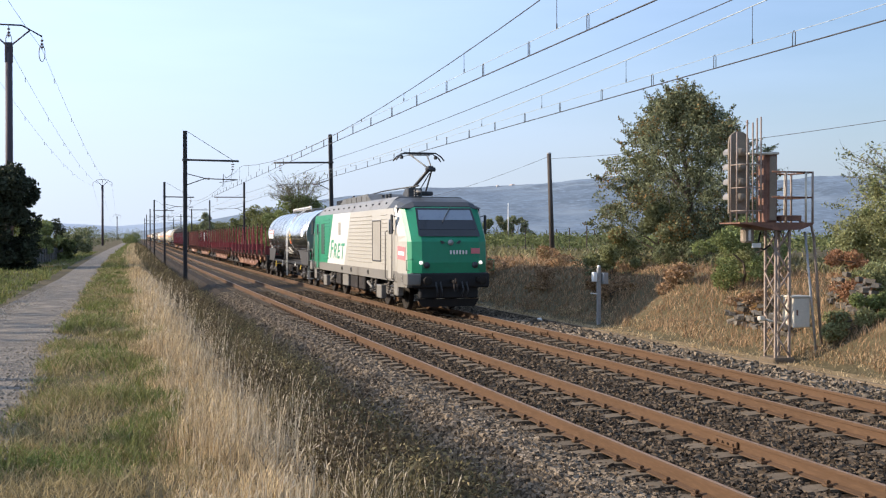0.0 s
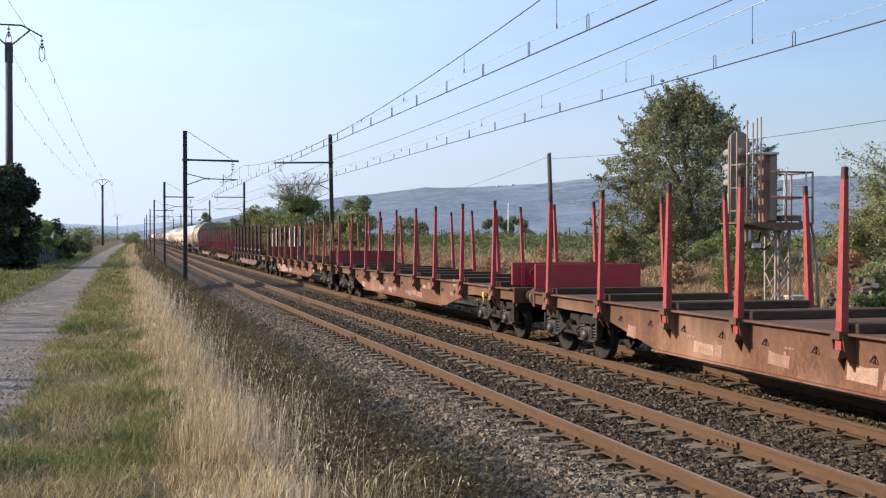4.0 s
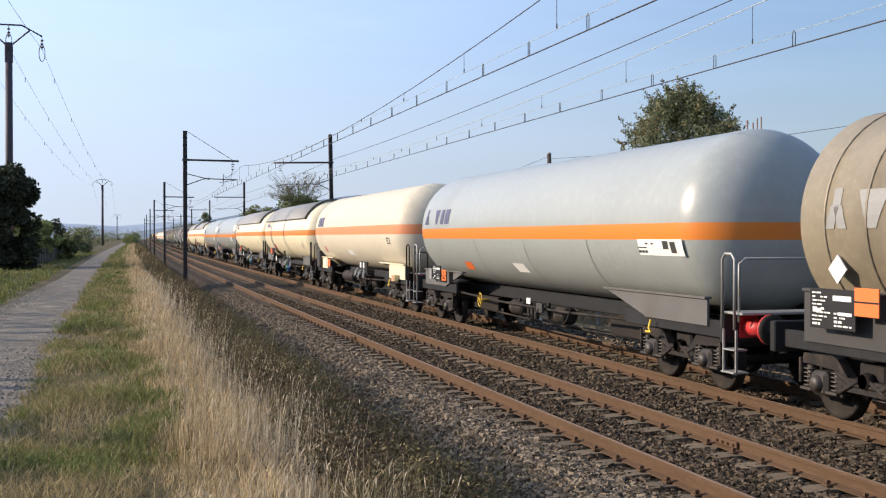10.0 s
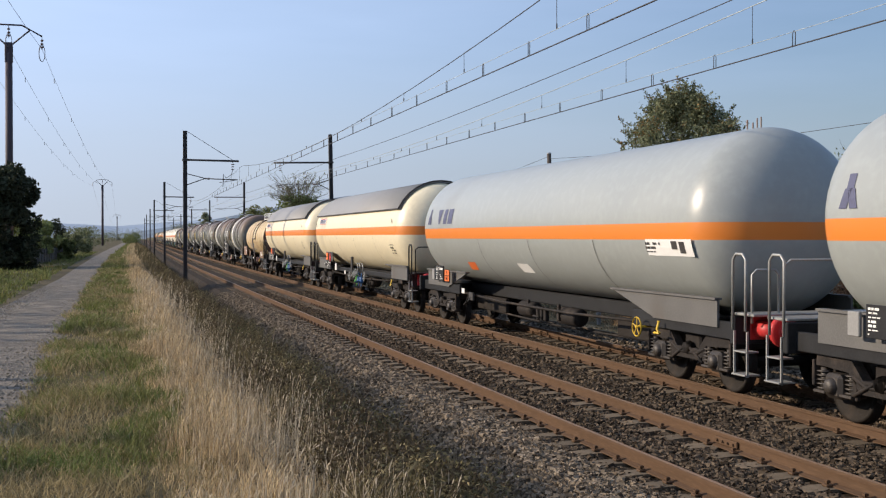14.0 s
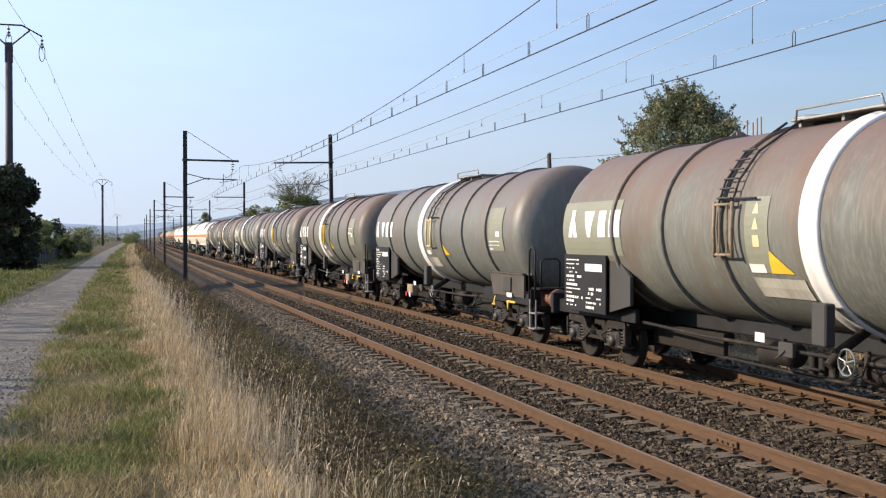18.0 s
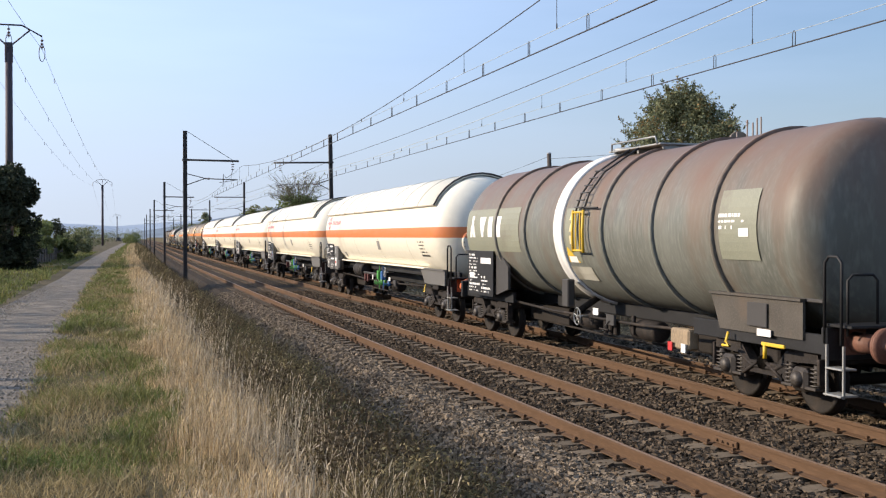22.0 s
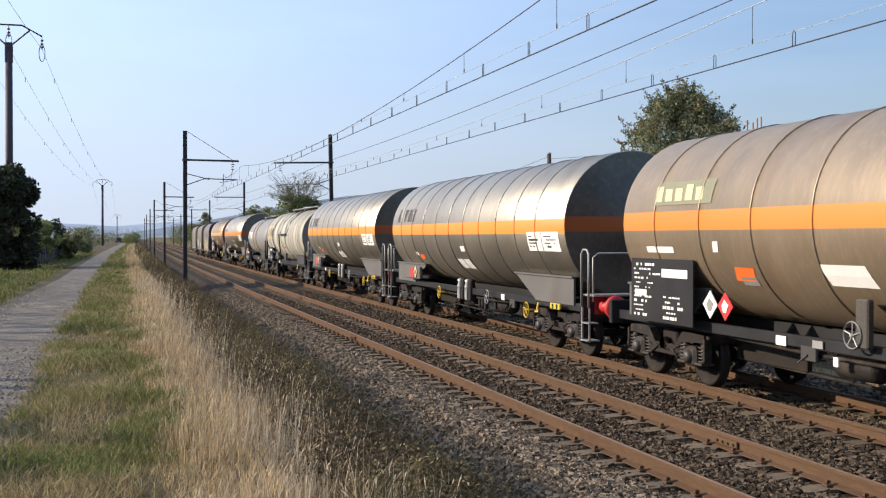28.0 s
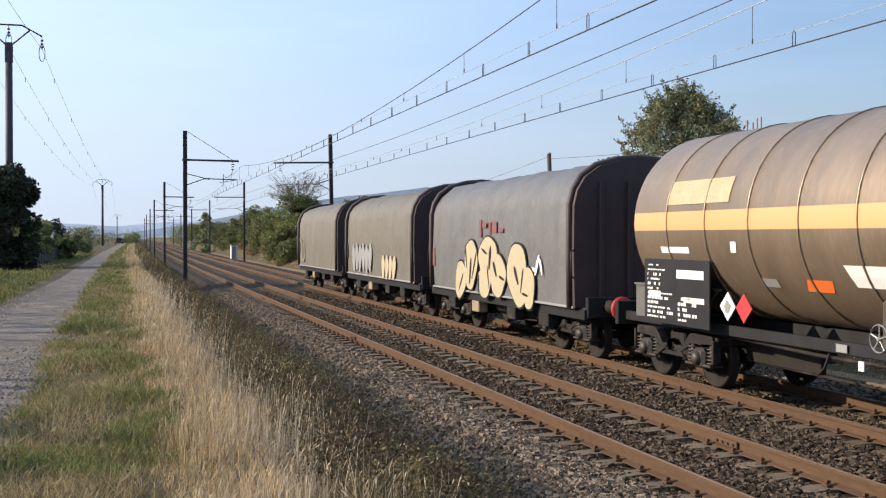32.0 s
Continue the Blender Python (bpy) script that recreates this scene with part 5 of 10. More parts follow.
P["khaki"] = material("khaki_metal_cladding", (0.3, 0.25, 0.175), 0.52, 0.35, vary=0.14, scale=0.8, fine=10, dirt=(0.17, 0.14, 0.1), dirt_amount=0.35, bump=0.04)
P["khaki_end"] = material("dull_tank_end", (0.23, 0.185, 0.135), 0.5, 0.3, vary=0.25, scale=1.2, fine=12, bump=0.05)
P["mirror"] = material("polished_cladding", (0.82, 0.8, 0.77), 0.17, 1.0, vary=0.1, scale=0.8, fine=4, bump=0.012, bump_scale=1.5)
P["mirror_end"] = material("dull_steel_end", (0.2, 0.21, 0.22), 0.3, 0.7, vary=0.15, scale=1.5)
P["panel_green"] = material("grey_green_panel", (0.21, 0.215, 0.16), 0.55, vary=0.15, scale=2, dirt=(0.15, 0.13, 0.1), dirt_amount=0.35)
P["silver"] = add_band(material("silver_cladding", (0.46, 0.405, 0.325), 0.37, 0.96, vary=0.06, scale=0.8, fine=8, dirt=(0.36, 0.32, 0.27), dirt_amount=0.35, stretch=(1, 1.5, 0.4), bump=0.02), 2.48, 2.76, (0.8, 0.24, 0.03))
P["silver_dull"] = add_band(material("dull_silver_cladding", (0.36, 0.328, 0.27), 0.42, 0.86, vary=0.12, scale=0.8, fine=8, dirt=(0.25, 0.21, 0.16), dirt_amount=0.45, stretch=(1, 1.5, 0.4), bump=0.03), 2.46, 2.76, (0.8, 0.25, 0.03))
P["copper"] = add_band(material("brown_cladding", (0.33, 0.255, 0.175), 0.45, 0.62, vary=0.15, scale=0.8, fine=8, dirt=(0.22, 0.15, 0.1), dirt_amount=0.4, stretch=(1, 1.5, 0.4), bump=0.03), 2.5, 2.8, (0.66, 0.21, 0.035))
P["copper_y"] = add_band(material("brown_cladding_faded", (0.31, 0.235, 0.165), 0.44, 0.68, vary=0.15, scale=0.8, fine=8, dirt=(0.19, 0.135, 0.09), dirt_amount=0.4, stretch=(1, 1.5, 0.4), bump=0.03), 2.5, 2.79, (0.6, 0.345, 0.15))
# Clad tank ends: shade put into a darker metal and a dimmed stripe.
P["end_in_shade"] = add_band(material("shade_toned_end", (0.13, 0.122, 0.105), 0.35, 0.6, vary=0.25, scale=1.5, fine=10, bump=0.04), 2.5, 2.8, (0.3, 0.08, 0.02))
P["beige"] = material("stained_beige_tank", (0.48, 0.36, 0.2), 0.55, vary=0.14, scale=0.9, fine=9, dirt=(0.27, 0.16, 0.08), dirt_amount=0.5, stretch=(1, 1.4, 0.25), bump=0.04)
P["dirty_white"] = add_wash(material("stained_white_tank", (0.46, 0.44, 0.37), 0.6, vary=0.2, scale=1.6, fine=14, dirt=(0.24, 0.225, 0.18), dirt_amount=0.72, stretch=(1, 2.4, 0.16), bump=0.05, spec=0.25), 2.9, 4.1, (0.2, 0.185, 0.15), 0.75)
P["grey_tank"] = material("plain_grey_tank", (0.2, 0.195, 0.185), 0.55, vary=0.12, scale=0.8, fine=9, dirt=(0.2, 0.17, 0.13), dirt_amount=0.35, stretch=(1, 1.5, 0.3), bump=0.03)
P["shade_grey"] = material("grey_sun_shield", (0.24, 0.235, 0.225), 0.55, vary=0.12, scale=1, bump=0.03)
P["saddle_grey"] = material("grimy_grey_paint", (0.1, 0.096, 0.09), 0.6, vary=0.25, scale=1.5, dirt=(0.08, 0.07, 0.06), dirt_amount=0.4, bump=0.03)
P["saddle_dark"] = material("dark_grimy_paint", (0.075, 0.066, 0.055), 0.6, spec=0.25, vary=0.35, scale=2, dirt=(0.095, 0.07, 0.05), dirt_amount=0.4, bump=0.05)
P["weld"] = material("faint_weld_line", (0.4, 0.36, 0.28), 0.6, vary=0.3, scale=3, bump=0)
P["rust_band"] = material("rusty_drip_band", (0.27, 0.2, 0.125), 0.7, vary=0.4, scale=3, stretch=(1, 1, 0.3))
P["white"] = material("white_paint", (0.72, 0.71, 0.68), 0.5, vary=0.08, bump=0)
P["cream_paint"] = material("cream_paint", (0.6, 0.5, 0.28), 0.5, vary=0.1, bump=0)
P["faded_logo"] = material("faded_grey_lettering", (0.12, 0.115, 0.105), 0.6, vary=0.3, scale=4, dirt=(0.3, 0.25, 0.16), dirt_amount=0.35, bump=0)
P["patch_tan"] = material("yellowed_patch", (0.46, 0.36, 0.2), 0.55, vary=0.25, scale=3, dirt=(0.36, 0.28, 0.17), dirt_amount=0.4, bump=0)
P["patch_green"] = material("pale_green_patch", (0.2, 0.2, 0.115), 0.5, vary=0.15, bump=0)
P["black_paint"] = material("black_board", (0.022, 0.022, 0.023), 0.5, spec=0.2, vary=0.3, bump=0)
P["navy"] = material("dark_blue_paint", (0.06, 0.065, 0.13), 0.5, vary=0.1, bump=0)
P["dark_grey_paint"] = material("dark_grey_paint", (0.055, 0.052, 0.05), 0.5, spec=0.25, vary=0.1, bump=0)
P["pink"] = material("faded_pink_red_paint", (0.62, 0.17, 0.18), 0.5, vary=0.1, bump=0)
P["red"] = material("red_paint", (0.5, 0.03, 0.03), 0.5, vary=0.15, bump=0)
P["orange"] = material("orange_plate", (0.75, 0.16, 0.03), 0.5, vary=0.08, bump=0)
P["spray_cream"] = material("cream_spray", (0.42, 0.35, 0.22), 0.6, vary=0.15, scale=4, bump=0)
P["faint_red"] = material("faint_red_spray", (0.2, 0.06, 0.065), 0.6, vary=0.3, bump=0)
P["yellow"] = material("yellow_paint", (0.65, 0.42, 0.03), 0.5, vary=0.15, bump=0.05)
P["green_valve"] = material("green_valve_paint", (0.06, 0.3, 0.05), 0.5, vary=0.15)
P["blue_valve"] = material("blue_valve_paint", (0.03, 0.12, 0.3), 0.5, vary=0.15)
P["galv"] = material("galvanised_steel", (0.33, 0.33, 0.315), 0.5, 0.5, vary=0.15)
P["wheel"] = material("wheel_steel", (0.026, 0.022, 0.019), 0.7, 0.1, spec=0.12, vary=0.3, dirt=(0.055, 0.04, 0.03), dirt_amount=0.3)
P["bogie"] = material("grimy_bogie", (0.026, 0.022, 0.02), 0.72, spec=0.16, vary=0.45, scale=6, dirt=(0.065, 0.05, 0.04), dirt_amount=0.45, bump=0.25)
P["spring"] = material("greasy_spring_steel", (0.052, 0.043, 0.036), 0.55, 0.2, vary=0.4, scale=8, dirt=(0.03, 0.025, 0.02), dirt_amount=0.45, bump=0.1)
P["flat_brown"] = material("rusty_red_wagon_paint", (0.105, 0.05, 0.04), 0.6, vary=0.4, scale=2.2, fine=14, dirt=(0.2, 0.12, 0.09), dirt_amount=0.5, stretch=(1, 1, 0.5), bump=0.1)
P["flat_light"] = material("red_brown_wagon_paint", (0.165, 0.075, 0.042), 0.65, spec=0.2, vary=0.5, scale=1.6, fine=14, dirt=(0.27, 0.155, 0.1), dirt_amount=0.55, stretch=(1, 1, 0.7), bump=0.1)
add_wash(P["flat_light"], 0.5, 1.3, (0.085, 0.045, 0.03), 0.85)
P["bolster"] = material("dark_deck_timber", (0.07, 0.045, 0.032), 0.85, spec=0.1, vary=0.4, scale=3, fine=20, stretch=(0.2, 1, 1), dirt=(0.11, 0.06, 0.042), dirt_amount=0.4, bump=0.2)
P["deck"] = material("worn_deck_plate", (0.115, 0.07, 0.046), 0.8, spec=0.1, vary=0.35, scale=2, fine=12, dirt=(0.155, 0.095, 0.068), dirt_amount=0.4, bump=0.15)
P["stake_red"] = material("red_stake", (0.25, 0.036, 0.04), 0.42, vary=0.25, scale=3, fine=18, dirt=(0.2, 0.09, 0.075), dirt_amount=0.35)
P["stake_brown"] = material("dull_red_brown_stake", (0.3, 0.058, 0.052), 0.5, spec=0.25, vary=0.3, scale=3, fine=18, dirt=(0.17, 0.055, 0.04), dirt_amount=0.4)
P["stake_orange"] = material("sun_bleached_red_stake", (0.36, 0.115, 0.075), 0.5, spec=0.25, vary=0.3, scale=3, fine=18, dirt=(0.22, 0.07, 0.045), dirt_amount=0.4)
P["stake_dark"] = material("dark_brown_stake", (0.06, 0.035, 0.027), 0.65, spec=0.2, vary=0.3, scale=3, fine=18)
P["board_red"] = material("red_end_board", (0.36, 0.03, 0.035), 0.55, vary=0.25, scale=2, dirt=(0.26, 0.03, 0.03), dirt_amount=0.4)
P["board_dark"] = material("dark_red_end_board", (0.2, 0.03, 0.03), 0.6, vary=0.35, scale=2, dirt=(0.09, 0.04, 0.03), dirt_amount=0.35)
P["tarp_grey"] = material("grey_tarpaulin", (0.115, 0.115, 0.11), 0.55, vary=0.2, scale=1.5, fine=8, dirt=(0.085, 0.08, 0.07), dirt_amount=0.4, bump=0.35, bump_scale=3)
P["tarp_brown"] = material("brown_grey_tarpaulin", (0.125, 0.112, 0.085), 0.6, vary=0.2, scale=1.5, fine=8, dirt=(0.1, 0.085, 0.06), dirt_amount=0.4, bump=0.35, bump_scale=3)
P["frame_dark"] = material("dark_brown_end_frame", (0.05, 0.032, 0.03), 0.6, vary=0.3, scale=3)


def text_mesh(body, size, mat, bold=0.0, slant=0.0, wide=1.0):
    cu = bpy.data.curves.new("lettering", "FONT")
    cu.body, cu.size, cu.align_x, cu.align_y, cu.extrude, cu.offset = body, size, "CENTER", "CENTER", 0.001, bold
    ob = bpy.data.objects.new("lettering", cu)
    me = bpy.data.meshes.new_from_object(ob)
    bpy.data.objects.remove(ob)
    me.transform(Matrix(((wide, slant, 0, 0), (0, 1, 0, 0), (0, 0, 1, 0), (0, 0, 0, 1))))
    me.materials.clear()
    me.materials.append(mat)
    return me


SIDE = pose(0, 0, 0, 90, 0, -90)  # turns flat lettering to face the lane side


# ---- running gear, built once ----
def bogie_meshes():
    s = Shape()
    for sx in (-1, 1):
        out = [(-1.3, 0.72), (-1.27, 0.85), (-0.66, 0.87), (-0.56, 0.84), (-0.34, 0.62), (0.34, 0.62), (0.56, 0.84), (0.66, 0.87), (1.27, 0.85), (1.3, 0.72), (1.12, 0.72), (0.6, 0.69),
               (0.4, 0.45), (-0.4, 0.45), (-0.6, 0.69), (-1.12, 0.72)]
        s.slab(out, "x", sx * 1.02 - 0.07, sx * 1.02 + 0.07)
        s.box(sx * 1.0, 0, 0.6, 0.2, 0.9, 0.05, 0.01)
        s.pipe([(sx * 1.07, -0.6, 0.68), (sx * 1.08, -0.3, 0.55), (sx * 1.08, 0.3, 0.55), (sx * 1.07, 0.6, 0.68)], 0.035, 6)
    s.box(0, 0, 0.72, 2.0, 0.5, 0.24, 0.03)
    for sy in (-1, 1):
        s.box(0, sy * 1.3, 0.78, 2.1, 0.1, 0.14, 0.02)
        for sx in (-1, 1):
            s.box(sx * 1.06, sy * 0.52, 0.5, 0.06, 0.12, 0.3, 0.01)
            s.box(sx * 1.05, sy * 1.32, 0.62, 0.14, 0.05, 0.34, 0.01)
            s.rod((sx * 1.1, sy * 0.5, 0.42), (sx * 1.1, sy * 0.1, 0.62), 0.025, 6)
            s.lathe([(-0.04, 0.0), (-0.04, 0.09), (0.02, 0.11), (0.06, 0.11)], "x", (sx * 1.1, 0, 0.62), 12)
    frame_ = s.mesh("bogie", P["bogie"])
    w = Shape()
    w.lathe([(-0.068, 0.0), (-0.068, 0.15), (-0.02, 0.18), (-0.03, 0.38), (-0.062, 0.41), (-0.066, 0.452), (0.02, 0.46), (0.045, 0.465), (0.058, 0.488), (0.07, 0.485), (0.07, 0.41), (0.03, 0.38), (0.04, 0.18), (0.068, 0.15), (0.068, 0.0)], "x", (0, 0, 0), 28)
    wheel_ = w.mesh("wheel", P["wheel"])
    b = Shape()
    b.box(0, 0, 0, 0.24, 0.34, 0.32, 0.05)
    b.lathe([(-0.2, 0.0), (-0.2, 0.06), (-0.17, 0.1), (-0.09, 0.12)], "x", (0, 0, 0), 14)
    for k in (-1, 1):
        b.box(0.0, k * 0.27, -0.1, 0.24, 0.24, 0.04, 0.008)
    box_ = b.mesh("axle_box", P["spring"])
    c = Shape()
    for k in range(5):
        c.lathe([(-0.014, 0.08), (0.0, 0.112), (0.014, 0.08)], "z", (0, 0, -0.07 + 0.055 * k), 12)
    c.rod((0, 0, -0.1), (0, 0, 0.2), 0.06, 8)
    spring_ = c.mesh("spring", P["spring"])
    ax = Shape().rod((-0.7, 0, 0), (0.7, 0, 0), 0.08, 10).mesh("axle", P["wheel"])
    sh = Shape()
    for sx in (-1, 1):
        sh.box(0, sx * 0.02, 0, 0.09, 0.07, 0.36, 0.01)
    shoe_ = sh.mesh("brake_shoe", P["bogie"])
    return frame_, wheel_, box_, spring_, ax, shoe_


BG = bogie_meshes()


def add_bogie(t, y, base=1.8):
    b = part("bogie", BG[0], None, t, at=pose(0, y, 0))
    for sy in (-1, 1):
        part("axle", BG[4], None, b, at=pose(0, sy * base / 2, 0.46))
        for sx in (-1, 1):
            part("wheel", BG[1], None, b, at=pose(sx * 0.745, sy * base / 2, 0.465, 0, 0, 0 if sx < 0 else 180))
            part("axle_box", BG[2], None, b, at=pose(sx * 1.02, sy * base / 2, 0.49, 0, 0, 0 if sx < 0 else 180))
            for k in (-1, 1):
                part("spring", BG[3], None, b, at=pose(sx * 1.02, sy * base / 2 + k * 0.29, 0.5))
            part("brake_shoe", BG[5], None, b, at=pose(sx * 0.76, sy * (base / 2 - 0.52), 0.5, sy * 8))


def buffer_mesh(mat):
    s = Shape()
    s.lathe([(0.62, 0.0), (0.62, 0.13), (0.2, 0.12), (0.2, 0.09), (0.05, 0.085), (0.05, 0.17), (0.03, 0.225), (0.0, 0.225), (-0.012, 0.15), (-0.018, 0.0)], "y", (0, 0, 0), 18)
    s.box(0, 0.61, 0, 0.34, 0.03, 0.34, 0.01)
    return s.mesh("buffer", mat)


BUF = {"black": buffer_mesh(P["bogie"]), "dark": buffer_mesh(P["wheel"]), "rust": buffer_mesh(material("rusty_buffer", (0.16, 0.07, 0.045), 0.7, vary=0.3)), "red": buffer_mesh(P["red"]), "orange": buffer_mesh(material("orange_buffer", (0.55, 0.13, 0.05), 0.6, vary=0.2))}
_s = Shape()
_s.box(0, 0.3, 0, 0.1, 0.5, 0.1, 0.02)
_s.pipe([(0, 0.1, 0.02), (0, 0.0, 0.09), (0, -0.04, 0.02), (0, 0.02, -0.04)], 0.03, 6)
_s.pipe([(-0.05, 0.05, 0), (-0.05, -0.02, -0.3), (0.05, -0.02, -0.3), (0.05, 0.05, 0)], 0.022, 6)
HOOK = _s.mesh("coupling", P["bogie"])


def add_buffers(t, L, kind="black"):
    for sy in (-1, 1):
        for sx in (-1, 1):
            part("buffer", BUF[kind], None, t, at=pose(sx * 0.875, sy * L / 2, 1.06, 0, 0, 0 if sy < 0 else 180))
        part("coupling", HOOK, None, t, at=pose(0, sy * (L / 2 - 0.1), 1.02, 0, 0, 0 if sy < 0 else 180))


_s = Shape()
_s.lathe([(-0.015, 0.165), (0.0, 0.18), (0.015, 0.165), (0.0, 0.15), (-0.015, 0.165)], "x", (0, 0, 0), 18)
for _k in range(5):
    _a = 2 * math.pi * _k / 5
    _s.rod((0, 0, 0), (0, 0.165 * math.sin(_a), 0.165 * math.cos(_a)), 0.01, 5)
_s.rod((-0.03, 0, 0), (0.3, 0, 0), 0.02, 6)
HANDWHEEL = {k: Shape.mesh(_s, "handwheel", P[k]) for k in ("galv", "yellow", "black_paint")}


def under_gear(t, L, seed=0, mat=None):
    """Brake gear, pipes and boxes hung under the frame between the bogies."""
    rnd = random.Random(seed)
    mat = mat or P["bogie"]
    y = rnd.uniform(-2.2, -1.0)
    part("brake_cylinder", Shape().lathe([(-0.5, 0.0), (-0.5, 0.15), (-0.45, 0.19), (0.4, 0.19), (0.5, 0.12), (0.5, 0.0)], "y", (-0.75, y, 0.72), 16), mat, t)
    part("air_tank", Shape().lathe([(-0.45, 0.0), (-0.42, 0.14), (-0.35, 0.18), (0.35, 0.18), (0.42, 0.14), (0.45, 0.0)], "y", (-0.85, y + 2.2, 0.75), 16), mat, t)
    part("brake_rod", Shape().pipe([(-0.5, -L / 2 + 3.4, 0.5), (-0.5, 0, 0.42), (-0.5, L / 2 - 3.4, 0.5)], 0.025, 6), mat, t)
    part("brake_pipe", Shape().pipe([(-1.0, -L / 2 + 3.3, 0.92), (-1.05, -2, 0.84), (-1.05, 2, 0.84), (-1.0, L / 2 - 3.3, 0.92)], 0.03, 6), mat, t)
    s = Shape()
    for k in range(3):
        s.box(-1.0, y + 0.8 + 0.22 * k, 0.72, 0.1, 0.12, 0.3, 0.02)
    s.rod((-1.12, y + 0.9, 0.66), (-1.12, y + 1.3, 0.66), 0.02, 6)
    part("brake_lever", s, mat, t)
    # Added dark boards stand for brake gear and the black shade under the wagon.
    if L < 22:
        for sy in (-1, 1):
            e = sy * (L / 2 - 3.7)
            m = e - sy * rnd.uniform(1.8, 2.6)
            part("brake_beam", Shape().box(-0.5, (e + m) / 2, 0.66, 0.09, abs(e - m), 0.36, 0.01), P["wheel"], t)
    q = rnd.uniform(-L / 2 + 4.2, L / 2 - 4.2)
    part("air_pipe", Shape().pipe([(-1.08, q, 0.95), (-1.14, q + 0.05, 0.7), (-1.1, q + rnd.uniform(0.2, 0.5), 0.6), (-0.8, q + 0.5, 0.66)], 0.018, 5), mat, t)
    q = rnd.uniform(-L / 2 + 4.4, L / 2 - 4.4)
    part("changeover_box", Shape().box(-1.14, q, 0.86, 0.06, 0.34, 0.2, 0.01).rod((-1.18, q, 0.84), (-1.18, q + 0.2, 0.72), 0.014, 5), P["dark_grey_paint"], t)
    part("brake_plate", Shape().box(-1.18, q + 0.6, 0.98, 0.008, 0.24, 0.13), P["white"], t, "small white brake plate")
    for k in (-1, 1):
        part("hanger_bracket", Shape().box(-0.95, y + 1.1 + 0.9 * k, 0.8, 0.06, 0.08, 0.35, 0.01), mat, t)


class Skin:
    """Flat marks laid on the lane side of a tank of radius R about height cz."""

    def __init__(self, t, R, cz, lift=0.008):
        self.t, self.R, self.cz, self.lift = t, R, cz, lift

    def x(self, z):
        return -math.sqrt(max(0.01, (self.R + self.lift) ** 2 - (z - self.cz) ** 2))

    def mark(self, name, polys, mat, label=""):
        if 1 < len(polys) < 6:
            return [self.mark(name, [q], mat, label) for q in polys][0]
        s = Shape()
        for poly in polys:
            z0, z1 = min(p[1] for p in poly), max(p[1] for p in poly)
            (a0, b0), (a1, b1), (a2, b2), (a3, b3) = poly  # lower front, lower rear, upper rear, upper front
            n = max(1, int((z1 - z0) / 0.12))
            vs = []
            for k in range(n + 1):
                f = k / n
                for ya, za, yb, zb in ((a0, b0, a3, b3), (a1, b1, a2, b2)):
                    z = za + (zb - za) * f
                    vs.append((self.x(z), ya + (yb - ya) * f, z))
            s.add(vs, [(2 * k, 2 * k + 2, 2 * k + 3, 2 * k + 1) for k in range(n)])
        return part(name, s, mat, self.t, label)


def placer(L):
    """Boxes on a wagon side from two distances behind its front buffers and two heights."""
    return lambda a, b, z0, z1, slant=0.0: rect((a + b) / 2 - L / 2, (z0 + z1) / 2, abs(a - b), z1 - z0, slant)


def rect(y, z, w, h, slant=0.0):
    return [(y - w / 2, z - h / 2), (y + w / 2, z - h / 2), (y + w / 2 - slant, z + h / 2), (y - w / 2 - slant, z + h / 2)]


def bars(y, z, w, h, rows, rnd, fill=0.8):
    """Rows of short bars that stand for small print."""
    out = []
    for r in range(rows):
        zz = z + h / 2 - h * (r + 0.5) / rows
        yy, left = y + w / 2, w * rnd.uniform(0.35, 1.0)
        tall = h / rows * rnd.choice((0.3, 0.4, 0.6))
        while left > 0.05:
            b = min(left, rnd.uniform(0.03, 0.13))
            if rnd.random() < fill:
                out.append(rect(yy - b / 2, zz, b * 0.78, tall))
            yy -= b
            left -= b
    return out


def board(t, y, z, w, h, x=-1.36, rnd=None, frame_mat=None, lines=6):
    """A black data board with small white print, standing on the frame."""
    b = part("data_board", Shape().box(x, y, z, 0.03, w, h, 0.006), frame_mat or P["black_paint"], t, "black data board with white print")
    s = Shape()
    rnd = rnd or random.Random(1)
    boxes = [rect(y - w * 0.22, z + h * 0.28, w * 0.4, h * 0.13), rect(y + w * 0.33, z - h * 0.05, w * 0.2, h * 0.1), rect(y - w * 0.28, z - h * 0.1, w * 0.3, h * 0.08)]
    for poly in bars(y + w * 0.22, z, w * 0.46, h * 0.88, lines + 3, rnd, 0.75) + bars(y - w * 0.25, z - h * 0.25, w * 0.42, h * 0.4, lines // 2 + 1, rnd, 0.7) + boxes[:rnd.choice((1, 2, 3))]:
        s.add([(x - 0.018, a, c) for a, c in poly], [(0, 3, 2, 1)])
    part("print", s, P["white"], b, "white print")
    return b


def hazard(t, y, z, x=-1.42, top="", low="", size=0.34):
    """An orange plate with a black border, with its numbers where they can be read."""
    b = part("hazard_plate", Shape().box(x, y, z, 0.02, size * 1.3, size, 0.004), P["orange"], t, "orange hazard plate")
    part("plate_divider", Shape().box(x - 0.012, y, z, 0.004, size * 1.3, 0.02), P["black_paint"], b)
    if top:
        for body, dz in ((top, size * 0.25), (low, -size * 0.25)):
            part("plate_number", text_mesh(body, size * 0.42, P["black_paint"]), None, b, "black numbers", at=pose(x - 0.014, y, z + dz) @ SIDE)


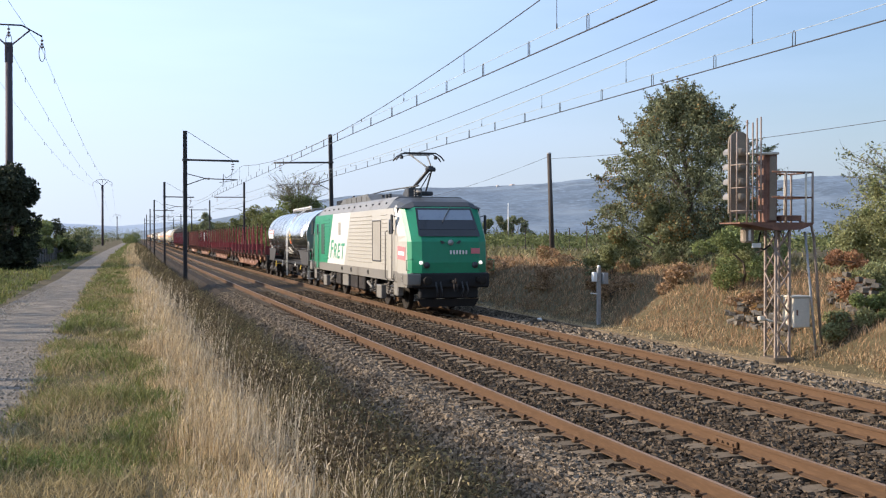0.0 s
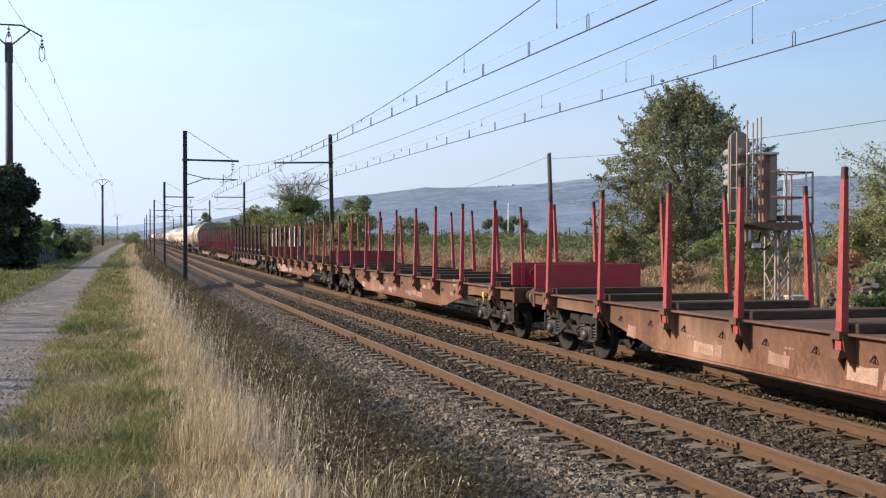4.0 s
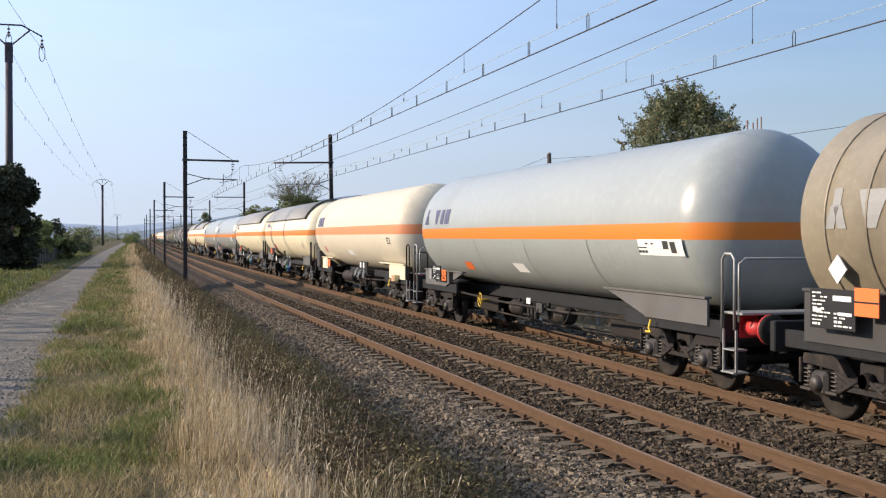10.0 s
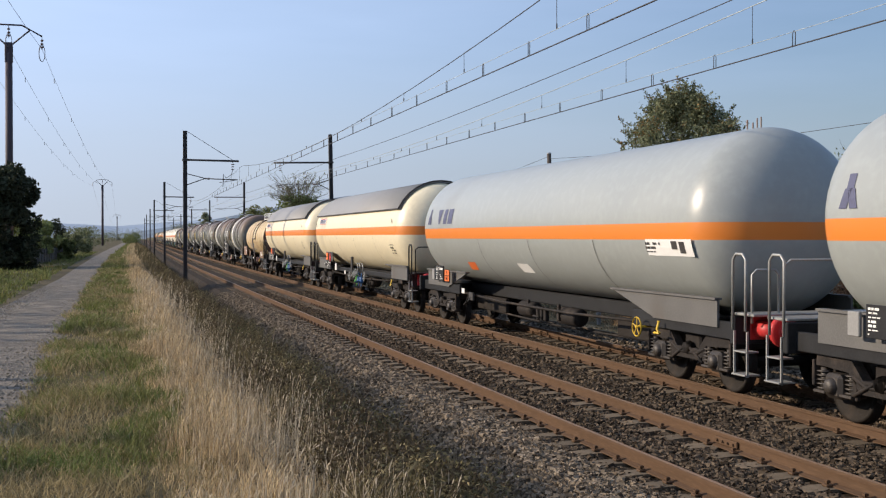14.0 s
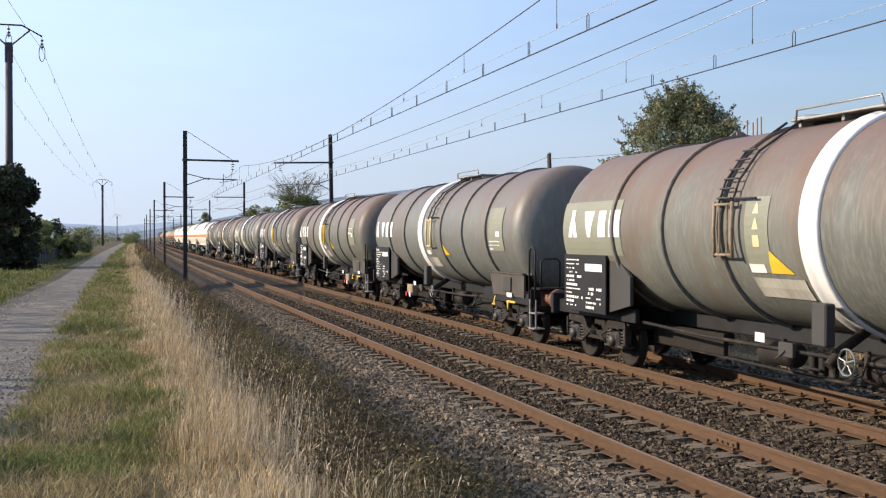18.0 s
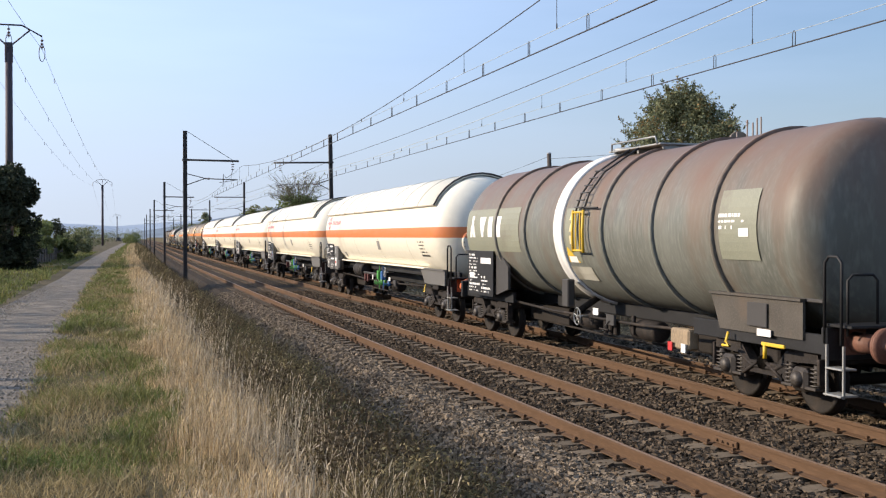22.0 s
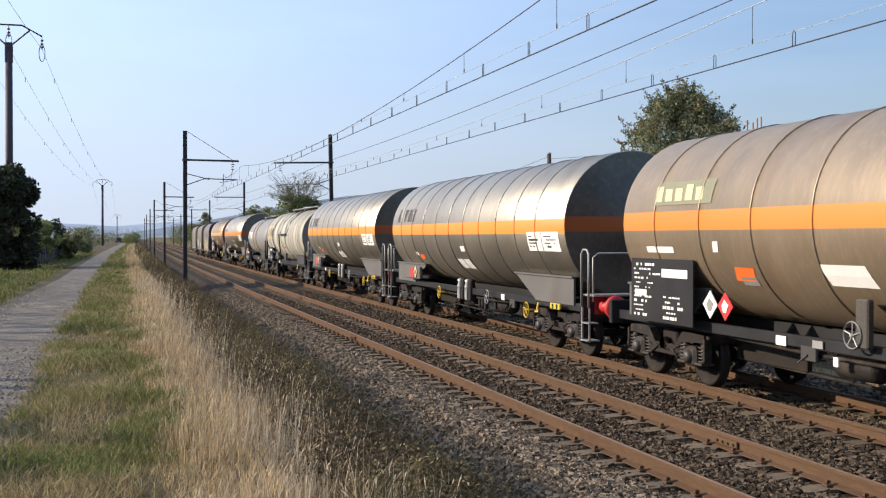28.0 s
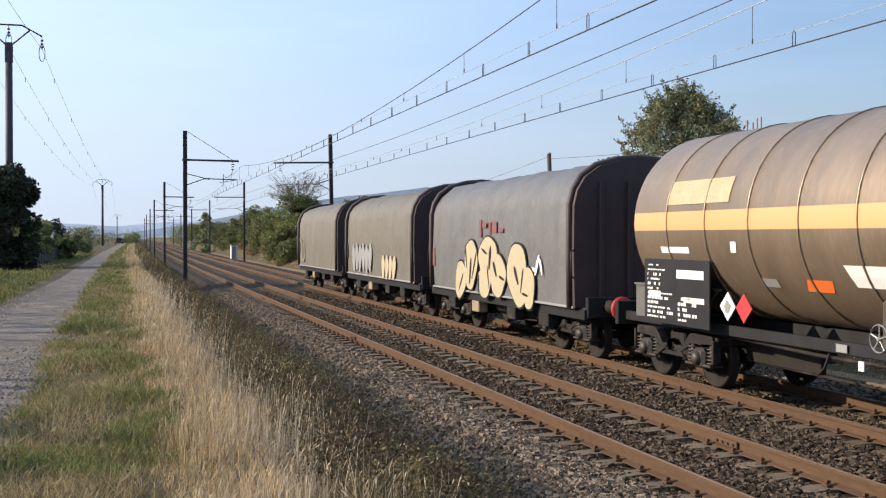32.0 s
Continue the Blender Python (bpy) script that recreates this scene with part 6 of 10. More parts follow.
def diamond(t, y, z, size, mat, x=-1.42, inner=None):
    h = size / 2
    s = Shape().slab([(y - h, z), (y, z - h), (y + h, z), (y, z + h)], "x", x - 0.008, x + 0.008)
    d = part("danger_diamond", s, mat, t, "diamond-shaped danger label")
    if inner:
        k = h * 0.45
        part("symbol", Shape().slab([(y - k, z + 0.1 * h), (y - 0.3 * k, z - k), (y + 0.5 * k, z - k), (y + k, z), (y + 0.2 * k, z + k)], "x", x - 0.014, x - 0.009), inner, d)
# ---- the train: vehicles at their distance behind the front of the engine ----
TRAIN = []


def hoop_rail(t, name, y0, y1, x, z0, z1, mat, r=0.022):
    """A bent handrail: up, across, down."""
    b = 0.08
    return part(name, Shape().pipe([(x, y0, z0), (x, y0, z1 - b), (x, y0 + b, z1), (x, y1 - b, z1), (x, y1, z1 - b), (x, y1, z0)], r, 6), mat, t)


def end_rails(t, L, front=True, mat=None, tall=1.0, cage=False):
    """Handrails, step and shunter's platform at one end."""
    mat = mat or P["black_paint"]
    s = -1 if front else 1
    y = s * (L / 2 - 0.42)
    hoop_rail(t, "handrail", min(y - s * 0.22, y + s * 0.12), max(y - s * 0.22, y + s * 0.12), -1.3, 1.05, 2.15 * tall, mat)
    part("end_handrail", Shape().pipe([(-1.15, y, 1.15), (-1.15, y, 2.0 * tall), (-1.05, y, 2.08 * tall), (0.95, y, 2.08 * tall), (1.05, y, 2.0 * tall), (1.05, y, 1.15)], 0.02, 6) if cage
         else Shape().pipe([(-1.12, y, 1.15), (-1.12, y, 1.85 * tall), (-1.05, y, 1.92 * tall), (-0.75, y, 1.92 * tall), (-0.68, y, 1.85 * tall), (-0.68, y, 1.15)], 0.02, 6), mat, t)
    part("platform", Shape().box(0, y, 1.28, 2.5, 0.5, 0.04, 0.008), mat, t)
    st = Shape()
    st.box(-1.22, y, 0.42, 0.26, 0.36, 0.025, 0.006)
    st.box(-1.22, y, 0.75, 0.22, 0.34, 0.025, 0.006)
    for k in (-0.17, 0.17):
        st.box(-1.3, y + k, 0.72, 0.03, 0.025, 0.65)
    part("step", st, P["galv"], t)


def tank_wagon(u0, u1, name, label, group, mat, R=1.5, cz=2.63, end="dome", front=0.8, rear=1.1, end_mat=None, hoops=(), hoop_mat=None, hoop_w=0.05,
               white_hoop=None, shade=None, saddle=None, sole=True, hoop_h=0.018, saddle_z=1.7, ladder=None, ladder_mat=None, walkway=None, walk_rail=False, seed=0, buffers="black",
               rails_mat=None, cage=False, sole_at=(1.12, 1.02, 0.24), wedge=0.75, seam=None, undercut=False):
    """A bogie tank wagon; hoops, ladder and walkway are places from the front end of the tank, as parts of its length."""
    L = u1 - u0
    t = thing(name, label, "tank wagon", group)
    TRAIN.append((t, (u0 + u1) / 2))
    ya, yb = -L / 2 + front, L / 2 - rear
    prof = []
    if end == "dome":
        d = 0.95
        prof = [(ya + d * (1 - math.sin(a)), R * math.cos(a) ** 0.8 if a < 1.57 else 0.0) for a in np.linspace(math.pi / 2, 0, 12)]
        prof[0] = (ya, 0.0)
        body = prof + [((ya + yb) / 2, R)] + [(ya + yb - p[0], p[1]) for p in reversed(prof)]
    elif end == "dish":
        prof = [(ya, 0.0), (ya + 0.03, 0.5 * R), (ya + 0.12, 0.75 * R), (ya + 0.24, 0.9 * R), (ya + 0.36, 0.965 * R), (ya + 0.5, 0.993 * R), (ya + 0.64, R)]
        body = prof + [((ya + yb) / 2, R)] + [(ya + yb - p[0], p[1]) for p in reversed(prof)]
    else:
        body = [(ya, R - 0.02), (ya + 0.02, R), ((ya + yb) / 2, R), (yb - 0.02, R), (yb, R - 0.02)]
    part("tank", Shape().lathe(body, "y", (0, 0, cz), 56), mat, t)
    if end == "flat":
        for y, s in ((ya, -1), (yb, 1)):
            e = Shape().lathe([(s * 0.06, 0.0), (s * 0.06, 0.3), (s * 0.045, 0.32), (0.0, R - 0.03), (0.0, R - 0.015), (-s * 0.02, R - 0.01)], "y", (0, y, cz), 48)
            part("tank_end", e, end_mat or mat, t, "darker flat tank end")
    span = yb - ya
    for h in hoops:
        y = ya + h * span
        part("hoop", Shape().lathe([(-hoop_w / 2, R - 0.005), (-hoop_w / 2, R + hoop_h), (hoop_w / 2, R + hoop_h), (hoop_w / 2, R - 0.005)], "y", (0, y, cz), 48), hoop_mat or mat, t)
    if white_hoop is not None:
        y = ya + white_hoop * span
        part("drip_band", Shape().lathe([(-0.2, R - 0.005), (-0.2, R + 0.03), (-0.17, R + 0.06), (-0.12, R + 0.02), (0.12, R + 0.02), (0.17, R + 0.06), (0.2, R + 0.03), (0.2, R - 0.005)], "y", (0, y, cz), 48), P["white"], t, "pale painted band")
    if shade:
        a = 65
        y0, y1 = ya + 0.75, yb - 0.75
        part("sun_shield", Shape().lathe([(y0, R + 0.0), (y0, R + 0.055), ((y0 + y1) / 2, R + 0.06), (y1, R + 0.055), (y1, R)], "y", (0, 0, cz), 24, -a, a), P[shade], t, "sheet-metal sun shield over the top")
        rim = Shape()
        for s in (-1, 1):
            xx, zz = (R + 0.06) * math.sin(radians(a)) * s, cz + (R + 0.06) * math.cos(radians(a))
            rim.box(xx, (y0 + y1) / 2, zz, 0.03, y1 - y0, 0.035)
        part("shield_rim", rim, seam or P["dark_grey_paint"], t)
        arc = [((R + 0.06) * math.sin(radians(-a + 2 * a * k / 12)), y0, cz + (R + 0.06) * math.cos(radians(-a + 2 * a * k / 12))) for k in range(13)]
        part("shield_edge", Shape().pipe(arc, 0.025, 5), P["dark_grey_paint"], t)
        for k in range(1, 9) if seam else ():
            y = y0 + (y1 - y0) * k / 9
            arc = [((R + 0.062) * math.sin(radians(-a + 2 * a * j / 24)), y, cz + (R + 0.062) * math.cos(radians(-a + 2 * a * j / 24))) for j in range(25)]
            part("shield_seam", Shape().pipe(arc, 0.01, 4), seam or P[shade], t)
    # frame
    sd = saddle or P["black_paint"]
    for sx in (-1, 1):
        if sole:
            part("sole_bar", Shape().box(sx * sole_at[0], 0, sole_at[1], 0.09, L - 1.4, sole_at[2], 0.012), P["black_paint"], t)
        else:
            for sy in (-1, 1):
                part("sole_bar", Shape().box(sx * 1.12, sy * (L / 2 - 2.4), 1.0, 0.09, 3.6, 0.26, 0.012), P["black_paint"], t)
        for sy in (-1, 1):
            y = sy * (L / 2 - 2.3)
            zl = saddle_z - 0.04
            xs = math.sqrt(max(0.05, R * R - (zl - cz) ** 2))
            xo, y0, y1 = sx * max(1.2, xs + 0.03), y - 1.05, y + 1.05
            s = Shape().slab([(y0, 1.03), (y1, 1.03), (y1, saddle_z), (y0, saddle_z)], "x", min(xo, xo - sx * 0.04), max(xo, xo - sx * 0.04))
            w0, w1 = (y1, y1 + wedge) if sy < 0 else (y0, y0 - wedge)
            s.add([(xo, w0, saddle_z), (xo, w1, saddle_z), (sx * 0.5 if undercut else xo, w0, 1.05), (xo - sx * 0.05, w0, saddle_z), (xo - sx * 0.05, w1, saddle_z)], [(0, 1, 2), (3, 2, 4), (0, 3, 4, 1), (0, 2, 3), (1, 4, 2)])
            s.box(xo - sx * 0.02, (min(w0, w1, y0) + max(w0, w1, y1)) / 2, saddle_z + 0.01, 0.12, max(w0, w1, y1) - min(w0, w1, y0), 0.035)
            part("saddle", s, sd, t)
    part("centre_sill", Shape().box(0, 0, 0.98, 0.6, L - 1.4, 0.3, 0.02), P["black_paint"], t)
    for sy in (-1, 1):
        part("headstock", Shape().box(0, sy * (L / 2 - 0.66), 1.04, 2.6, 0.12, 0.42, 0.015), P["black_paint"], t)
        part("bolster", Shape().box(0, sy * (L / 2 - 2.35), 0.98, 2.3, 0.5, 0.2, 0.02), P["bogie"], t)
        add_bogie(t, sy * (L / 2 - 2.35))
    add_buffers(t, L, buffers)
    end_rails(t, L, True, rails_mat, cage=cage)
    if cage:
        end_rails(t, L, False, rails_mat, cage=True)
    under_gear(t, L, seed)
    if ladder is not None:
        y = ya + ladder * span
        lm = ladder_mat or P["galv"]
        lad = part("ladder", Shape().pipe([(-R - 0.09, y - 0.2, 0.35), (-R - 0.09, y - 0.2, cz), (-R * 0.76, y - 0.2, cz + R * 0.72), (-0.35, y - 0.2, cz + R + 0.1)], 0.022, 6)
                   .pipe([(-R - 0.09, y + 0.2, 0.35), (-R - 0.09, y + 0.2, cz), (-R * 0.76, y + 0.2, cz + R * 0.72), (-0.35, y + 0.2, cz + R + 0.1)], 0.022, 6), lm, t)
        zz = 0.5
        while zz < cz + R * 0.7:
            xx = -R - 0.09 if zz < cz else -(R + 0.09) + (zz - cz) / (R * 0.72) * (R + 0.09 - R * 0.76)
            part("rung", Shape().rod((xx, y - 0.2, zz), (xx, y + 0.2, zz), 0.016, 6), lm, lad)
            zz += 0.29
    if walkway is not None:
        w0, w1 = ya + walkway[0] * span, ya + walkway[1] * span
        part("walkway", Shape().box(0, (w0 + w1) / 2, cz + R + 0.1, 0.85, w1 - w0, 0.04, 0.008), P["galv"], t, "grey top walkway")
        part("manhole", Shape().lathe([(-0.1, 0.3), (0.13, 0.3), (0.13, 0.34), (0.17, 0.34), (0.2, 0.25), (0.22, 0.0)], "z", (0, (w0 + w1) / 2 + 0.9, cz + R), 18), P["galv"], t)
        s = Shape()
        for k in (-1, 1):
            s.rod((0.36 * k, w0 + 0.15, cz + R - 0.1), (0.36 * k, w0 + 0.15, cz + R + 0.1), 0.03, 6)
            s.rod((0.36 * k, w1 - 0.15, cz + R - 0.1), (0.36 * k, w1 - 0.15, cz + R + 0.1), 0.03, 6)
        part("walkway_bracket", s, P["galv"], t)
        if walk_rail:
            wm = P["white"] if walk_rail == "white" else P["dark_grey_paint"]
            zt = cz + R + 0.34
            part("top_rail", Shape().pipe([(-0.42, w0, zt), (-0.42, w1, zt)], 0.02, 6).pipe([(-0.42, w0, zt - 0.14), (-0.42, w1, zt - 0.14)], 0.014, 6), wm, t)
            n = int((w1 - w0) / 0.8) + 1
            for k in range(n + 1):
                y = w0 + (w1 - w0) * k / n
                part("rail_post", Shape().rod((-0.42, y, zt - 0.36), (-0.42, y, zt), 0.016, 6), wm, t)
    part("yellow_latch", Shape().pipe([(-1.26, -L / 2 + 3.0, 1.0), (-1.3, -L / 2 + 3.0, 0.86), (-1.3, -L / 2 + 2.9, 0.8), (-1.3, -L / 2 + 3.1, 0.8)], 0.022, 5), P["yellow"], t, "small yellow lever")
    return t, Skin(t, R, cz), ya, yb


def three_block_logo(sk, L, a, b, z0, z1, mat, emblem=None):
    """Three plain slanted blocks between two distances from the front, and a round emblem of three blades."""
    z, h, w = (z0 + z1) / 2, z1 - z0, (a - b) / 3.0
    y = (a + b) / 2 - L / 2
    if emblem is not None:
        e = emblem - L / 2
        sk.mark("emblem", [rect(e - 0.26 * h, z - 0.2 * h, 0.36 * h, 0.62 * h, -0.2 * h), rect(e + 0.26 * h, z - 0.2 * h, 0.36 * h, 0.62 * h, 0.2 * h), rect(e, z + 0.32 * h, 0.34 * h, 0.5 * h)], mat, "three-bladed emblem as plain shapes")
    sk.mark("logo_block", [[(y + w * 0.95, z0), (y + w * 1.2, z0), (y + w * 1.5, z1), (y + w * 0.62, z1)], rect(y, z, w * 0.6, h, 0.06 * h), rect(y - w * 1.0, z, w * 0.85, h, 0.06 * h)], mat, "logo as plain blocks")


BRAKE_RED = material("grimy_red_paint", (0.13, 0.035, 0.03), 0.6, vary=0.4, scale=4, dirt=(0.05, 0.03, 0.025), dirt_amount=0.5)


def gas_marks(t, sk, L, rnd):
    """Small print, valves and the plates that all the gas wagons carry."""
    sk.mark("print", bars(2.4 - L / 2, 2.0, 0.7, 0.36, 4, rnd), P["dark_grey_paint"], "small dark print")
    for k in range(4):
        yv = 0.3 * k - L / 2 + 9.4
        part("valve", Shape().box(-1.12, yv, 0.84, 0.22, 0.18, 0.26 + 0.1 * (k % 2), 0.03).rod((-1.28, yv, 0.7), (-1.0, yv, 0.95), 0.035, 6).lathe([(-0.012, 0.06), (0.0, 0.08), (0.012, 0.06)], "x", (-1.28, yv, 0.72), 10), P["bogie"], t)
    part("handwheel", HANDWHEEL["galv"], None, t, at=pose(-1.3, 7.2 - L / 2, 0.95))


def gas(u0, u1, kind, n):
    rnd = random.Random(n)
    L = u1 - u0
    bx = placer(L)
    if kind == "grey":
        t, sk, ya, yb = tank_wagon(u0, u1, "gas_tank_wagon", "grey gas tank wagon with orange stripe on black bogies", "grey gas wagons", P["gas_grey"], saddle_z=1.45, cage=n % 2 == 0, rails_mat=P["galv"], buffers="red", seed=n, sole=False, saddle=P["saddle_grey"], wedge=1.6)
        three_block_logo(sk, L, 15.5, 14.1, 2.74, 3.13, P["navy"], 16.25)
        sk.mark("weld_line", [bx(k, k + 0.018, 1.35, 2.34) for k in (5.2, 8.6, 12.0)], P["saddle_grey"])
        sk.mark("panel", [bx(3.08, 1.55, 2.09, 2.36)], P["white"], "white panel with print")
        sk.lift = 0.014
        sk.mark("print", bars(2.75 - L / 2, 2.22, 0.7, 0.2, 3, rnd) + [bx(1.95, 1.78, 2.14, 2.32), bx(2.2, 2.02, 2.2, 2.33)], P["dark_grey_paint"], "small dark print")
        sk.lift = 0.008
        sk.mark("pale_patch", [bx(9.75, 9.05, 1.6, 1.8, -0.1)], P["white"], "pale patch")
        sk.mark("orange_label", [bx(13.75, 13.15, 1.55, 1.75, 0.15)], P["orange"], "tilted orange label")
        board(t, 15.7 - L / 2, 1.4, 0.75, 0.4, -1.36, rnd, lines=4)
        hazard(t, 14.95 - L / 2, 1.35, -1.38, "23", "1965", 0.3)
        part("lamp_bracket", Shape().box(-1.36, 16.3 - L / 2, 1.35, 0.05, 0.22, 0.3, 0.01), P["shade_grey"], t)
        part("handwheel", HANDWHEEL["yellow"], None, t, at=pose(-1.32, 12.0 - L / 2 if n == 0 else 3.7 - L / 2, 0.85))
    elif kind == "pale":
        t, sk, ya, yb = tank_wagon(u0, u1, "gas_tank_wagon", "pale cream gas tank wagon with faded orange stripe", "cream gas wagons", P["gas_pale"], saddle_z=1.5, saddle=P["gas_cream"], seed=n, sole=False, buffers="rust", wedge=1.3, undercut=True)
        sk.mark("logo_block", [bx(15.6 - 0.33 * k, 15.34 - 0.33 * k, 2.83, 3.22, -0.04) for k in range(4)], P["navy"], "logo as plain dark blocks")
        sk.mark("pale_patch", [bx(9.9, 8.9, 1.7, 1.88)], P["white"], "pale worn patch")
        sk.mark("weld_line", [bx(k, k + 0.018, 1.35, 2.45) for k in (4.6, 8.0, 12.4)], P["weld"])
        sk.mark("outlined_panel", [bx(2.68, 2.64, 2.18, 2.36), bx(2.26, 2.22, 2.18, 2.36), bx(2.68, 2.22, 2.34, 2.37), bx(2.68, 2.22, 2.17, 2.2)] + bars(2.45 - L / 2, 2.27, 0.34, 0.1, 1, rnd), P["dark_grey_paint"], "outlined print panel")
        sk.mark("red_label", [bx(14.75, 14.5, 1.75, 1.98, 0.1)], P["red"])
        hazard(t, 13.35 - L / 2, 1.3, -1.4, " ", " ", 0.3)
        part("data_plate", Shape().box(-1.4, 14.2 - L / 2, 1.3, 0.02, 0.3, 0.26, 0.005), P["white"], t, "white plate")
        part("end_cabinet", Shape().box(-1.2, 16.4 - L / 2, 1.42, 0.3, 0.6, 0.75, 0.03), P["dark_grey_paint"], t, "dark end cabinet")
        brk = part("valve_bracket", Shape().box(-1.26, 7.1 - L / 2, 1.28, 0.06, 1.3, 0.42, 0.015).box(-1.1, 7.1 - L / 2, 1.06, 0.3, 1.2, 0.1, 0.015), P["black_paint"], t)
        for a in (7.49, 6.96):
            part("data_plate", Shape().box(-1.3, a - L / 2, 1.36, 0.012, 0.22, 0.2, 0.005), P["white"], brk, "white plate")
        for a, z in ((8.17, 1.08), (7.6, 1.05), (6.8, 1.06)):
            part("handwheel", HANDWHEEL["galv"], None, t, at=pose(-1.34, a - L / 2, z, 0, 25 if a > 7 else 0))
        part("side_cylinder", Shape().lathe([(-1.15, 0.0), (-1.15, 0.18), (-1.08, 0.21), (0.7, 0.21), (0.9, 0.12), (1.1, 0.1), (1.15, 0.0)], "y", (-1.1, 10.3 - L / 2, 0.86), 18), P["bogie"], t, "dark brake cylinder")
        part("side_beam", Shape().box(-1.0, 6.8 - L / 2, 1.1, 0.08, 7.6, 0.22, 0.01), P["black_paint"], t)
        strip_ = part("striped_box", Shape().box(-1.3, 2.15 - L / 2, 1.06, 0.16, 0.4, 0.22, 0.02), P["cream_paint"], t, "small striped box")
        for k in (-0.1, 0.06):
            part("stripe", Shape().box(-1.384, 2.15 + k - L / 2, 1.06, 0.006, 0.06, 0.2), P["red"], strip_)
    elif kind == "cream":
        t, sk, ya, yb = tank_wagon(u0, u1, "gas_tank_wagon", "cream gas tank wagon with grey sun shield and orange stripe", "cream gas wagons", P["gas_cream"], saddle_z=1.45, shade="shade_grey", cage=True, buffers="red", seed=n, sole_at=(1.12, 1.08, 0.16), saddle=P["saddle_grey"], undercut=True)
        sk.mark("logo_plate", [bx(15.55, 14.05, 2.93, 3.17)], P["red"], "red and white logo plate")
        sk.lift = 0.014
        sk.mark("logo_plate", [bx(15.52, 14.08, 2.95, 3.14)], P["white"])
        sk.lift = 0.02
        sk.mark("logo_block", [bx(15.42 - 0.26 * k, 15.24 - 0.26 * k, 2.97, 3.13, -0.03) for k in range(5)], P["navy"], "dark logo blocks")
        sk.lift = 0.008
        for a in (16.2, 2.1):
            part("letter_a", text_mesh("A", 0.26, P["black_paint"]), None, t, "black letter", at=pose(sk.x(2.9) - 0.012, a - L / 2, 2.9, 0, -10) @ SIDE)
        sk.mark("weld_line", [bx(k, k + 0.02, 1.4, 2.44) for k in (4.9, 8.3, 11.6)], P["weld"])
        if n == 2:
            sk.mark("red_label", [bx(13.2, 12.8, 1.7, 1.98, 0.18)], P["red"], "tilted red label")
        gas_marks(t, sk, L, rnd)
        part("post", Shape().box(-1.26, 9.55 - L / 2, 1.28, 0.08, 0.2, 0.7, 0.015), P["dark_grey_paint"], t)
        for a, z in ((9.7, 0.88), (8.87, 1.04), (8.49, 1.02)):
            part("handwheel", HANDWHEEL["galv"], None, t, at=pose(-1.34, a - L / 2, z, 0, 30 if a < 9 else 0))
        for a in (8.66, 8.23, 7.74):
            part("valve_stem", Shape().rod((-1.2, a - L / 2, 1.12), (-1.24, a - L / 2, 1.4), 0.025, 6).box(-1.25, a - L / 2, 1.4, 0.05, 0.16, 0.04, 0.008), P["galv"], t)
        part("plate_frame", Shape().box(-1.33, 13.9 - L / 2, 1.56, 0.03, 1.6, 0.4, 0.01), P["dark_grey_paint"], t)
        hazard(t, 14.3 - L / 2, 1.56, -1.37, " ", " ", 0.3)
        diamond(t, 13.65 - L / 2, 1.53, 0.38, P["red"], -1.37)
        diamond(t, 13.15 - L / 2, 1.52, 0.36, P["saddle_grey"], -1.37)
        board(t, 14.2 - L / 2, 1.2, 0.78, 0.34, -1.3, rnd, lines=4)
        board(t, 15.0 - L / 2, 1.24, 0.6, 0.18, -1.3, rnd, lines=1)
        part("data_plate", Shape().box(-1.28, 12.8 - L / 2, 1.16, 0.02, 0.3, 0.27, 0.005), P["white"], t, "white plate")
        for k, mt in ((8.92, "green_valve"), (8.56, "blue_valve"), (8.1, "blue_valve")):
            part("valve", Shape().lathe([(-0.12, 0.0), (-0.12, 0.07), (-0.03, 0.09), (0.03, 0.06), (0.1, 0.08), (0.12, 0.0)], "z", (-1.2, k - L / 2, 0.78), 10).rod((-1.22, k - L / 2, 0.55), (-1.2, k - L / 2, 1.05), 0.022, 5).rod((-1.3, k - 0.1 - L / 2, 0.74), (-1.3, k + 0.08 - L / 2, 0.68), 0.02, 5), P[mt], t, "bright painted valve")
    else:
        t, sk, ya, yb = tank_wagon(u0, u1, "gas_tank_wagon", "white gas tank wagon with sun shield and orange stripe", "white gas wagons", P["gas_white"], saddle_z=1.45, R=1.52, cz=2.62, shade="gas_white", buffers="orange", seed=n, sole_at=(0.9, 1.32, 0.2), wedge=0.5, seam=P["weld"], rear=1.2, saddle=P["saddle_grey"])
        e = 17.1 - L / 2
        sk.mark("emblem", [rect(e + 0.22 * math.cos(a), 2.95 + 0.22 * math.sin(a), 0.1, 0.1) for a in np.linspace(0, 6.283, 17)[:-1]] + [rect(e, 2.95, 0.2, 0.09), rect(e - 0.34, 2.95, 0.14, 0.07), rect(e + 0.34, 2.95, 0.14, 0.07)], P["pink"], "round pink emblem as plain shapes")
        sk.mark("logo_block", [bx(16.5 - 0.285 * k, 16.33 - 0.285 * k, 2.88, 3.03) for k in range(6)], P["pink"], "pink logo as plain blocks")
        sk.mark("print", bars(2.6 - L / 2, 2.05, 1.1, 0.5, 5, rnd), P["dark_grey_paint"], "small dark print")
        sk.mark("weld_line", [bx(k, k + 0.02, 1.3, 2.36) for k in (4.4, 8.3, 12.2, 15.6)], P["weld"])
        board(t, 17.45 - L / 2, 1.86, 1.5, 0.5, -1.42, rnd, lines=3)
        board(t, 17.35 - L / 2, 1.36, 1.6, 0.5, -1.4, rnd, frame_mat=P["dark_grey_paint"], lines=5)
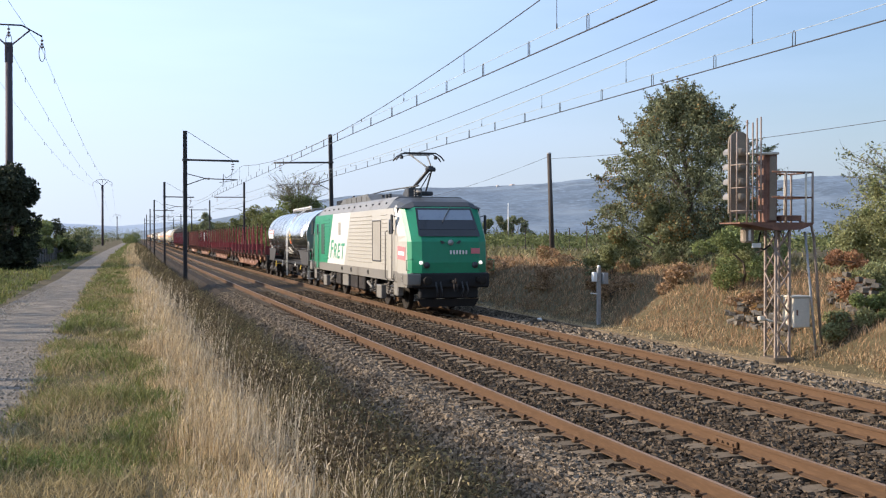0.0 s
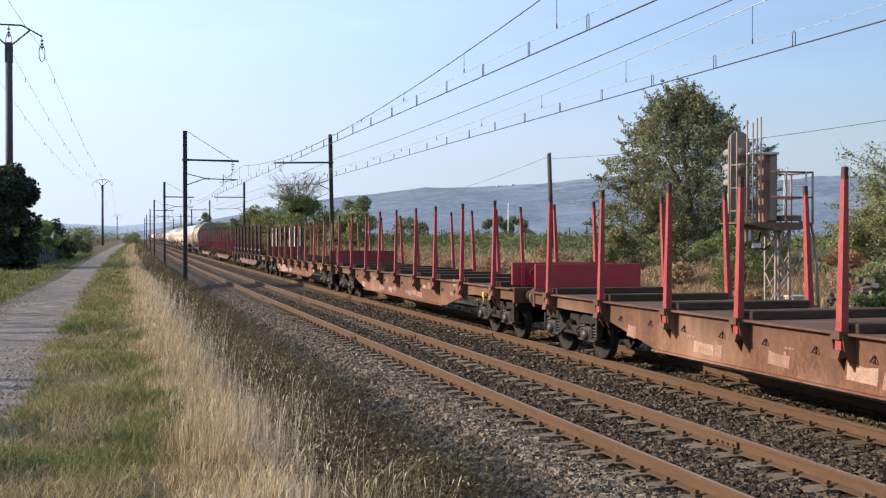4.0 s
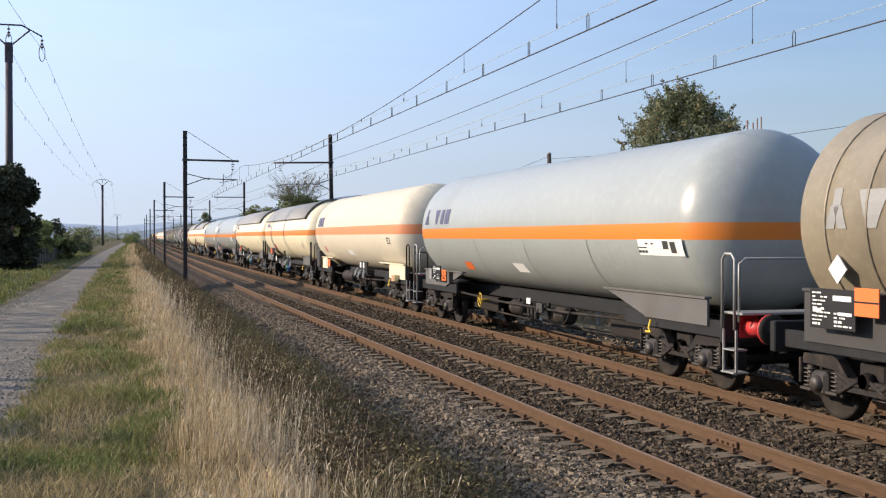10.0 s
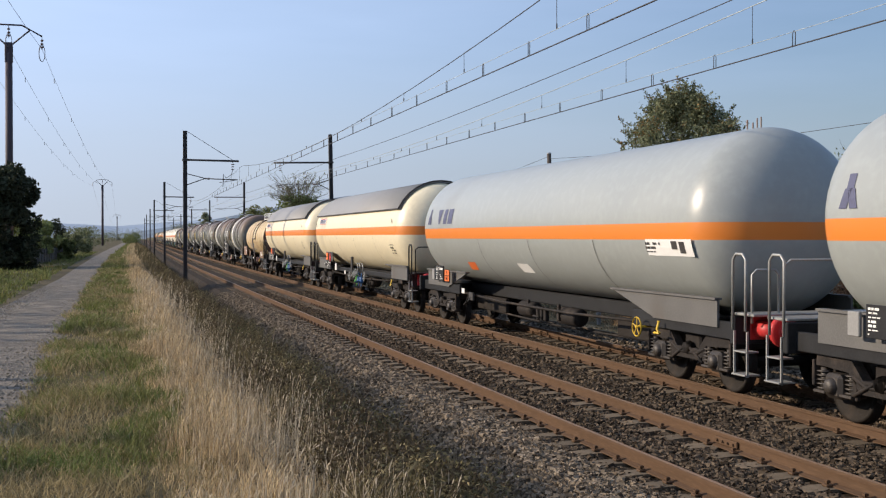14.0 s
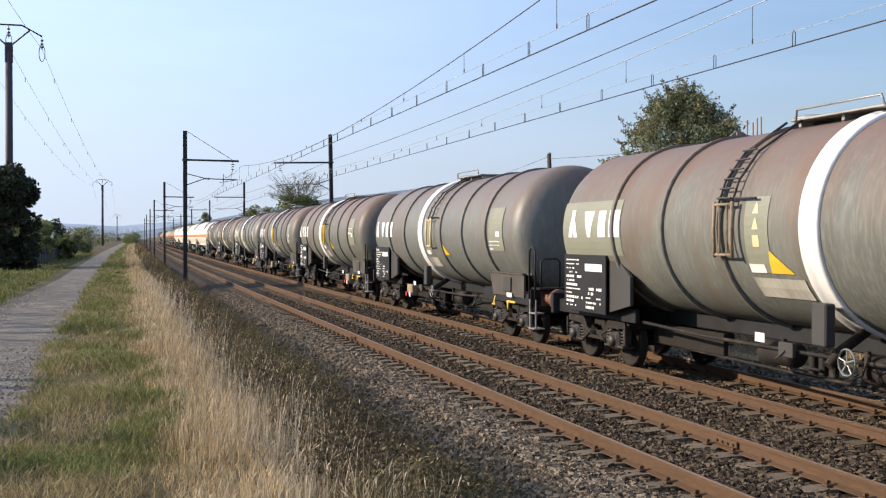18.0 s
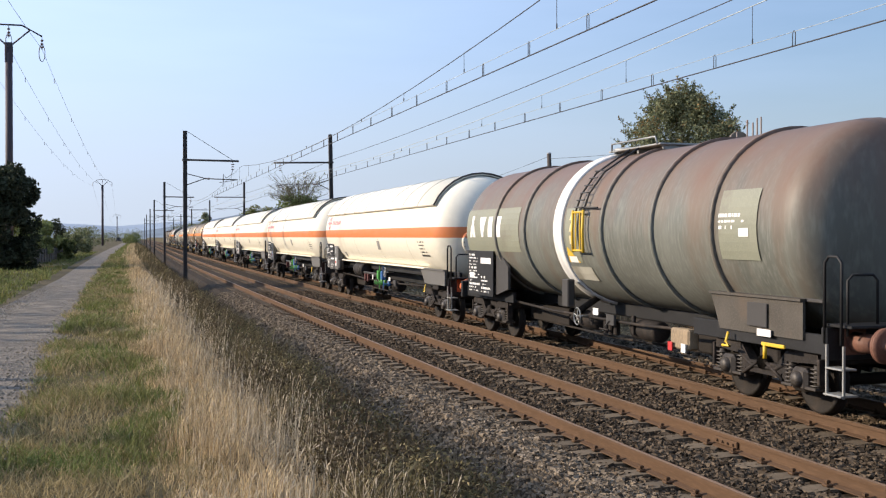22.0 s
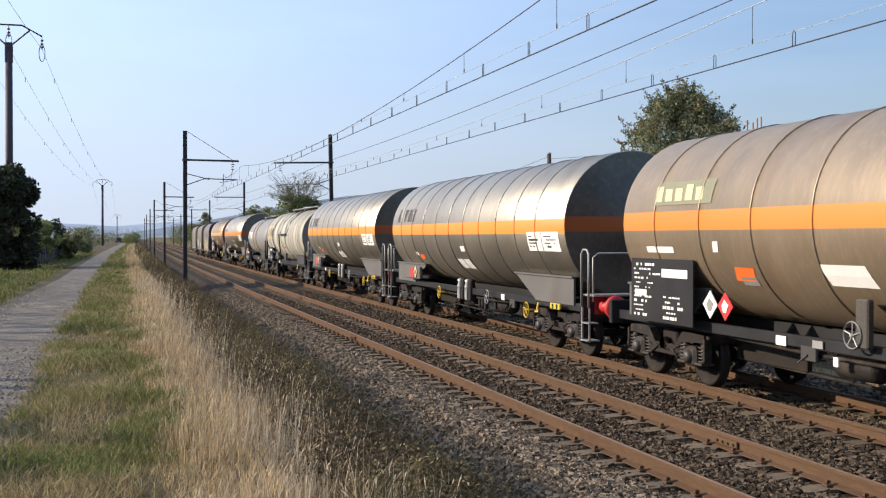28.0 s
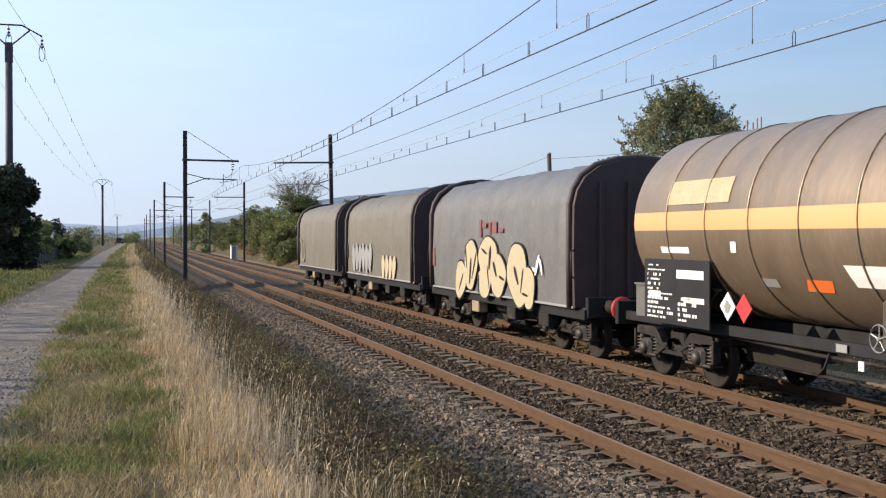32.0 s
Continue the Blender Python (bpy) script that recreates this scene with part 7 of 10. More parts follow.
        cab = part("valve_cabinet", Shape().box(-1.3, 16.15 - L / 2, 1.55, 0.24, 0.72, 0.95, 0.02), P["saddle_grey"], t, "grey valve cabinet")
        part("cabinet_plate", Shape().box(-1.428, 16.2 - L / 2, 1.85, 0.012, 0.34, 0.28), P["shade_grey"], cab)
        part("notice_plate", Shape().box(-1.43, 16.15 - L / 2, 1.38, 0.016, 0.26, 0.34), P["white"], cab, "white and red notice")
        part("notice_stripe", Shape().box(-1.44, 16.15 - L / 2, 1.38, 0.008, 0.2, 0.08), P["red"], cab)
        part("relay_box", Shape().box(-1.4, 15.5 - L / 2, 1.3, 0.1, 0.4, 0.3, 0.02), P["dark_grey_paint"], t)
        for k, mt in ((9.07, "green_valve"), (8.5, "blue_valve")):
            part("valve_box", Shape().box(-1.25, k - L / 2, 1.08, 0.16, 0.2, 0.3, 0.02).rod((-1.25, k - L / 2, 0.6), (-1.25, k - L / 2, 1.4), 0.014, 5), P[mt], t, "bright painted valve box")
        for k, mt in ((9.6, "green_valve"), (9.3, "green_valve"), (8.25, "blue_valve"), (8.85, "green_valve")):
            part("valve", Shape().lathe([(-0.1, 0.0), (-0.1, 0.06), (-0.03, 0.075), (0.03, 0.05), (0.1, 0.07), (0.12, 0.0)], "z", (-1.1, k - L / 2, 0.82), 10).rod((-1.3, k - L / 2 - 0.03, 0.8), (-1.0, k - L / 2, 0.78), 0.022, 6).lathe([(-0.012, 0.07), (0.0, 0.09), (0.012, 0.07)], "x", (-1.3, k - L / 2 - 0.03, 0.8), 12), P[mt], t, "bright painted valve")
        part("handwheel", HANDWHEEL["galv"], None, t, at=pose(-1.3, 8.05 - L / 2, 1.2))
        cy = part("side_cylinder", Shape().lathe([(-0.72, 0.0), (-0.72, 0.22), (-0.66, 0.25), (0.66, 0.25), (0.72, 0.22), (0.72, 0.0)], "y", (-1.1, 12.45 - L / 2, 1.18), 18), P["bogie"], t, "dark side cylinder")
        for k in (-0.45, 0.45):
            part("cylinder_strap", Shape().lathe([(-0.03, 0.25), (-0.03, 0.265), (0.03, 0.265), (0.03, 0.25)], "y", (-1.1, 12.45 + k - L / 2, 1.18), 18), P["dark_grey_paint"], cy)
        part("gear_rail", Shape().box(-1.24, 10.5 - L / 2, 1.1, 0.06, 2.2, 0.07, 0.01), P["dark_grey_paint"], t)
        for k in (11.36, 10.9):
            part("brake_bracket", Shape().slab([(k - 0.08 - L / 2, 1.06), (k + 0.08 - L / 2, 1.06), (k + 0.04 - L / 2, 0.78), (k - 0.05 - L / 2, 0.82)], "x", -1.27, -1.2), BRAKE_RED, t, "grimy red brake bracket")
        part("brake_tag", Shape().box(-1.28, 9.98 - L / 2, 0.98, 0.02, 0.12, 0.16, 0.005), P["white"], t, "white and red tag")
        part("lower_flange", Shape().box(-1.16, 0.6, 1.47, 0.2, yb - ya - 3.4, 0.04, 0.008), P["gas_white"], t, "white lower flange")
        sk.mark("scuff", [bx(8.65, 8.25, 1.96, 2.26, 0.1), bx(15.1, 14.8, 1.62, 1.8, 0.08)], P["shade_grey"], "grey scuffed patch")
        man = part("manhole", Shape().lathe([(0.0, 0.36), (-0.05, 0.36), (-0.06, 0.28), (-0.06, 0.0)], "y", (-0.45, ya + 0.1, 2.25), 24), P["gas_white"], t)
        for a in np.linspace(0, 6.283, 17)[:-1]:
            part("bolt", Shape().rod((-0.45 + 0.32 * math.cos(a), ya + 0.06, 2.25 + 0.32 * math.sin(a)), (-0.45 + 0.32 * math.cos(a), ya, 2.25 + 0.32 * math.sin(a)), 0.02, 6), P["weld"], man)
        part("end_bracket", Shape().slab([(-0.2, 3.55), (0.2, 3.55), (0.0, 3.3)], "y", ya + 0.28, ya + 0.4), P["gas_white"], t)


def chem(u0, u1, n):
    """Ribbed chemical tank with a pale band, short ladder and data board; on the first two the band lies ahead of the ladder."""
    rnd = random.Random(100 + n)
    L = u1 - u0
    bx = placer(L)
    first = n < 2
    band, lad_at = (6.95, 8.9) if first else (8.98, 7.85)
    ribs = (12.75, 10.9, 9.1, 5.03, 3.1) if first else (12.8, 10.9, 6.95, 5.0, 3.1)
    part_of = lambda a: (a - 0.75) / (L - 2.0)
    t, sk, ya, yb = tank_wagon(u0, u1, "chemical_tank_wagon", "weathered grey-brown ribbed tank wagon with pale band", "weathered tank wagons", P["chem" if n % 3 != 2 else "chem2"], R=1.48, cz=2.54, end="dish",
                               front=0.75, rear=1.25, hoops=[part_of(a) for a in ribs], hoop_w=0.085, hoop_h=0.05, white_hoop=part_of(band), seed=n, buffers="rust", walkway=None, saddle=P["saddle_dark"], sole=False, saddle_z=1.55, wedge=0.25)
    w = P["white"]
    if n in (1, 5, 7):
        sk.mark("side_panel", [bx(15.0, 12.45 if n == 1 else 11.3, 2.06, 3.05)], P["panel_green"], "greenish repainted panel")
    sk.lift = 0.014
    if n == 0:
        three_block_logo(sk, L, 12.95, 11.75, 2.42, 2.88, w, 13.9)
    else:
        three_block_logo(sk, L, 14.0, 12.45, 2.39, 2.87, w, 14.52)
    sk.lift = 0.008
    board(t, 14.1 - L / 2, 1.52, 1.9, 1.08, -1.42, rnd, lines=9)
    part("board_bracket", Shape().slab([(13.15 - L / 2, 1.03), (12.3 - L / 2, 1.2), (12.3 - L / 2, 1.7), (12.8 - L / 2, 2.0), (13.15 - L / 2, 2.0)], "x", -1.36, -1.3), P["dark_grey_paint"], t)
    y = lad_at - L / 2
    lad = part("side_ladder", Shape().pipe([(-1.54, y - 0.18, 2.85), (-1.42, y - 0.18, 3.2), (-1.1, y - 0.18, 3.62), (-0.4, y - 0.18, 4.08)], 0.02, 5).pipe([(-1.54, y + 0.18, 2.85), (-1.42, y + 0.18, 3.2), (-1.1, y + 0.18, 3.62), (-0.4, y + 0.18, 4.08)], 0.02, 5), P["dark_grey_paint"], t, "dark curved ladder")
    for k in range(6):
        f = k / 5
        xx, zz = (-1.52 + 0.42 * f ** 1.4, 2.95 + 0.7 * f)
        part("rung", Shape().rod((xx - 0.03, y - 0.18, zz), (xx - 0.03, y + 0.18, zz), 0.014, 5), P["dark_grey_paint"], lad)
    yel = P["rust_band"] if first else P["yellow"] if n % 3 != 2 else P["cream_paint"]
    hoop_ = part("ladder_guard", Shape().pipe([(-1.56, y - 0.24, 2.1), (-1.58, y - 0.24, 2.5), (-1.56, y - 0.24, 2.9)], 0.028, 6).pipe([(-1.56, y + 0.24, 2.1), (-1.58, y + 0.24, 2.5), (-1.56, y + 0.24, 2.9)], 0.028, 6)
                 .pipe([(-1.56, y - 0.24, 2.14), (-1.56, y + 0.24, 2.14)], 0.022, 6).pipe([(-1.56, y - 0.24, 2.86), (-1.56, y + 0.24, 2.86)], 0.022, 6), yel, t, "yellow ladder guard")
    for k in (-0.1, 0.1):
        part("guard_bar", Shape().rod((-1.57, y + k, 2.14), (-1.57, y + k, 2.86), 0.018, 5), yel, hoop_)
    part("hand_bar", Shape().pipe([(-1.5, y - 0.75, 2.93), (-1.5, y + 0.25, 2.96)], 0.018, 5), P["dark_grey_paint"], t)
    q = 8.2 if first else 8.38
    sk.mark("sign_panel", [bx(q + 0.28, q - 0.3, 1.9, 2.95)], P["panel_green"], "pale sign panel beside the ladder")
    sk.lift = 0.014
    sk.mark("warning_sign", [[(q - 0.08 - L / 2, 2.72), (q + 0.08 - L / 2, 2.72), (q + 0.01 - L / 2, 2.88), (q - 0.01 - L / 2, 2.88)], [(q - 0.08 - L / 2, 2.5), (q + 0.08 - L / 2, 2.5), (q + 0.01 - L / 2, 2.66), (q - 0.01 - L / 2, 2.66)], bx(q + 0.08, q - 0.08, 2.26, 2.42)], P["cream_paint"], "small warning sign")
    sk.mark("white_label", [bx(q + 0.28, q - 0.1, 1.9, 2.02)], w)
    sk.mark("pale_patch", [bx(8.5, 7.3, 1.56, 1.83)] if first else [bx(9.2, 7.8, 1.56, 1.82)], P["dirty_white"], "pale patch under the ladder")
    tr = 7.72 if first else (8.45 if n == 7 else 6.72)
    sk.mark("warning_triangle", [[(tr - 0.27 - L / 2, 1.9), (tr + 0.27 - L / 2, 1.9), (tr + 0.2 - L / 2, 2.2), (tr + 0.17 - L / 2, 2.2)]], P["yellow"], "yellow warning triangle")
    if not first:
        sk.mark("side_panel", [bx(2.9, 1.9, 2.07, 3.07)], P["panel_green"], "repainted grey-green panel")
    sk.lift = 0.02
    sk.mark("print", bars(2.5 - L / 2, 2.62 if n % 2 else 2.2, 0.8, 0.26, 3, rnd), w, "small white print")
    sk.mark("white_label", [bx(2.35, 2.1, 2.4, 2.52)], w)
    sk.lift = 0.008
    wk = part("walkway", Shape().box(0, 7.9 - L / 2, 4.1, 0.8, 2.2, 0.035, 0.008), P["galv"], t, "grey top walkway")
    for k in (-1.0, 0.0, 1.0):
        part("walkway_leg", Shape().box(0, 7.9 + k - L / 2, 4.05, 0.6, 0.06, 0.1), P["galv"], wk)
    part("top_rail", Shape().pipe([(-0.4, 6.9 - L / 2, 4.08), (-0.42, 6.95 - L / 2, 4.24), (-0.42, 8.8 - L / 2, 4.24), (-0.4, 8.85 - L / 2, 4.08)], 0.018, 5), P["galv"], t)
    part("manhole", Shape().lathe([(-0.1, 0.3), (0.13, 0.3), (0.13, 0.34), (0.17, 0.34), (0.2, 0.25), (0.22, 0.0)], "z", (0.1, 9.1 - L / 2, 4.0), 18), P["galv"], t)
    part("drip_leg", Shape().box(-1.28, band - L / 2, 1.28, 0.16, 0.3, 0.55, 0.02), P["dark_grey_paint"], t)
    part("saddle_rivets", Shape().box(-1.13, 2.2 - L / 2, 1.56, 0.03, 2.6, 0.05, 0.01), P["dark_grey_paint"], t)
    plate = part("saddle_plate", Shape().box(-1.225, 2.3 - L / 2, 1.3, 0.02, 0.5, 0.34, 0.01), P["dark_grey_paint"], t)
    part("data_plate", Shape().box(-1.24, 2.1 - L / 2, 1.06, 0.012, 0.34, 0.1), w, plate, "small white plate")
    part("handwheel", HANDWHEEL["galv"], None, t, at=pose(-1.3, band - 0.5 - L / 2, 0.85))
    part("drain_pipe", Shape().pipe([(-0.6, band - L / 2, 1.2), (-1.0, band - L / 2, 0.95), (-1.2, band - L / 2, 0.75)], 0.07, 8), P["bogie"], t)
    part("yellow_lever", Shape().box(-1.32, 1.75 - L / 2, 0.92, 0.04, 0.55, 0.05, 0.01).rod((-1.32, 1.95 - L / 2, 0.92), (-1.32, 1.95 - L / 2, 0.72), 0.03, 6), P["yellow"], t, "yellow lever bar")
    gearbox = part("brake_box", Shape().box(-1.1, 4.6 - L / 2 if n % 2 else 11.4 - L / 2, 0.75, 0.2, 0.6, 0.34, 0.03), P["rust_band"], t, "rusty brake box")
    for k in (-0.22, 0.22):
        part("tail_tag", Shape().box(-1.24, k + (4.6 if n % 2 else 11.4) - L / 2, 0.62, 0.02, 0.14, 0.14), P["white" if k < 0 else "red"], gearbox)


def insulated(u0, u1, n, paint, logo, label, group, front=1.05, rear=1.6, shift=0.0, gap=1.27):
    rnd = random.Random(200 + n)
    L = u1 - u0
    bx0 = placer(L)
    bx = lambda a, b, z0, z1, slant=0.0: bx0(a + shift, b + shift, z0, z1, slant)
    at_ = lambda a: a + shift - L / 2
    seams = [1 - (1.15 + gap * k) / (L - front - rear) for k in range(11) if 1.15 + gap * k < L - front - rear - 0.3]
    t, sk, ya, yb = tank_wagon(u0, u1, "insulated_tank_wagon", label, group, P[paint], saddle_z=1.58, R=1.5, cz=2.62, end="flat", front=front, rear=rear, end_mat=P["end_in_shade"],
                               hoops=seams, hoop_w=0.035, seed=n, buffers="red", rails_mat=P["galv"] if n % 2 else None, saddle=P["saddle_grey"], cage=n % 2 == 1, wedge=1.25 if logo == "blocks" else 0.6, sole_at=(1.12, 1.0, 0.16))
    w, dark = P["white"], P["dark_grey_paint"]
    if logo == "blocks":
        three_block_logo(sk, L, 13.85 + shift, 12.6 + shift, 2.85, 3.22, dark, 14.42 + shift)
        sk.mark("data_panel", [bx(3.12, 2.3, 2.1, 2.5), bx(2.27, 1.35, 2.1, 2.5)], w, "white data panels")
        sk.mark("white_label", [bx(8.2, 7.85, 2.02, 2.16, 0.05), bx(8.75, 8.3, 1.58, 1.82, -0.1), bx(8.22, 7.75, 1.58, 1.82, -0.1), bx(12.9, 12.6, 1.85, 1.95)], w)
        sk.mark("orange_label", [bx(12.6, 12.15, 1.74, 1.88, 0.1)], P["orange"])
        sk.lift = 0.014
        sk.mark("print", bars(2.72 + shift - L / 2, 2.3, 0.6, 0.28, 4, rnd) + bars(1.8 + shift - L / 2, 2.3, 0.7, 0.28, 4, rnd), dark, "small dark print")
        sk.lift = 0.008
        box = part("document_box", Shape().box(-1.36, at_(13.0), 1.33, 0.1, 1.55, 0.36, 0.02), P["saddle_grey"], t, "grey box with labels")
        part("box_label", Shape().box(-1.415, at_(13.05), 1.33, 0.01, 0.4, 0.3), P["red"], box, "red label")
        diamond(t, at_(12.6), 1.36, 0.36, P["cream_paint"], -1.43, dark)
        part("handwheel", HANDWHEEL["yellow"], None, t, at=pose(-1.32, at_(10.45), 0.86))
        part("handwheel", HANDWHEEL["galv"], None, t, at=pose(-1.32, at_(6.3), 0.95))
        part("handwheel", HANDWHEEL["yellow"], None, t, at=pose(-1.32, at_(3.6), 0.8))
        for k in range(4):
            part("valve", Shape().lathe([(-0.16, 0.0), (-0.16, 0.08), (-0.05, 0.1), (0.05, 0.07), (0.12, 0.1), (0.16, 0.0)], "z", (-1.15, at_(8.0) + 0.32 * k, 1.15), 10).box(-1.15, at_(8.0) + 0.32 * k, 0.9, 0.16, 0.16, 0.3, 0.02), P["galv" if k % 2 else "bogie"], t)
        part("striped_lever", Shape().box(-1.32, at_(1.9), 0.98, 0.05, 0.5, 0.12, 0.01), P["yellow"], t, "yellow and black lever plate")
        for k in (-0.12, 0.1):
            part("lever_stripe", Shape().box(-1.348, at_(1.9) + k, 0.98, 0.006, 0.08, 0.1), P["black_paint"], t)
    else:
        faded = logo == "patch"
        sk.mark("name_patch", [bx(13.95, 12.1, 2.9, 3.27)], P["patch_tan" if faded else "patch_green"], "cream name patch" if faded else "olive name patch")
        if not faded:
            sk.lift = 0.014
            sk.mark("logo_block", [bx(13.85 - 0.32 * k, 13.63 - 0.32 * k, 2.96, 3.16 + 0.05 * (k % 3 == 0), -0.06) for k in range(5)], P["cream_paint"], "cream logo blocks")
            sk.lift = 0.008
        sk.mark("white_label", [bx(14.2, 13.3, 2.14, 2.24), bx(12.1, 11.95, 2.17, 2.33, 0.04), bx(9.5, 8.6, 1.78, 2.05, -0.1)], w)
        sk.mark("orange_label", [bx(11.75, 11.25, 1.76, 1.96, 0.1)] if not faded else [bx(10.6, 10.05, 1.68, 1.84, 0.1)], P["orange"])
        sk.mark("white_label", [bx(11.6, 11.2, 1.7, 1.82)], P["shade_grey"])
        board(t, at_(13.75), 1.52, 2.1, 1.04, -1.42, rnd, lines=9)
        diamond(t, at_(12.2), 1.39, 0.42, w, -1.42, P["shade_grey"])
        diamond(t, at_(11.74), 1.39, 0.42, P["red"], -1.44, w if not faded else None)
        part("handwheel", HANDWHEEL["galv"], None, t, at=pose(-1.34, at_(9.0), 1.2))
        part("bracket_post", Shape().box(-1.28, at_(8.85), 1.35, 0.1, 0.24, 0.6, 0.02), P["saddle_dark"], t, "brown bracket post")
        part("handwheel", HANDWHEEL["yellow"], None, t, at=pose(-1.32, at_(3.6), 0.8))
        for k in range(3):
            part("valve", Shape().box(-1.25, at_(8.2) - 0.3 * k, 1.1, 0.2, 0.18, 0.25, 0.03).rod((-1.25, at_(8.2) - 0.3 * k, 0.85), (-1.25, at_(8.2) - 0.3 * k, 1.3), 0.05, 8), P["bogie"], t)
        part("data_plate", Shape().box(-1.19, at_(9.9), 1.0, 0.012, 0.22, 0.1), P["shade_grey"], t)
        part("brake_tag", Shape().box(-1.2, at_(9.5), 0.82, 0.02, 0.1, 0.12), P["white"], t, "small white tag")


def old_tank(u0, u1, n, paint, label, logo_mat, rail):
    rnd = random.Random(300 + n)
    # The off-white tank's flat ends hold their shade in a darker colour.
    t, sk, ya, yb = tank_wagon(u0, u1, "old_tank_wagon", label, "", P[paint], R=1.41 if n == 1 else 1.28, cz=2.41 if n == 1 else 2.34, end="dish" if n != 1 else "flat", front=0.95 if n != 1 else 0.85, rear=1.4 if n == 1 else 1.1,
                               end_mat=material("end_paint_in_shade_tone", (0.2, 0.185, 0.16), 0.6, vary=0.2) if n == 1 else None,
                               hoops=[k / 9 for k in range(1, 9)] if n != 2 else (0.47, 0.65), hoop_w=0.022, hoop_mat=P["bogie"] if n == 2 else None, seed=20 + n,
                               walkway=(0.08, 0.72) if n != 2 else (0.1, 0.7), walk_rail=rail, saddle=P["dark_grey_paint"], cage=n == 1, saddle_z=1.45)
    L = u1 - u0
    bx = placer(L)
    m = (ya + yb) / 2
    if n == 1:
        sk.mark("name_patch", [bx(13.9, 11.4, 2.27, 3.02)], P["patch_tan"], "yellowed name patch")
        sk.lift = 0.014
        three_block_logo(sk, L, 13.05, 11.6, 2.43, 2.89, P[logo_mat], 13.47)
        board(t, 12.75 - L / 2, 1.42, 2.0, 0.78, -1.4, rnd)
        part("lifting_frame", Shape().slab([(11.1 - L / 2, 1.2), (10.4 - L / 2, 1.6), (9.8 - L / 2, 1.2), (10.1 - L / 2, 1.12), (10.4 - L / 2, 1.4), (10.8 - L / 2, 1.12)], "x", -1.34, -1.26), P["saddle_grey"], t)
    elif n == 2:
        three_block_logo(sk, L, 9.6, 8.05, 2.28, 2.72, P[logo_mat], 10.2)
        board(t, 9.6 - L / 2, 1.15, 1.9, 0.7, -1.4, rnd)
    if n == 1:
        part("end_plate", Shape().box(-1.3, 7.0 - L / 2, 1.32, 0.12, 0.36, 0.38, 0.01), P["saddle_grey"], t)
        part("loading_pipe", Shape().pipe([(-1.5, 8.5 - L / 2, 2.52), (-1.52, 7.2 - L / 2, 2.52), (-1.5, 5.9 - L / 2, 2.52)], 0.045, 6).pipe([(-1.5, 8.4 - L / 2, 2.52), (-1.46, 8.38 - L / 2, 1.9), (-1.36, 8.34 - L / 2, 1.1)], 0.04, 6), P["dark_grey_paint"], t, "grey side pipe")
        part("strap", Shape().pipe([(-1.46, 8.4 - L / 2, 2.52), (-1.2, 8.3 - L / 2, 3.2), (-0.75, 8.2 - L / 2, 3.64), (-0.3, 8.15 - L / 2, 3.84)], 0.02, 5).pipe([(-1.46, 5.95 - L / 2, 2.52), (-1.2, 5.85 - L / 2, 3.2), (-0.75, 5.8 - L / 2, 3.64), (-0.3, 5.75 - L / 2, 3.84)], 0.02, 5), P["dark_grey_paint"], t)
        sk.mark("warning_triangle", [[(7.1 - L / 2, 1.8), (7.7 - L / 2, 1.8), (7.66 - L / 2, 2.15), (7.62 - L / 2, 2.15)]], P["red"], "red-edged warning triangle")
        sk.lift = 0.02
        sk.mark("warning_triangle", [[(7.22 - L / 2, 1.85), (7.62 - L / 2, 1.85), (7.61 - L / 2, 2.06), (7.59 - L / 2, 2.06)]], P["cream_paint"])
    if n == 2:
        part("rust_band", Shape().lathe([(-0.42, 1.282), (-0.42, 1.288), (0.42, 1.288), (0.42, 1.282)], "y", (0, 6.5 - L / 2, 2.34), 48), P["rust_band"], t, "rusty drip stain band")
        hazard(t, yb - 1.4, 1.45, -1.42)


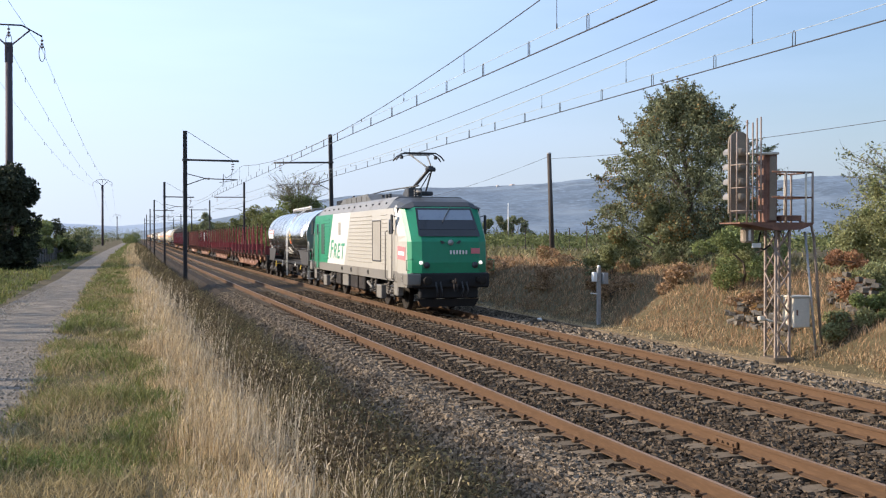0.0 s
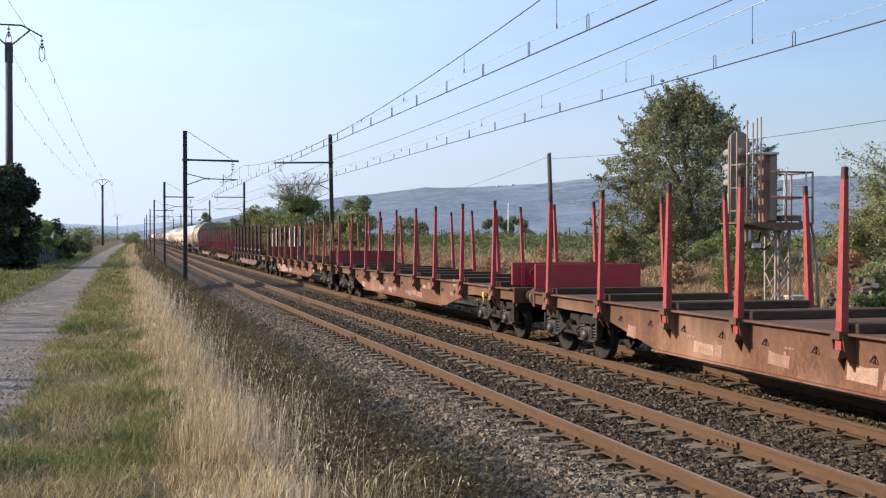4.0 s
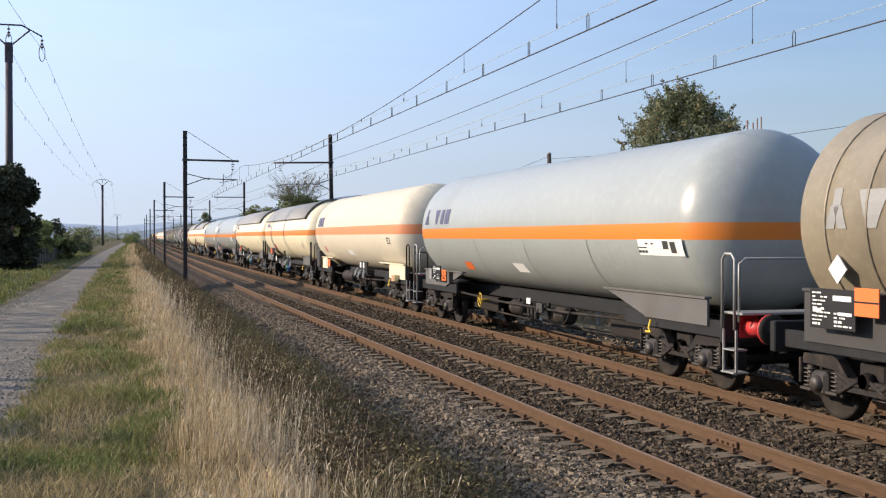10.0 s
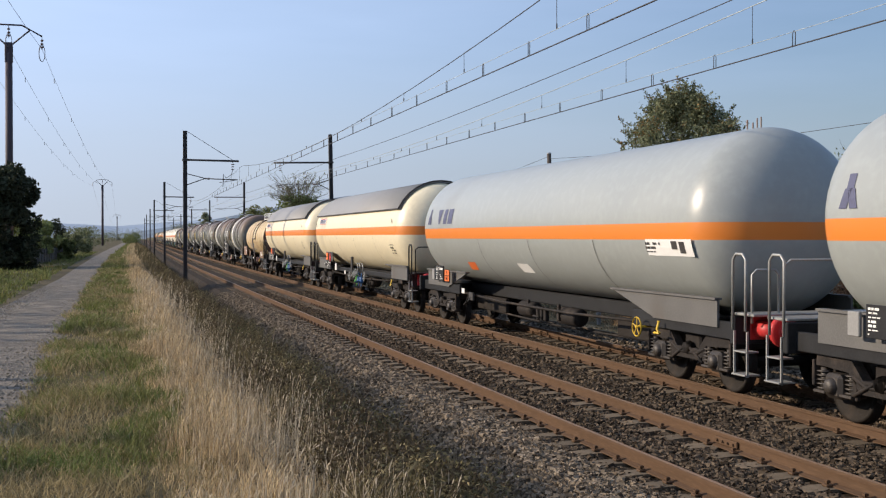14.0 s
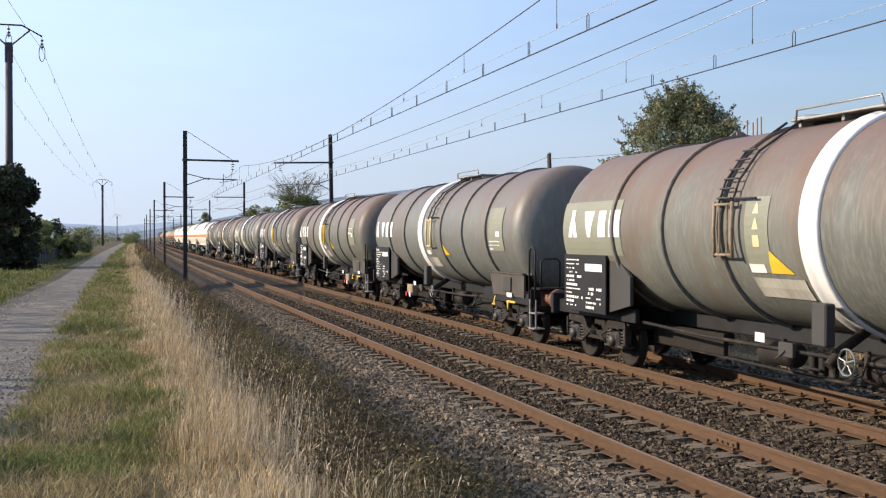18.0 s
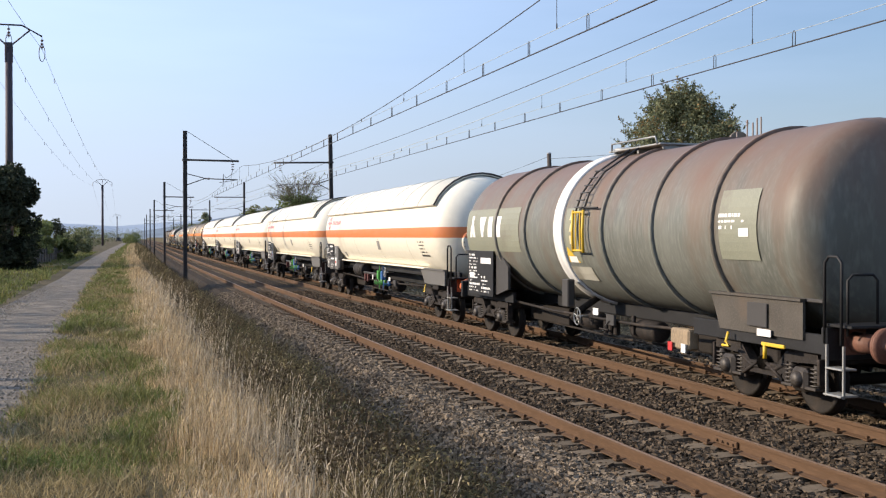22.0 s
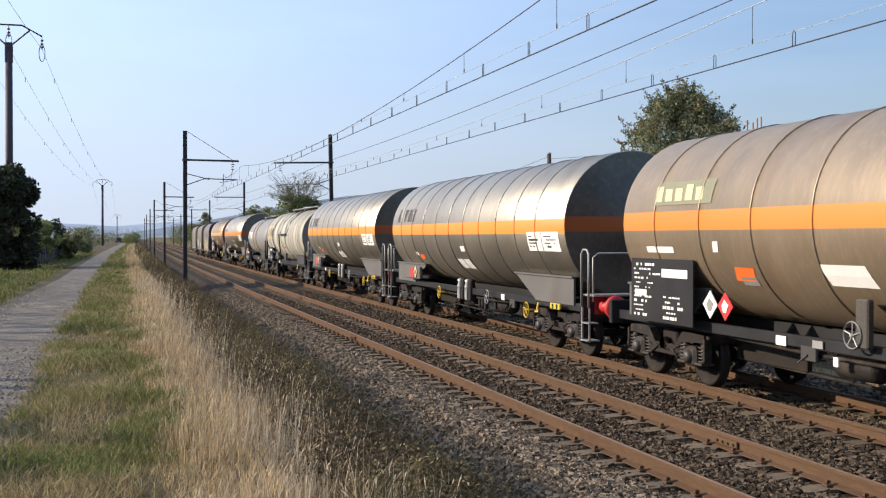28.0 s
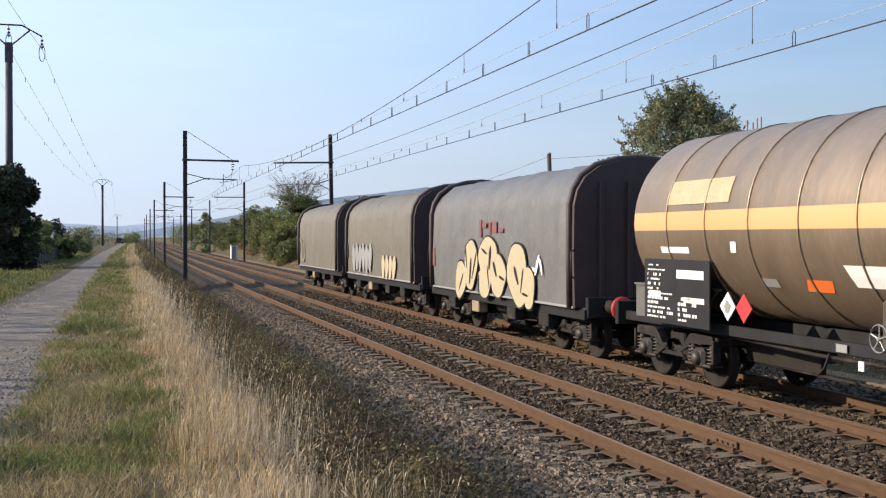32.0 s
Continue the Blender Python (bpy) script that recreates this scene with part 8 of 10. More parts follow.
def beige_tank(u0, u1):
    """Small stained tank with sprayed scrawls, a white railing and a bent side pipe."""
    L = u1 - u0
    R, cz = 1.25, 2.32
    rust = material("rusty_saddle", (0.2, 0.115, 0.07), 0.7, vary=0.4, scale=2, dirt=(0.09, 0.05, 0.035), dirt_amount=0.5, bump=0.1)
    seam = material("rusty_seam", (0.16, 0.085, 0.04), 0.7, vary=0.4, scale=4)
    brown = material("dark_red_brown_end", (0.12, 0.055, 0.038), 0.6, vary=0.4, scale=1.5, dirt=(0.05, 0.035, 0.03), dirt_amount=0.5)
    place = lambda a: (a - 1.38) / (L - 2.58)
    t, sk, ya, yb = tank_wagon(u0, u1, "old_tank_wagon", "small stained beige tank wagon with white top railing and scrawls", "", P["beige"], R=R, cz=cz, end="flat", front=1.38, rear=1.2, end_mat=brown,
                               hoops=[place(a) for a in (2.35, 3.55, 4.55, 8.0, 9.1, 10.4)], hoop_w=0.014, hoop_h=0.004, hoop_mat=seam, seed=20, saddle=rust, sole=False, saddle_z=1.46, wedge=0.3, buffers="rust")
    bx = placer(L)

    def stroke(pts, w):
        return [[(p[0] - L / 2, p[1] - w), (q[0] - L / 2, q[1] - w), (q[0] - L / 2, q[1] + w), (p[0] - L / 2, p[1] + w)] if abs(q[0] - p[0]) > abs(q[1] - p[1])
                else [(p[0] - w - L / 2, p[1]), (p[0] + w - L / 2, p[1]), (q[0] + w - L / 2, q[1]), (q[0] - w - L / 2, q[1])] for p, q in zip(pts, pts[1:])]

    def arc(a, z, ra, rz, f0, f1, k=14):
        return [(a + ra * math.cos(f), z + rz * math.sin(f)) for f in np.linspace(f0, f1, k)]

    sk.mark("pale_stain", [bx(6.85, 5.6, z, z + 0.16) for z in (2.3, 2.46, 2.62, 2.78, 2.94)], material("pale_washed_paint", (0.5, 0.42, 0.27), 0.6, vary=0.3, scale=2, dirt=(0.48, 0.37, 0.21), dirt_amount=0.5), "paler washed strip")
    sk.mark("worn_panel", [bx(9.3, 8.7, 1.65, 1.95), bx(7.6, 7.2, 1.78, 2.06), bx(8.4, 7.3, 1.5, 1.6)], P["shade_grey"], "grey worn patch")
    sk.lift = 0.012
    sk.mark("scrawl", stroke(arc(3.2, 1.8, 0.3, 0.33, 0.4, 5.2), 0.022) + stroke(arc(2.72, 1.82, 0.26, 0.32, -0.8, 3.4), 0.022) + stroke([(3.3, 1.98), (3.12, 1.62), (2.94, 1.5)], 0.02) + stroke([(2.5, 1.9), (2.2, 1.5), (2.05, 1.36)], 0.024)
            + stroke(arc(2.42, 1.92, 0.12, 0.08, 0, 6.2, 10), 0.02) + stroke([(2.9, 1.66), (2.7, 1.66)], 0.014) + stroke([(2.8, 1.76), (2.8, 1.56)], 0.014), P["black_paint"], "black sprayed scrawl")
    sk.mark("scrawl", stroke(arc(2.0, 2.02, 0.07, 0.1, 0, 6), 0.014) + stroke([(1.9, 1.95), (1.84, 2.14), (1.78, 1.95), (1.72, 2.14), (1.68, 1.95)], 0.014) + stroke([(2.0, 1.86), (1.72, 1.87)], 0.012), P["black_paint"], "black sprayed scrawl")
    for c in (5.85, 5.45, 5.0):
        sk.mark("scrawl", stroke(arc(c, 1.78, 0.2, 0.3, -1.2, 3.6, 12), 0.012) + stroke(arc(c - 0.1, 1.66, 0.22, 0.2, 2.0, 5.6, 10), 0.012), P["faint_red"], "faded red sprayed scrawl")
    sk.mark("data_panel", [bx(1.78, 1.45, 1.72, 1.85), bx(2.05, 1.5, 1.5, 1.66)], P["saddle_grey"], "grey data panel")
    sk.lift = 0.008
    # band rails and bent pipe
    for a in (6.87, 5.57):
        arcp = [(-(R + 0.03) * math.sin(f), a - L / 2, cz + (R + 0.03) * math.cos(f)) for f in np.linspace(0, 1.6, 14)]
        part("band_rail", Shape().pipe(arcp, 0.025, 6), P["frame_dark"], t, "dark band rail over the tank")
    part("side_bracket", Shape().box(-R - 0.05, 6.2 - L / 2, 2.27, 0.08, 1.36, 0.05, 0.01), P["frame_dark"], t)
    part("bent_pipe", Shape().pipe([(-R - 0.06, 6.82 - L / 2, 2.26), (-R - 0.05, 6.72 - L / 2, 1.9), (-R, 6.4 - L / 2, 1.5), (-R + 0.02, 6.1 - L / 2, 1.1), (-R + 0.02, 6.02 - L / 2, 0.62)], 0.04, 7), P["frame_dark"], t, "bent dark drain pipe")
    part("bent_pipe", Shape().pipe([(-0.9, 4.6 - L / 2, 0.92), (-1.15, 3.6 - L / 2, 1.0), (-1.1, 2.9 - L / 2, 1.3)], 0.04, 7), P["frame_dark"], t)
    b = part("data_board", Shape().box(-1.36, 10.75 - L / 2, 1.41, 0.04, 1.9, 0.62, 0.01), rust, t, "rust-brown data board")
    pr = Shape()
    for poly in bars(10.9 - L / 2, 1.58, 1.2, 0.18, 3, random.Random(5)):
        pr.add([(-1.384, q, c) for q, c in poly], [(0, 3, 2, 1)])
    part("board_print", pr, P["white"], b)
    part("board_label", Shape().box(-1.384, 10.15 - L / 2, 1.36, 0.008, 0.26, 0.28), P["white"], b, "white and red label")
    part("board_label", Shape().box(-1.39, 10.15 - L / 2, 1.3, 0.006, 0.26, 0.05), P["red"], b)
    part("data_plate", Shape().box(-1.262, 2.36 - L / 2, 1.3, 0.012, 0.38, 0.2), P["white"], t, "white plate")
    part("data_plate", Shape().box(-1.262, 1.9 - L / 2, 1.24, 0.012, 0.42, 0.08), P["white"], t, "white plate")
    part("data_plate", Shape().box(-1.3, 0.95 - L / 2, 1.34, 0.02, 0.22, 0.2), P["cream_paint"], t, "cream plate")
    for k in range(5):
        part("valve", Shape().box(-1.15, 5.0 - 0.34 * k - L / 2, 0.92, 0.18, 0.16, 0.26, 0.03).rod((-1.26, 5.0 - 0.34 * k - L / 2, 0.78), (-1.05, 4.92 - 0.34 * k - L / 2, 1.0), 0.03, 6), (BRAKE_RED, P["bogie"])[k % 2], t)
    # railing along the top
    for y0, y1, z in ((7.9, 5.1, 3.62), (5.2, 1.35, 3.6)):
        rail = part("top_rail", Shape().pipe([(-0.36, y0 - L / 2, z + 0.34), (-0.36, y1 - L / 2, z + 0.34)], 0.02, 6).pipe([(-0.36, y0 - L / 2, z + 0.2), (-0.36, y1 - L / 2, z + 0.2)], 0.016, 6), P["white"], t, "white top rail")
        k = int((y0 - y1) / 0.8) + 1
        for m in range(k + 1):
            y = y0 + (y1 - y0) * m / k - L / 2
            part("rail_post", Shape().rod((-0.36, y, z - 0.1), (-0.36, y, z + 0.35), 0.018, 6), P["white"], rail)
        part("walkway", Shape().box(0, (y0 + y1) / 2 - L / 2, z - 0.02, 0.76, y0 - y1, 0.05, 0.008), P["white"], t, "white top walkway")
    part("manhole", Shape().lathe([(-0.15, 0.32), (0.16, 0.32), (0.16, 0.37), (0.2, 0.37), (0.24, 0.25), (0.26, 0.0)], "z", (0.0, 6.1 - L / 2, 3.6), 18).box(0.2, 6.5 - L / 2, 3.78, 0.16, 0.3, 0.2, 0.02), P["galv"], t)
    part("manhole", Shape().lathe([(-0.1, 0.2), (0.2, 0.2), (0.24, 0.0)], "z", (0.1, 4.1 - L / 2, 3.6), 14), P["galv"], t)


M_FADED = material("faded_tan_patch", (0.37, 0.23, 0.165), 0.6, vary=0.4, scale=5, fine=30, dirt=(0.2, 0.1, 0.065), dirt_amount=0.5, bump=0)
M_FADED2 = material("worn_pink_paint", (0.29, 0.155, 0.11), 0.6, vary=0.4, scale=5, fine=30, dirt=(0.17, 0.08, 0.05), dirt_amount=0.5, bump=0)


def stake_wagon(u0, u1, n, stake, boards, black=False):
    """A long flat wagon with fish-bellied sides and upright stakes."""
    rnd = random.Random(400 + n)
    L = u1 - u0
    sill_paint = P["flat_brown"] if n in (4,) else P["flat_light"]
    lab = "rust-brown stake wagon with fish-belly sides and %s stakes" % ("paired black" if black else {"stake_red": "bright red", "stake_brown": "dull red", "stake_orange": "bleached orange-red"}[stake])
    t = thing("stake_wagon", lab, "flat wagon", "stake wagons")
    TRAIN.append((t, (u0 + u1) / 2))
    h = L / 2 - 0.65
    for sx in (-1, 1):
        out = [(-h, 1.2), (h, 1.2), (h, 0.95), (h - 3.0, 0.93), (h - 3.5, 0.9), (h - 5.6, 0.5), (-h + 5.6, 0.5), (-h + 3.5, 0.9), (-h + 3.0, 0.93), (-h, 0.95)]
        side = part("side_sill", Shape().slab(out, "x", sx * 1.2 - 0.02, sx * 1.2 + 0.02), sill_paint, t)
        fl = Shape()
        fl.box(sx * 1.26, 0, 1.2, 0.16, 2 * h, 0.035, 0.008)
        fl.box(sx * 1.24, 0, 0.5, 0.14, 2 * (h - 5.6), 0.03, 0.006)
        part("flange", fl, sill_paint, side)
        if sx < 0:
            k = -h + 4.6
            while k < h - 4:
                part("lashing_ring", Shape().pipe([(-1.235, k, 0.98), (-1.26, k - 0.05, 0.9), (-1.26, k + 0.05, 0.9), (-1.235, k, 0.98)], 0.012, 5), P["bogie"], t)
                k += 1.15
    part("deck", Shape().box(0, 0, 1.185, 2.44, 2 * h, 0.05, 0.01), P["deck"], t, "worn brown deck plates")
    part("centre_sill", Shape().box(0, 0, 0.9, 0.5, 2 * h, 0.4, 0.02), P["bogie"], t)
    spots = [L / 2 + k for k in ((-9.67, -7.12, -4.55, -2.4, 0.05, 2.4, 4.55, 7.12, 9.67) if not black else (-8.16, -5.83, -3.5, -1.17, 1.17, 3.5, 5.83, 8.16))]
    for sp in spots:
        y = -L / 2 + sp
        part("bolster", Shape().box(0, y, 1.27, 2.46, 0.34, 0.13, 0.015), P["bolster"], t)
        for sx in (-1, 1):
            if black:
                for k in (-0.13, 0.13):
                    m = pose(sx * 1.3, y + k, 0.86)
                    s = Shape().box(0, 0, 1.15, 0.12, 0.1, 2.3, 0.015, m)
                    for j in range(8):
                        s.box(sx * -0.062, 0, 0.5 + 0.22 * j, 0.014, 0.07, 0.1, 0.004, m)
                    part("stake", s, P["stake_dark"], t)
                    if sx > 0:
                        part("pale_face", Shape().box(1.235, y + k, 2.15, 0.012, 0.085, 1.85), P["white"], t, "pale inner face of the stake")
                part("reflector", Shape().lathe([(-0.01, 0.0), (-0.01, 0.06), (0.01, 0.06)], "x", (sx * 1.37, y + 0.13, 1.55), 12), P["white"], t)
            else:
                m = pose(sx * 1.34, y, 0.98, 0, -sx * (0.9 if sx < 0 else 2.6), 0)
                s = Shape()
                s.add([m @ Vector(c) for c in [(-0.055, -0.062, 0), (0.055, -0.062, 0), (0.055, 0.062, 0), (-0.055, 0.062, 0), (-0.03, -0.035, 2.17), (0.03, -0.035, 2.17), (0.03, 0.035, 2.22), (-0.03, 0.035, 2.22)]],
                      [(0, 1, 5, 4), (1, 2, 6, 5), (2, 3, 7, 6), (3, 0, 4, 7), (4, 5, 6, 7), (3, 2, 1, 0)])
                stk = part("stake", s, P[stake], t)
                part("stake_tip", Shape().box(0, 0, 2.2, 0.066, 0.075, 0.16, 0.01, m), P["stake_dark"], stk, "dark worn tip")
            pk = Shape().slab([(sx * x_, z_) for x_, z_ in ((1.235, 1.24), (1.44, 1.24), (1.44, 1.14), (1.3, 1.14), (1.3, 1.01), (1.43, 1.01), (1.46, 0.9), (1.235, 0.93))][::sx], "y", y - 0.09, y + 0.09)
            part("stake_pocket", pk, sill_paint, t)
            if sx < 0:
                gs = Shape()
                for k in (-0.1, 0.12):
                    gs.slab([(-1.215, 1.185), (-1.41, 1.185), (-1.37, 0.98), (-1.215, 0.72)], "y", y + k - 0.012, y + k + 0.012)
                part("gusset", gs, sill_paint, t)
    for sy, mt in ((-1, boards[0]), (1, boards[1])):
        if mt:
            b = part("end_board", Shape().box(0, sy * (h - 0.08), 1.55, 2.5, 0.06, 0.52, 0.012), P[mt], t, "low steel end board")
            for k in (-1.0, -0.35, 0.35, 1.0):
                part("board_rib", Shape().box(k, sy * (h - 0.03), 1.5, 0.1, 0.08, 0.45, 0.012), P[mt], b)
            for k in (-0.68, 0.68):
                ring = [(k + 0.17 * math.cos(0.7 * j), sy * (h - 0.01 + 0.035 * math.sin(0.35 * j)), 1.55 + 0.15 * math.sin(0.7 * j)) for j in range(8)]
                part("lashing_loop", Shape().pipe(ring, 0.03, 6), P[mt], b)
    for sy in (-1, 1):
        part("headstock", Shape().box(0, sy * (L / 2 - 0.63), 1.06, 2.5, 0.1, 0.36, 0.015), sill_paint, t)
        add_bogie(t, sy * (L / 2 - 2.3))
    add_buffers(t, L, "rust" if n % 2 else "black")
    under_gear(t, L, n)
    if black:
        for j in range(3):
            y = -L / 2 + spots[3 + j]
            pts = [(-1.3 + 2.6 * k / 8, y + 0.13, 3.05 - 0.35 * (1 - ((k - 4) / 4) ** 2)) for k in range(9)]
            part("lashing_chain", Shape().pipe(pts, 0.018, 5), P["black_paint"], t)
    # faded marks on the sill: worn patches along its foot and a little small print
    s = Shape()
    for k in range(3):
        y = -h + 5.2 + (2 * h - 10.4) * (k + rnd.uniform(0.1, 0.9)) / 3
        for poly in bars(y, 0.86, rnd.uniform(0.4, 0.7), 0.15, 2, rnd, 0.85):
            s.add([(-1.229, q, c) for q, c in poly], [(0, 3, 2, 1)])
    part("faded_print", s, M_FADED2, t, "faded pale print").data.update()
    y, k = -h + 4.3, 0
    while y < h - 4.6:
        w, hh = rnd.uniform(0.2, 0.62), rnd.uniform(0.1, 0.24)
        z_ = rnd.choice((0.56, 0.58, 0.62, 0.86)) + (0.18 if y < -h + 5.4 else 0)
        q = [(y + rnd.uniform(0, 0.04), z_), (y + w, z_ + rnd.uniform(0, 0.03)), (y + w - rnd.uniform(0, 0.06), z_ + hh), (y + 0.4 * w, z_ + hh - rnd.uniform(0, 0.05)), (y, z_ + hh - rnd.uniform(0, 0.03))]
        part("worn_patch", Shape().add([(-1.2225 - 0.0004 * (k % 5), *c) for c in q], [(4, 3, 2, 1, 0)]), M_FADED2 if k % 3 else M_FADED, t, "worn pale patch")
        y += w + rnd.choice((0.04, 0.06, 0.1, 1.2, 2.0))
        k += 1
    if n == 3:
        part("tan_patch", Shape().add([(-1.2262, q - L / 2, c) for q, c in ((15.7, 0.53), (12.02, 0.53), (12.0, 0.74), (13.3, 0.76), (14.2, 0.66), (14.3, 1.0), (15.2, 1.08), (15.6, 0.78), (17.1, 0.92), (17.1, 0.78))], [tuple(range(10))]), M_FADED, t, "large tan repaint on the sill")
        part("brown_square", Shape().box(-1.2285, 13.22 - L / 2, 0.64, 0.004, 0.42, 0.2), P["flat_brown"], t, "brown square")
        part("lettering", text_mesh("Cargo", 0.26, P["white"], 0.006), None, t, "white lettering on the sill", at=pose(-1.232, 12.5 - L / 2, 0.64) @ SIDE)
    if n == 6:
        part("lettering", text_mesh("Cargo", 0.26, M_FADED, 0.004), None, t, "faded white lettering on the sill", at=pose(-1.232, 12.72 - L / 2, 0.6) @ SIDE)
        s = Shape()
        for q, c, w, hh in ((13.39, 0.67, 0.34, 0.02), (13.39, 0.49, 0.34, 0.02), (13.22, 0.58, 0.02, 0.2), (13.56, 0.58, 0.02, 0.2), (13.46, 0.58, 0.06, 0.1), (13.33, 0.58, 0.06, 0.1)):
            s.add([(-1.231, y_ - L / 2, z_) for y_, z_ in rect(q, c, w, hh)], [(0, 3, 2, 1)])
        part("logo_block", s, M_FADED, t, "framed logo as plain blocks")
    if n in (0, 1, 2, 5):
        part("red_patch", Shape().box(-1.228, -h + 4.35, 0.93, 0.006, 0.42, 0.34), P["stake_red"], t, "red repaint patch")
    part("yellow_latch", Shape().box(-1.3, -L / 2 + 2.6, 0.98, 0.06, 0.12, 0.14, 0.02).rod((-1.3, -L / 2 + 2.6, 0.95), (-1.3, -L / 2 + 2.6, 0.75), 0.02, 6), P["yellow"], t, "small yellow lever")


def hood_wagon(u0, u1, n):
    """A coil wagon with a sliding tarpaulin hood."""
    rnd = random.Random(500 + n)
    L = u1 - u0
    paint = ("tarp_grey", "tarp_brown", "tarp_brown")[n]
    t = thing("hood_wagon", "%s tarpaulin-hooded coil wagon with sprayed graffiti" % ("grey", "brown-grey", "dull brown")[n], "covered wagon", "hooded coil wagons")
    TRAIN.append((t, (u0 + u1) / 2))
    h = L / 2 - 0.75
    sec = [(-1.42, 1.02), (-1.44, 2.0), (-1.43, 2.98), (-1.36, 3.27), (-1.2, 3.53), (-0.9, 3.74), (-0.45, 3.86), (0, 3.9), (0.45, 3.86), (0.9, 3.74), (1.2, 3.53), (1.36, 3.27), (1.43, 2.98), (1.44, 2.0), (1.42, 1.02)]
    ys = np.linspace(-h + 0.3, h - 0.3, 64)
    vs = []
    for j, y in enumerate(ys):
        for i, (x, z) in enumerate(sec):
            w = 0.035 * noise.noise((x * 2, y * 1.3, z * 2 + n)) + 0.07 * noise.noise((y * 2.4 + z, z * 5.0, n * 3.0)) * (1 if z > 2.8 else 0.3)
            k = math.hypot(x, z - 2)
            vs.append((x + w * x / k, y, z + w * (z - 2) / k))
    m = len(sec)
    s = Shape().add(vs, [(j * m + i, j * m + i + 1, (j + 1) * m + i + 1, (j + 1) * m + i) for j in range(len(ys) - 1) for i in range(m - 1)], True)
    part("hood", s, P[paint], t, "wrinkled tarpaulin hood")
    for sy in (-1, 1):
        y = sy * (h - 0.15)
        wall = part("end_wall", Shape().slab([(x * 1.015, 1.0 + (z - 1.0) * 1.012) for x, z in sec], "y", min(y, y - sy * 0.1), max(y, y - sy * 0.1)), P["frame_dark"], t, "dark steel end wall")
        arch = [(x * 1.03, y - sy * 0.18, 1.0 + (z - 1.0) * 1.02) for x, z in sec]
        part("end_arch", Shape().pipe(arch, 0.07, 6), P["frame_dark"], wall)
        for k in (-0.9, -0.3, 0.3, 0.9):
            part("wall_rib", Shape().box(k, y + sy * 0.04, 2.26, 0.1, 0.08, 2.42, 0.01), P["frame_dark"], wall)
        part("handle", Shape().pipe([(-1.46, y, 1.6), (-1.52, y, 1.65), (-1.52, y, 2.1), (-1.46, y, 2.15)], 0.018, 5), P["black_paint"], wall)
        part("headstock", Shape().box(0, sy * (L / 2 - 0.66), 1.04, 2.6, 0.12, 0.4, 0.015), P["black_paint"], t)
        add_bogie(t, sy * (L / 2 - 2.2))
    for sx in (-1, 1):
        part("sole_bar", Shape().box(sx * 1.3, 0, 0.9, 0.1, L - 1.3, 0.2, 0.012), P["black_paint"], t)
        part("hood_rail", Shape().box(sx * 1.44, 0, 1.03, 0.05, L - 1.9, 0.05, 0.01), P["galv"], t)
    part("floor", Shape().box(0, 0, 0.98, 2.6, L - 1.4, 0.1, 0.01), P["frame_dark"], t)
    add_buffers(t, L)
    under_gear(t, L, 60 + n)
    for k in (-3.2, -1.2, 1.4, 3.4):
        part("tool_box", Shape().box(-1.22, k, 0.68, 0.25, 0.55, 0.3, 0.02), P["bogie"] if k != 1.4 else P["rust_band"], t)
    part("data_plate", Shape().box(-1.46, h - 0.45, 1.85, 0.012, 0.3, 0.5), P["faint_red"] if n == 0 else P["black_paint"], t, "small data plate")

    def blob(cy, cz, w, hh, turn, k=26):
        pts = []
        for i in range(k):
            a = 2 * math.pi * i / k
            u, v = w * math.cos(a) * (1 + 0.12 * math.sin(3 * a)), hh * math.sin(a)
            pts.append((cy + u * math.cos(turn) - v * math.sin(turn), cz + u * math.sin(turn) + v * math.cos(turn)))
        return pts

    def spray(name, blobs, mat, x, label):
        for i, bl in enumerate(blobs):
            part(name, Shape().add([(x - 0.0006 * i, a, b) for a, b in bl], [tuple(range(len(bl)))]), mat, t, label)

    if n == 0:
        shapes = [(1.45, 1.75, 0.42, 0.62, 0.25), (0.35, 1.9, 0.55, 0.55, -0.1), (-0.25, 1.55, 0.45, 0.5, 0.2), (-1.35, 1.6, 0.5, 0.72, -0.5), (2.15, 1.35, 0.35, 0.5, 0.6), (-1.9, 1.35, 0.32, 0.45, -0.2), (0.55, 1.35, 0.4, 0.36, 0)]
        spray("graffiti_outline", [blob(a * 1.2 - 0.4, b - 0.05, w * 1.2 + 0.045, q + 0.045, r) for a, b, w, q, r in shapes], P["black_paint"], -1.478, "dark outline of sprayed bubble shapes")
        spray("graffiti_fill", [blob(a * 1.2 - 0.4, b - 0.05, w * 1.2, q, r) for a, b, w, q, r in shapes], P["spray_cream"], -1.486, "cream sprayed bubble shapes")
        shapes = None
        inner = [(2.1, 1.3, 0.04, 0.3, 0.7), (1.75, 1.95, 0.04, 0.3, -0.2), (1.2, 1.75, 0.04, 0.4, 0.5), (0.55, 2.1, 0.22, 0.035, 0.3), (-0.5, 1.5, 0.2, 0.035, 0.2), (-1.6, 1.5, 0.035, 0.3, 0.3), (-1.75, 1.2, 0.2, 0.03, 0.1), (0.3, 1.5, 0.03, 0.3, -0.3), (0.2, 1.95, 0.07, 0.3, 0.2), (-0.1, 1.7, 0.06, 0.22, -0.6), (-1.3, 1.6, 0.06, 0.25, -0.6), (1.45, 1.6, 0.05, 0.35, 0.2), (0.9, 1.3, 0.05, 0.25, 0)]
        spray("graffiti_line", [blob(a * 1.2 - 0.4, b - 0.05, w, q, r, 12) for a, b, w, q, r in inner], P["black_paint"], -1.492, "dark sprayed strokes")
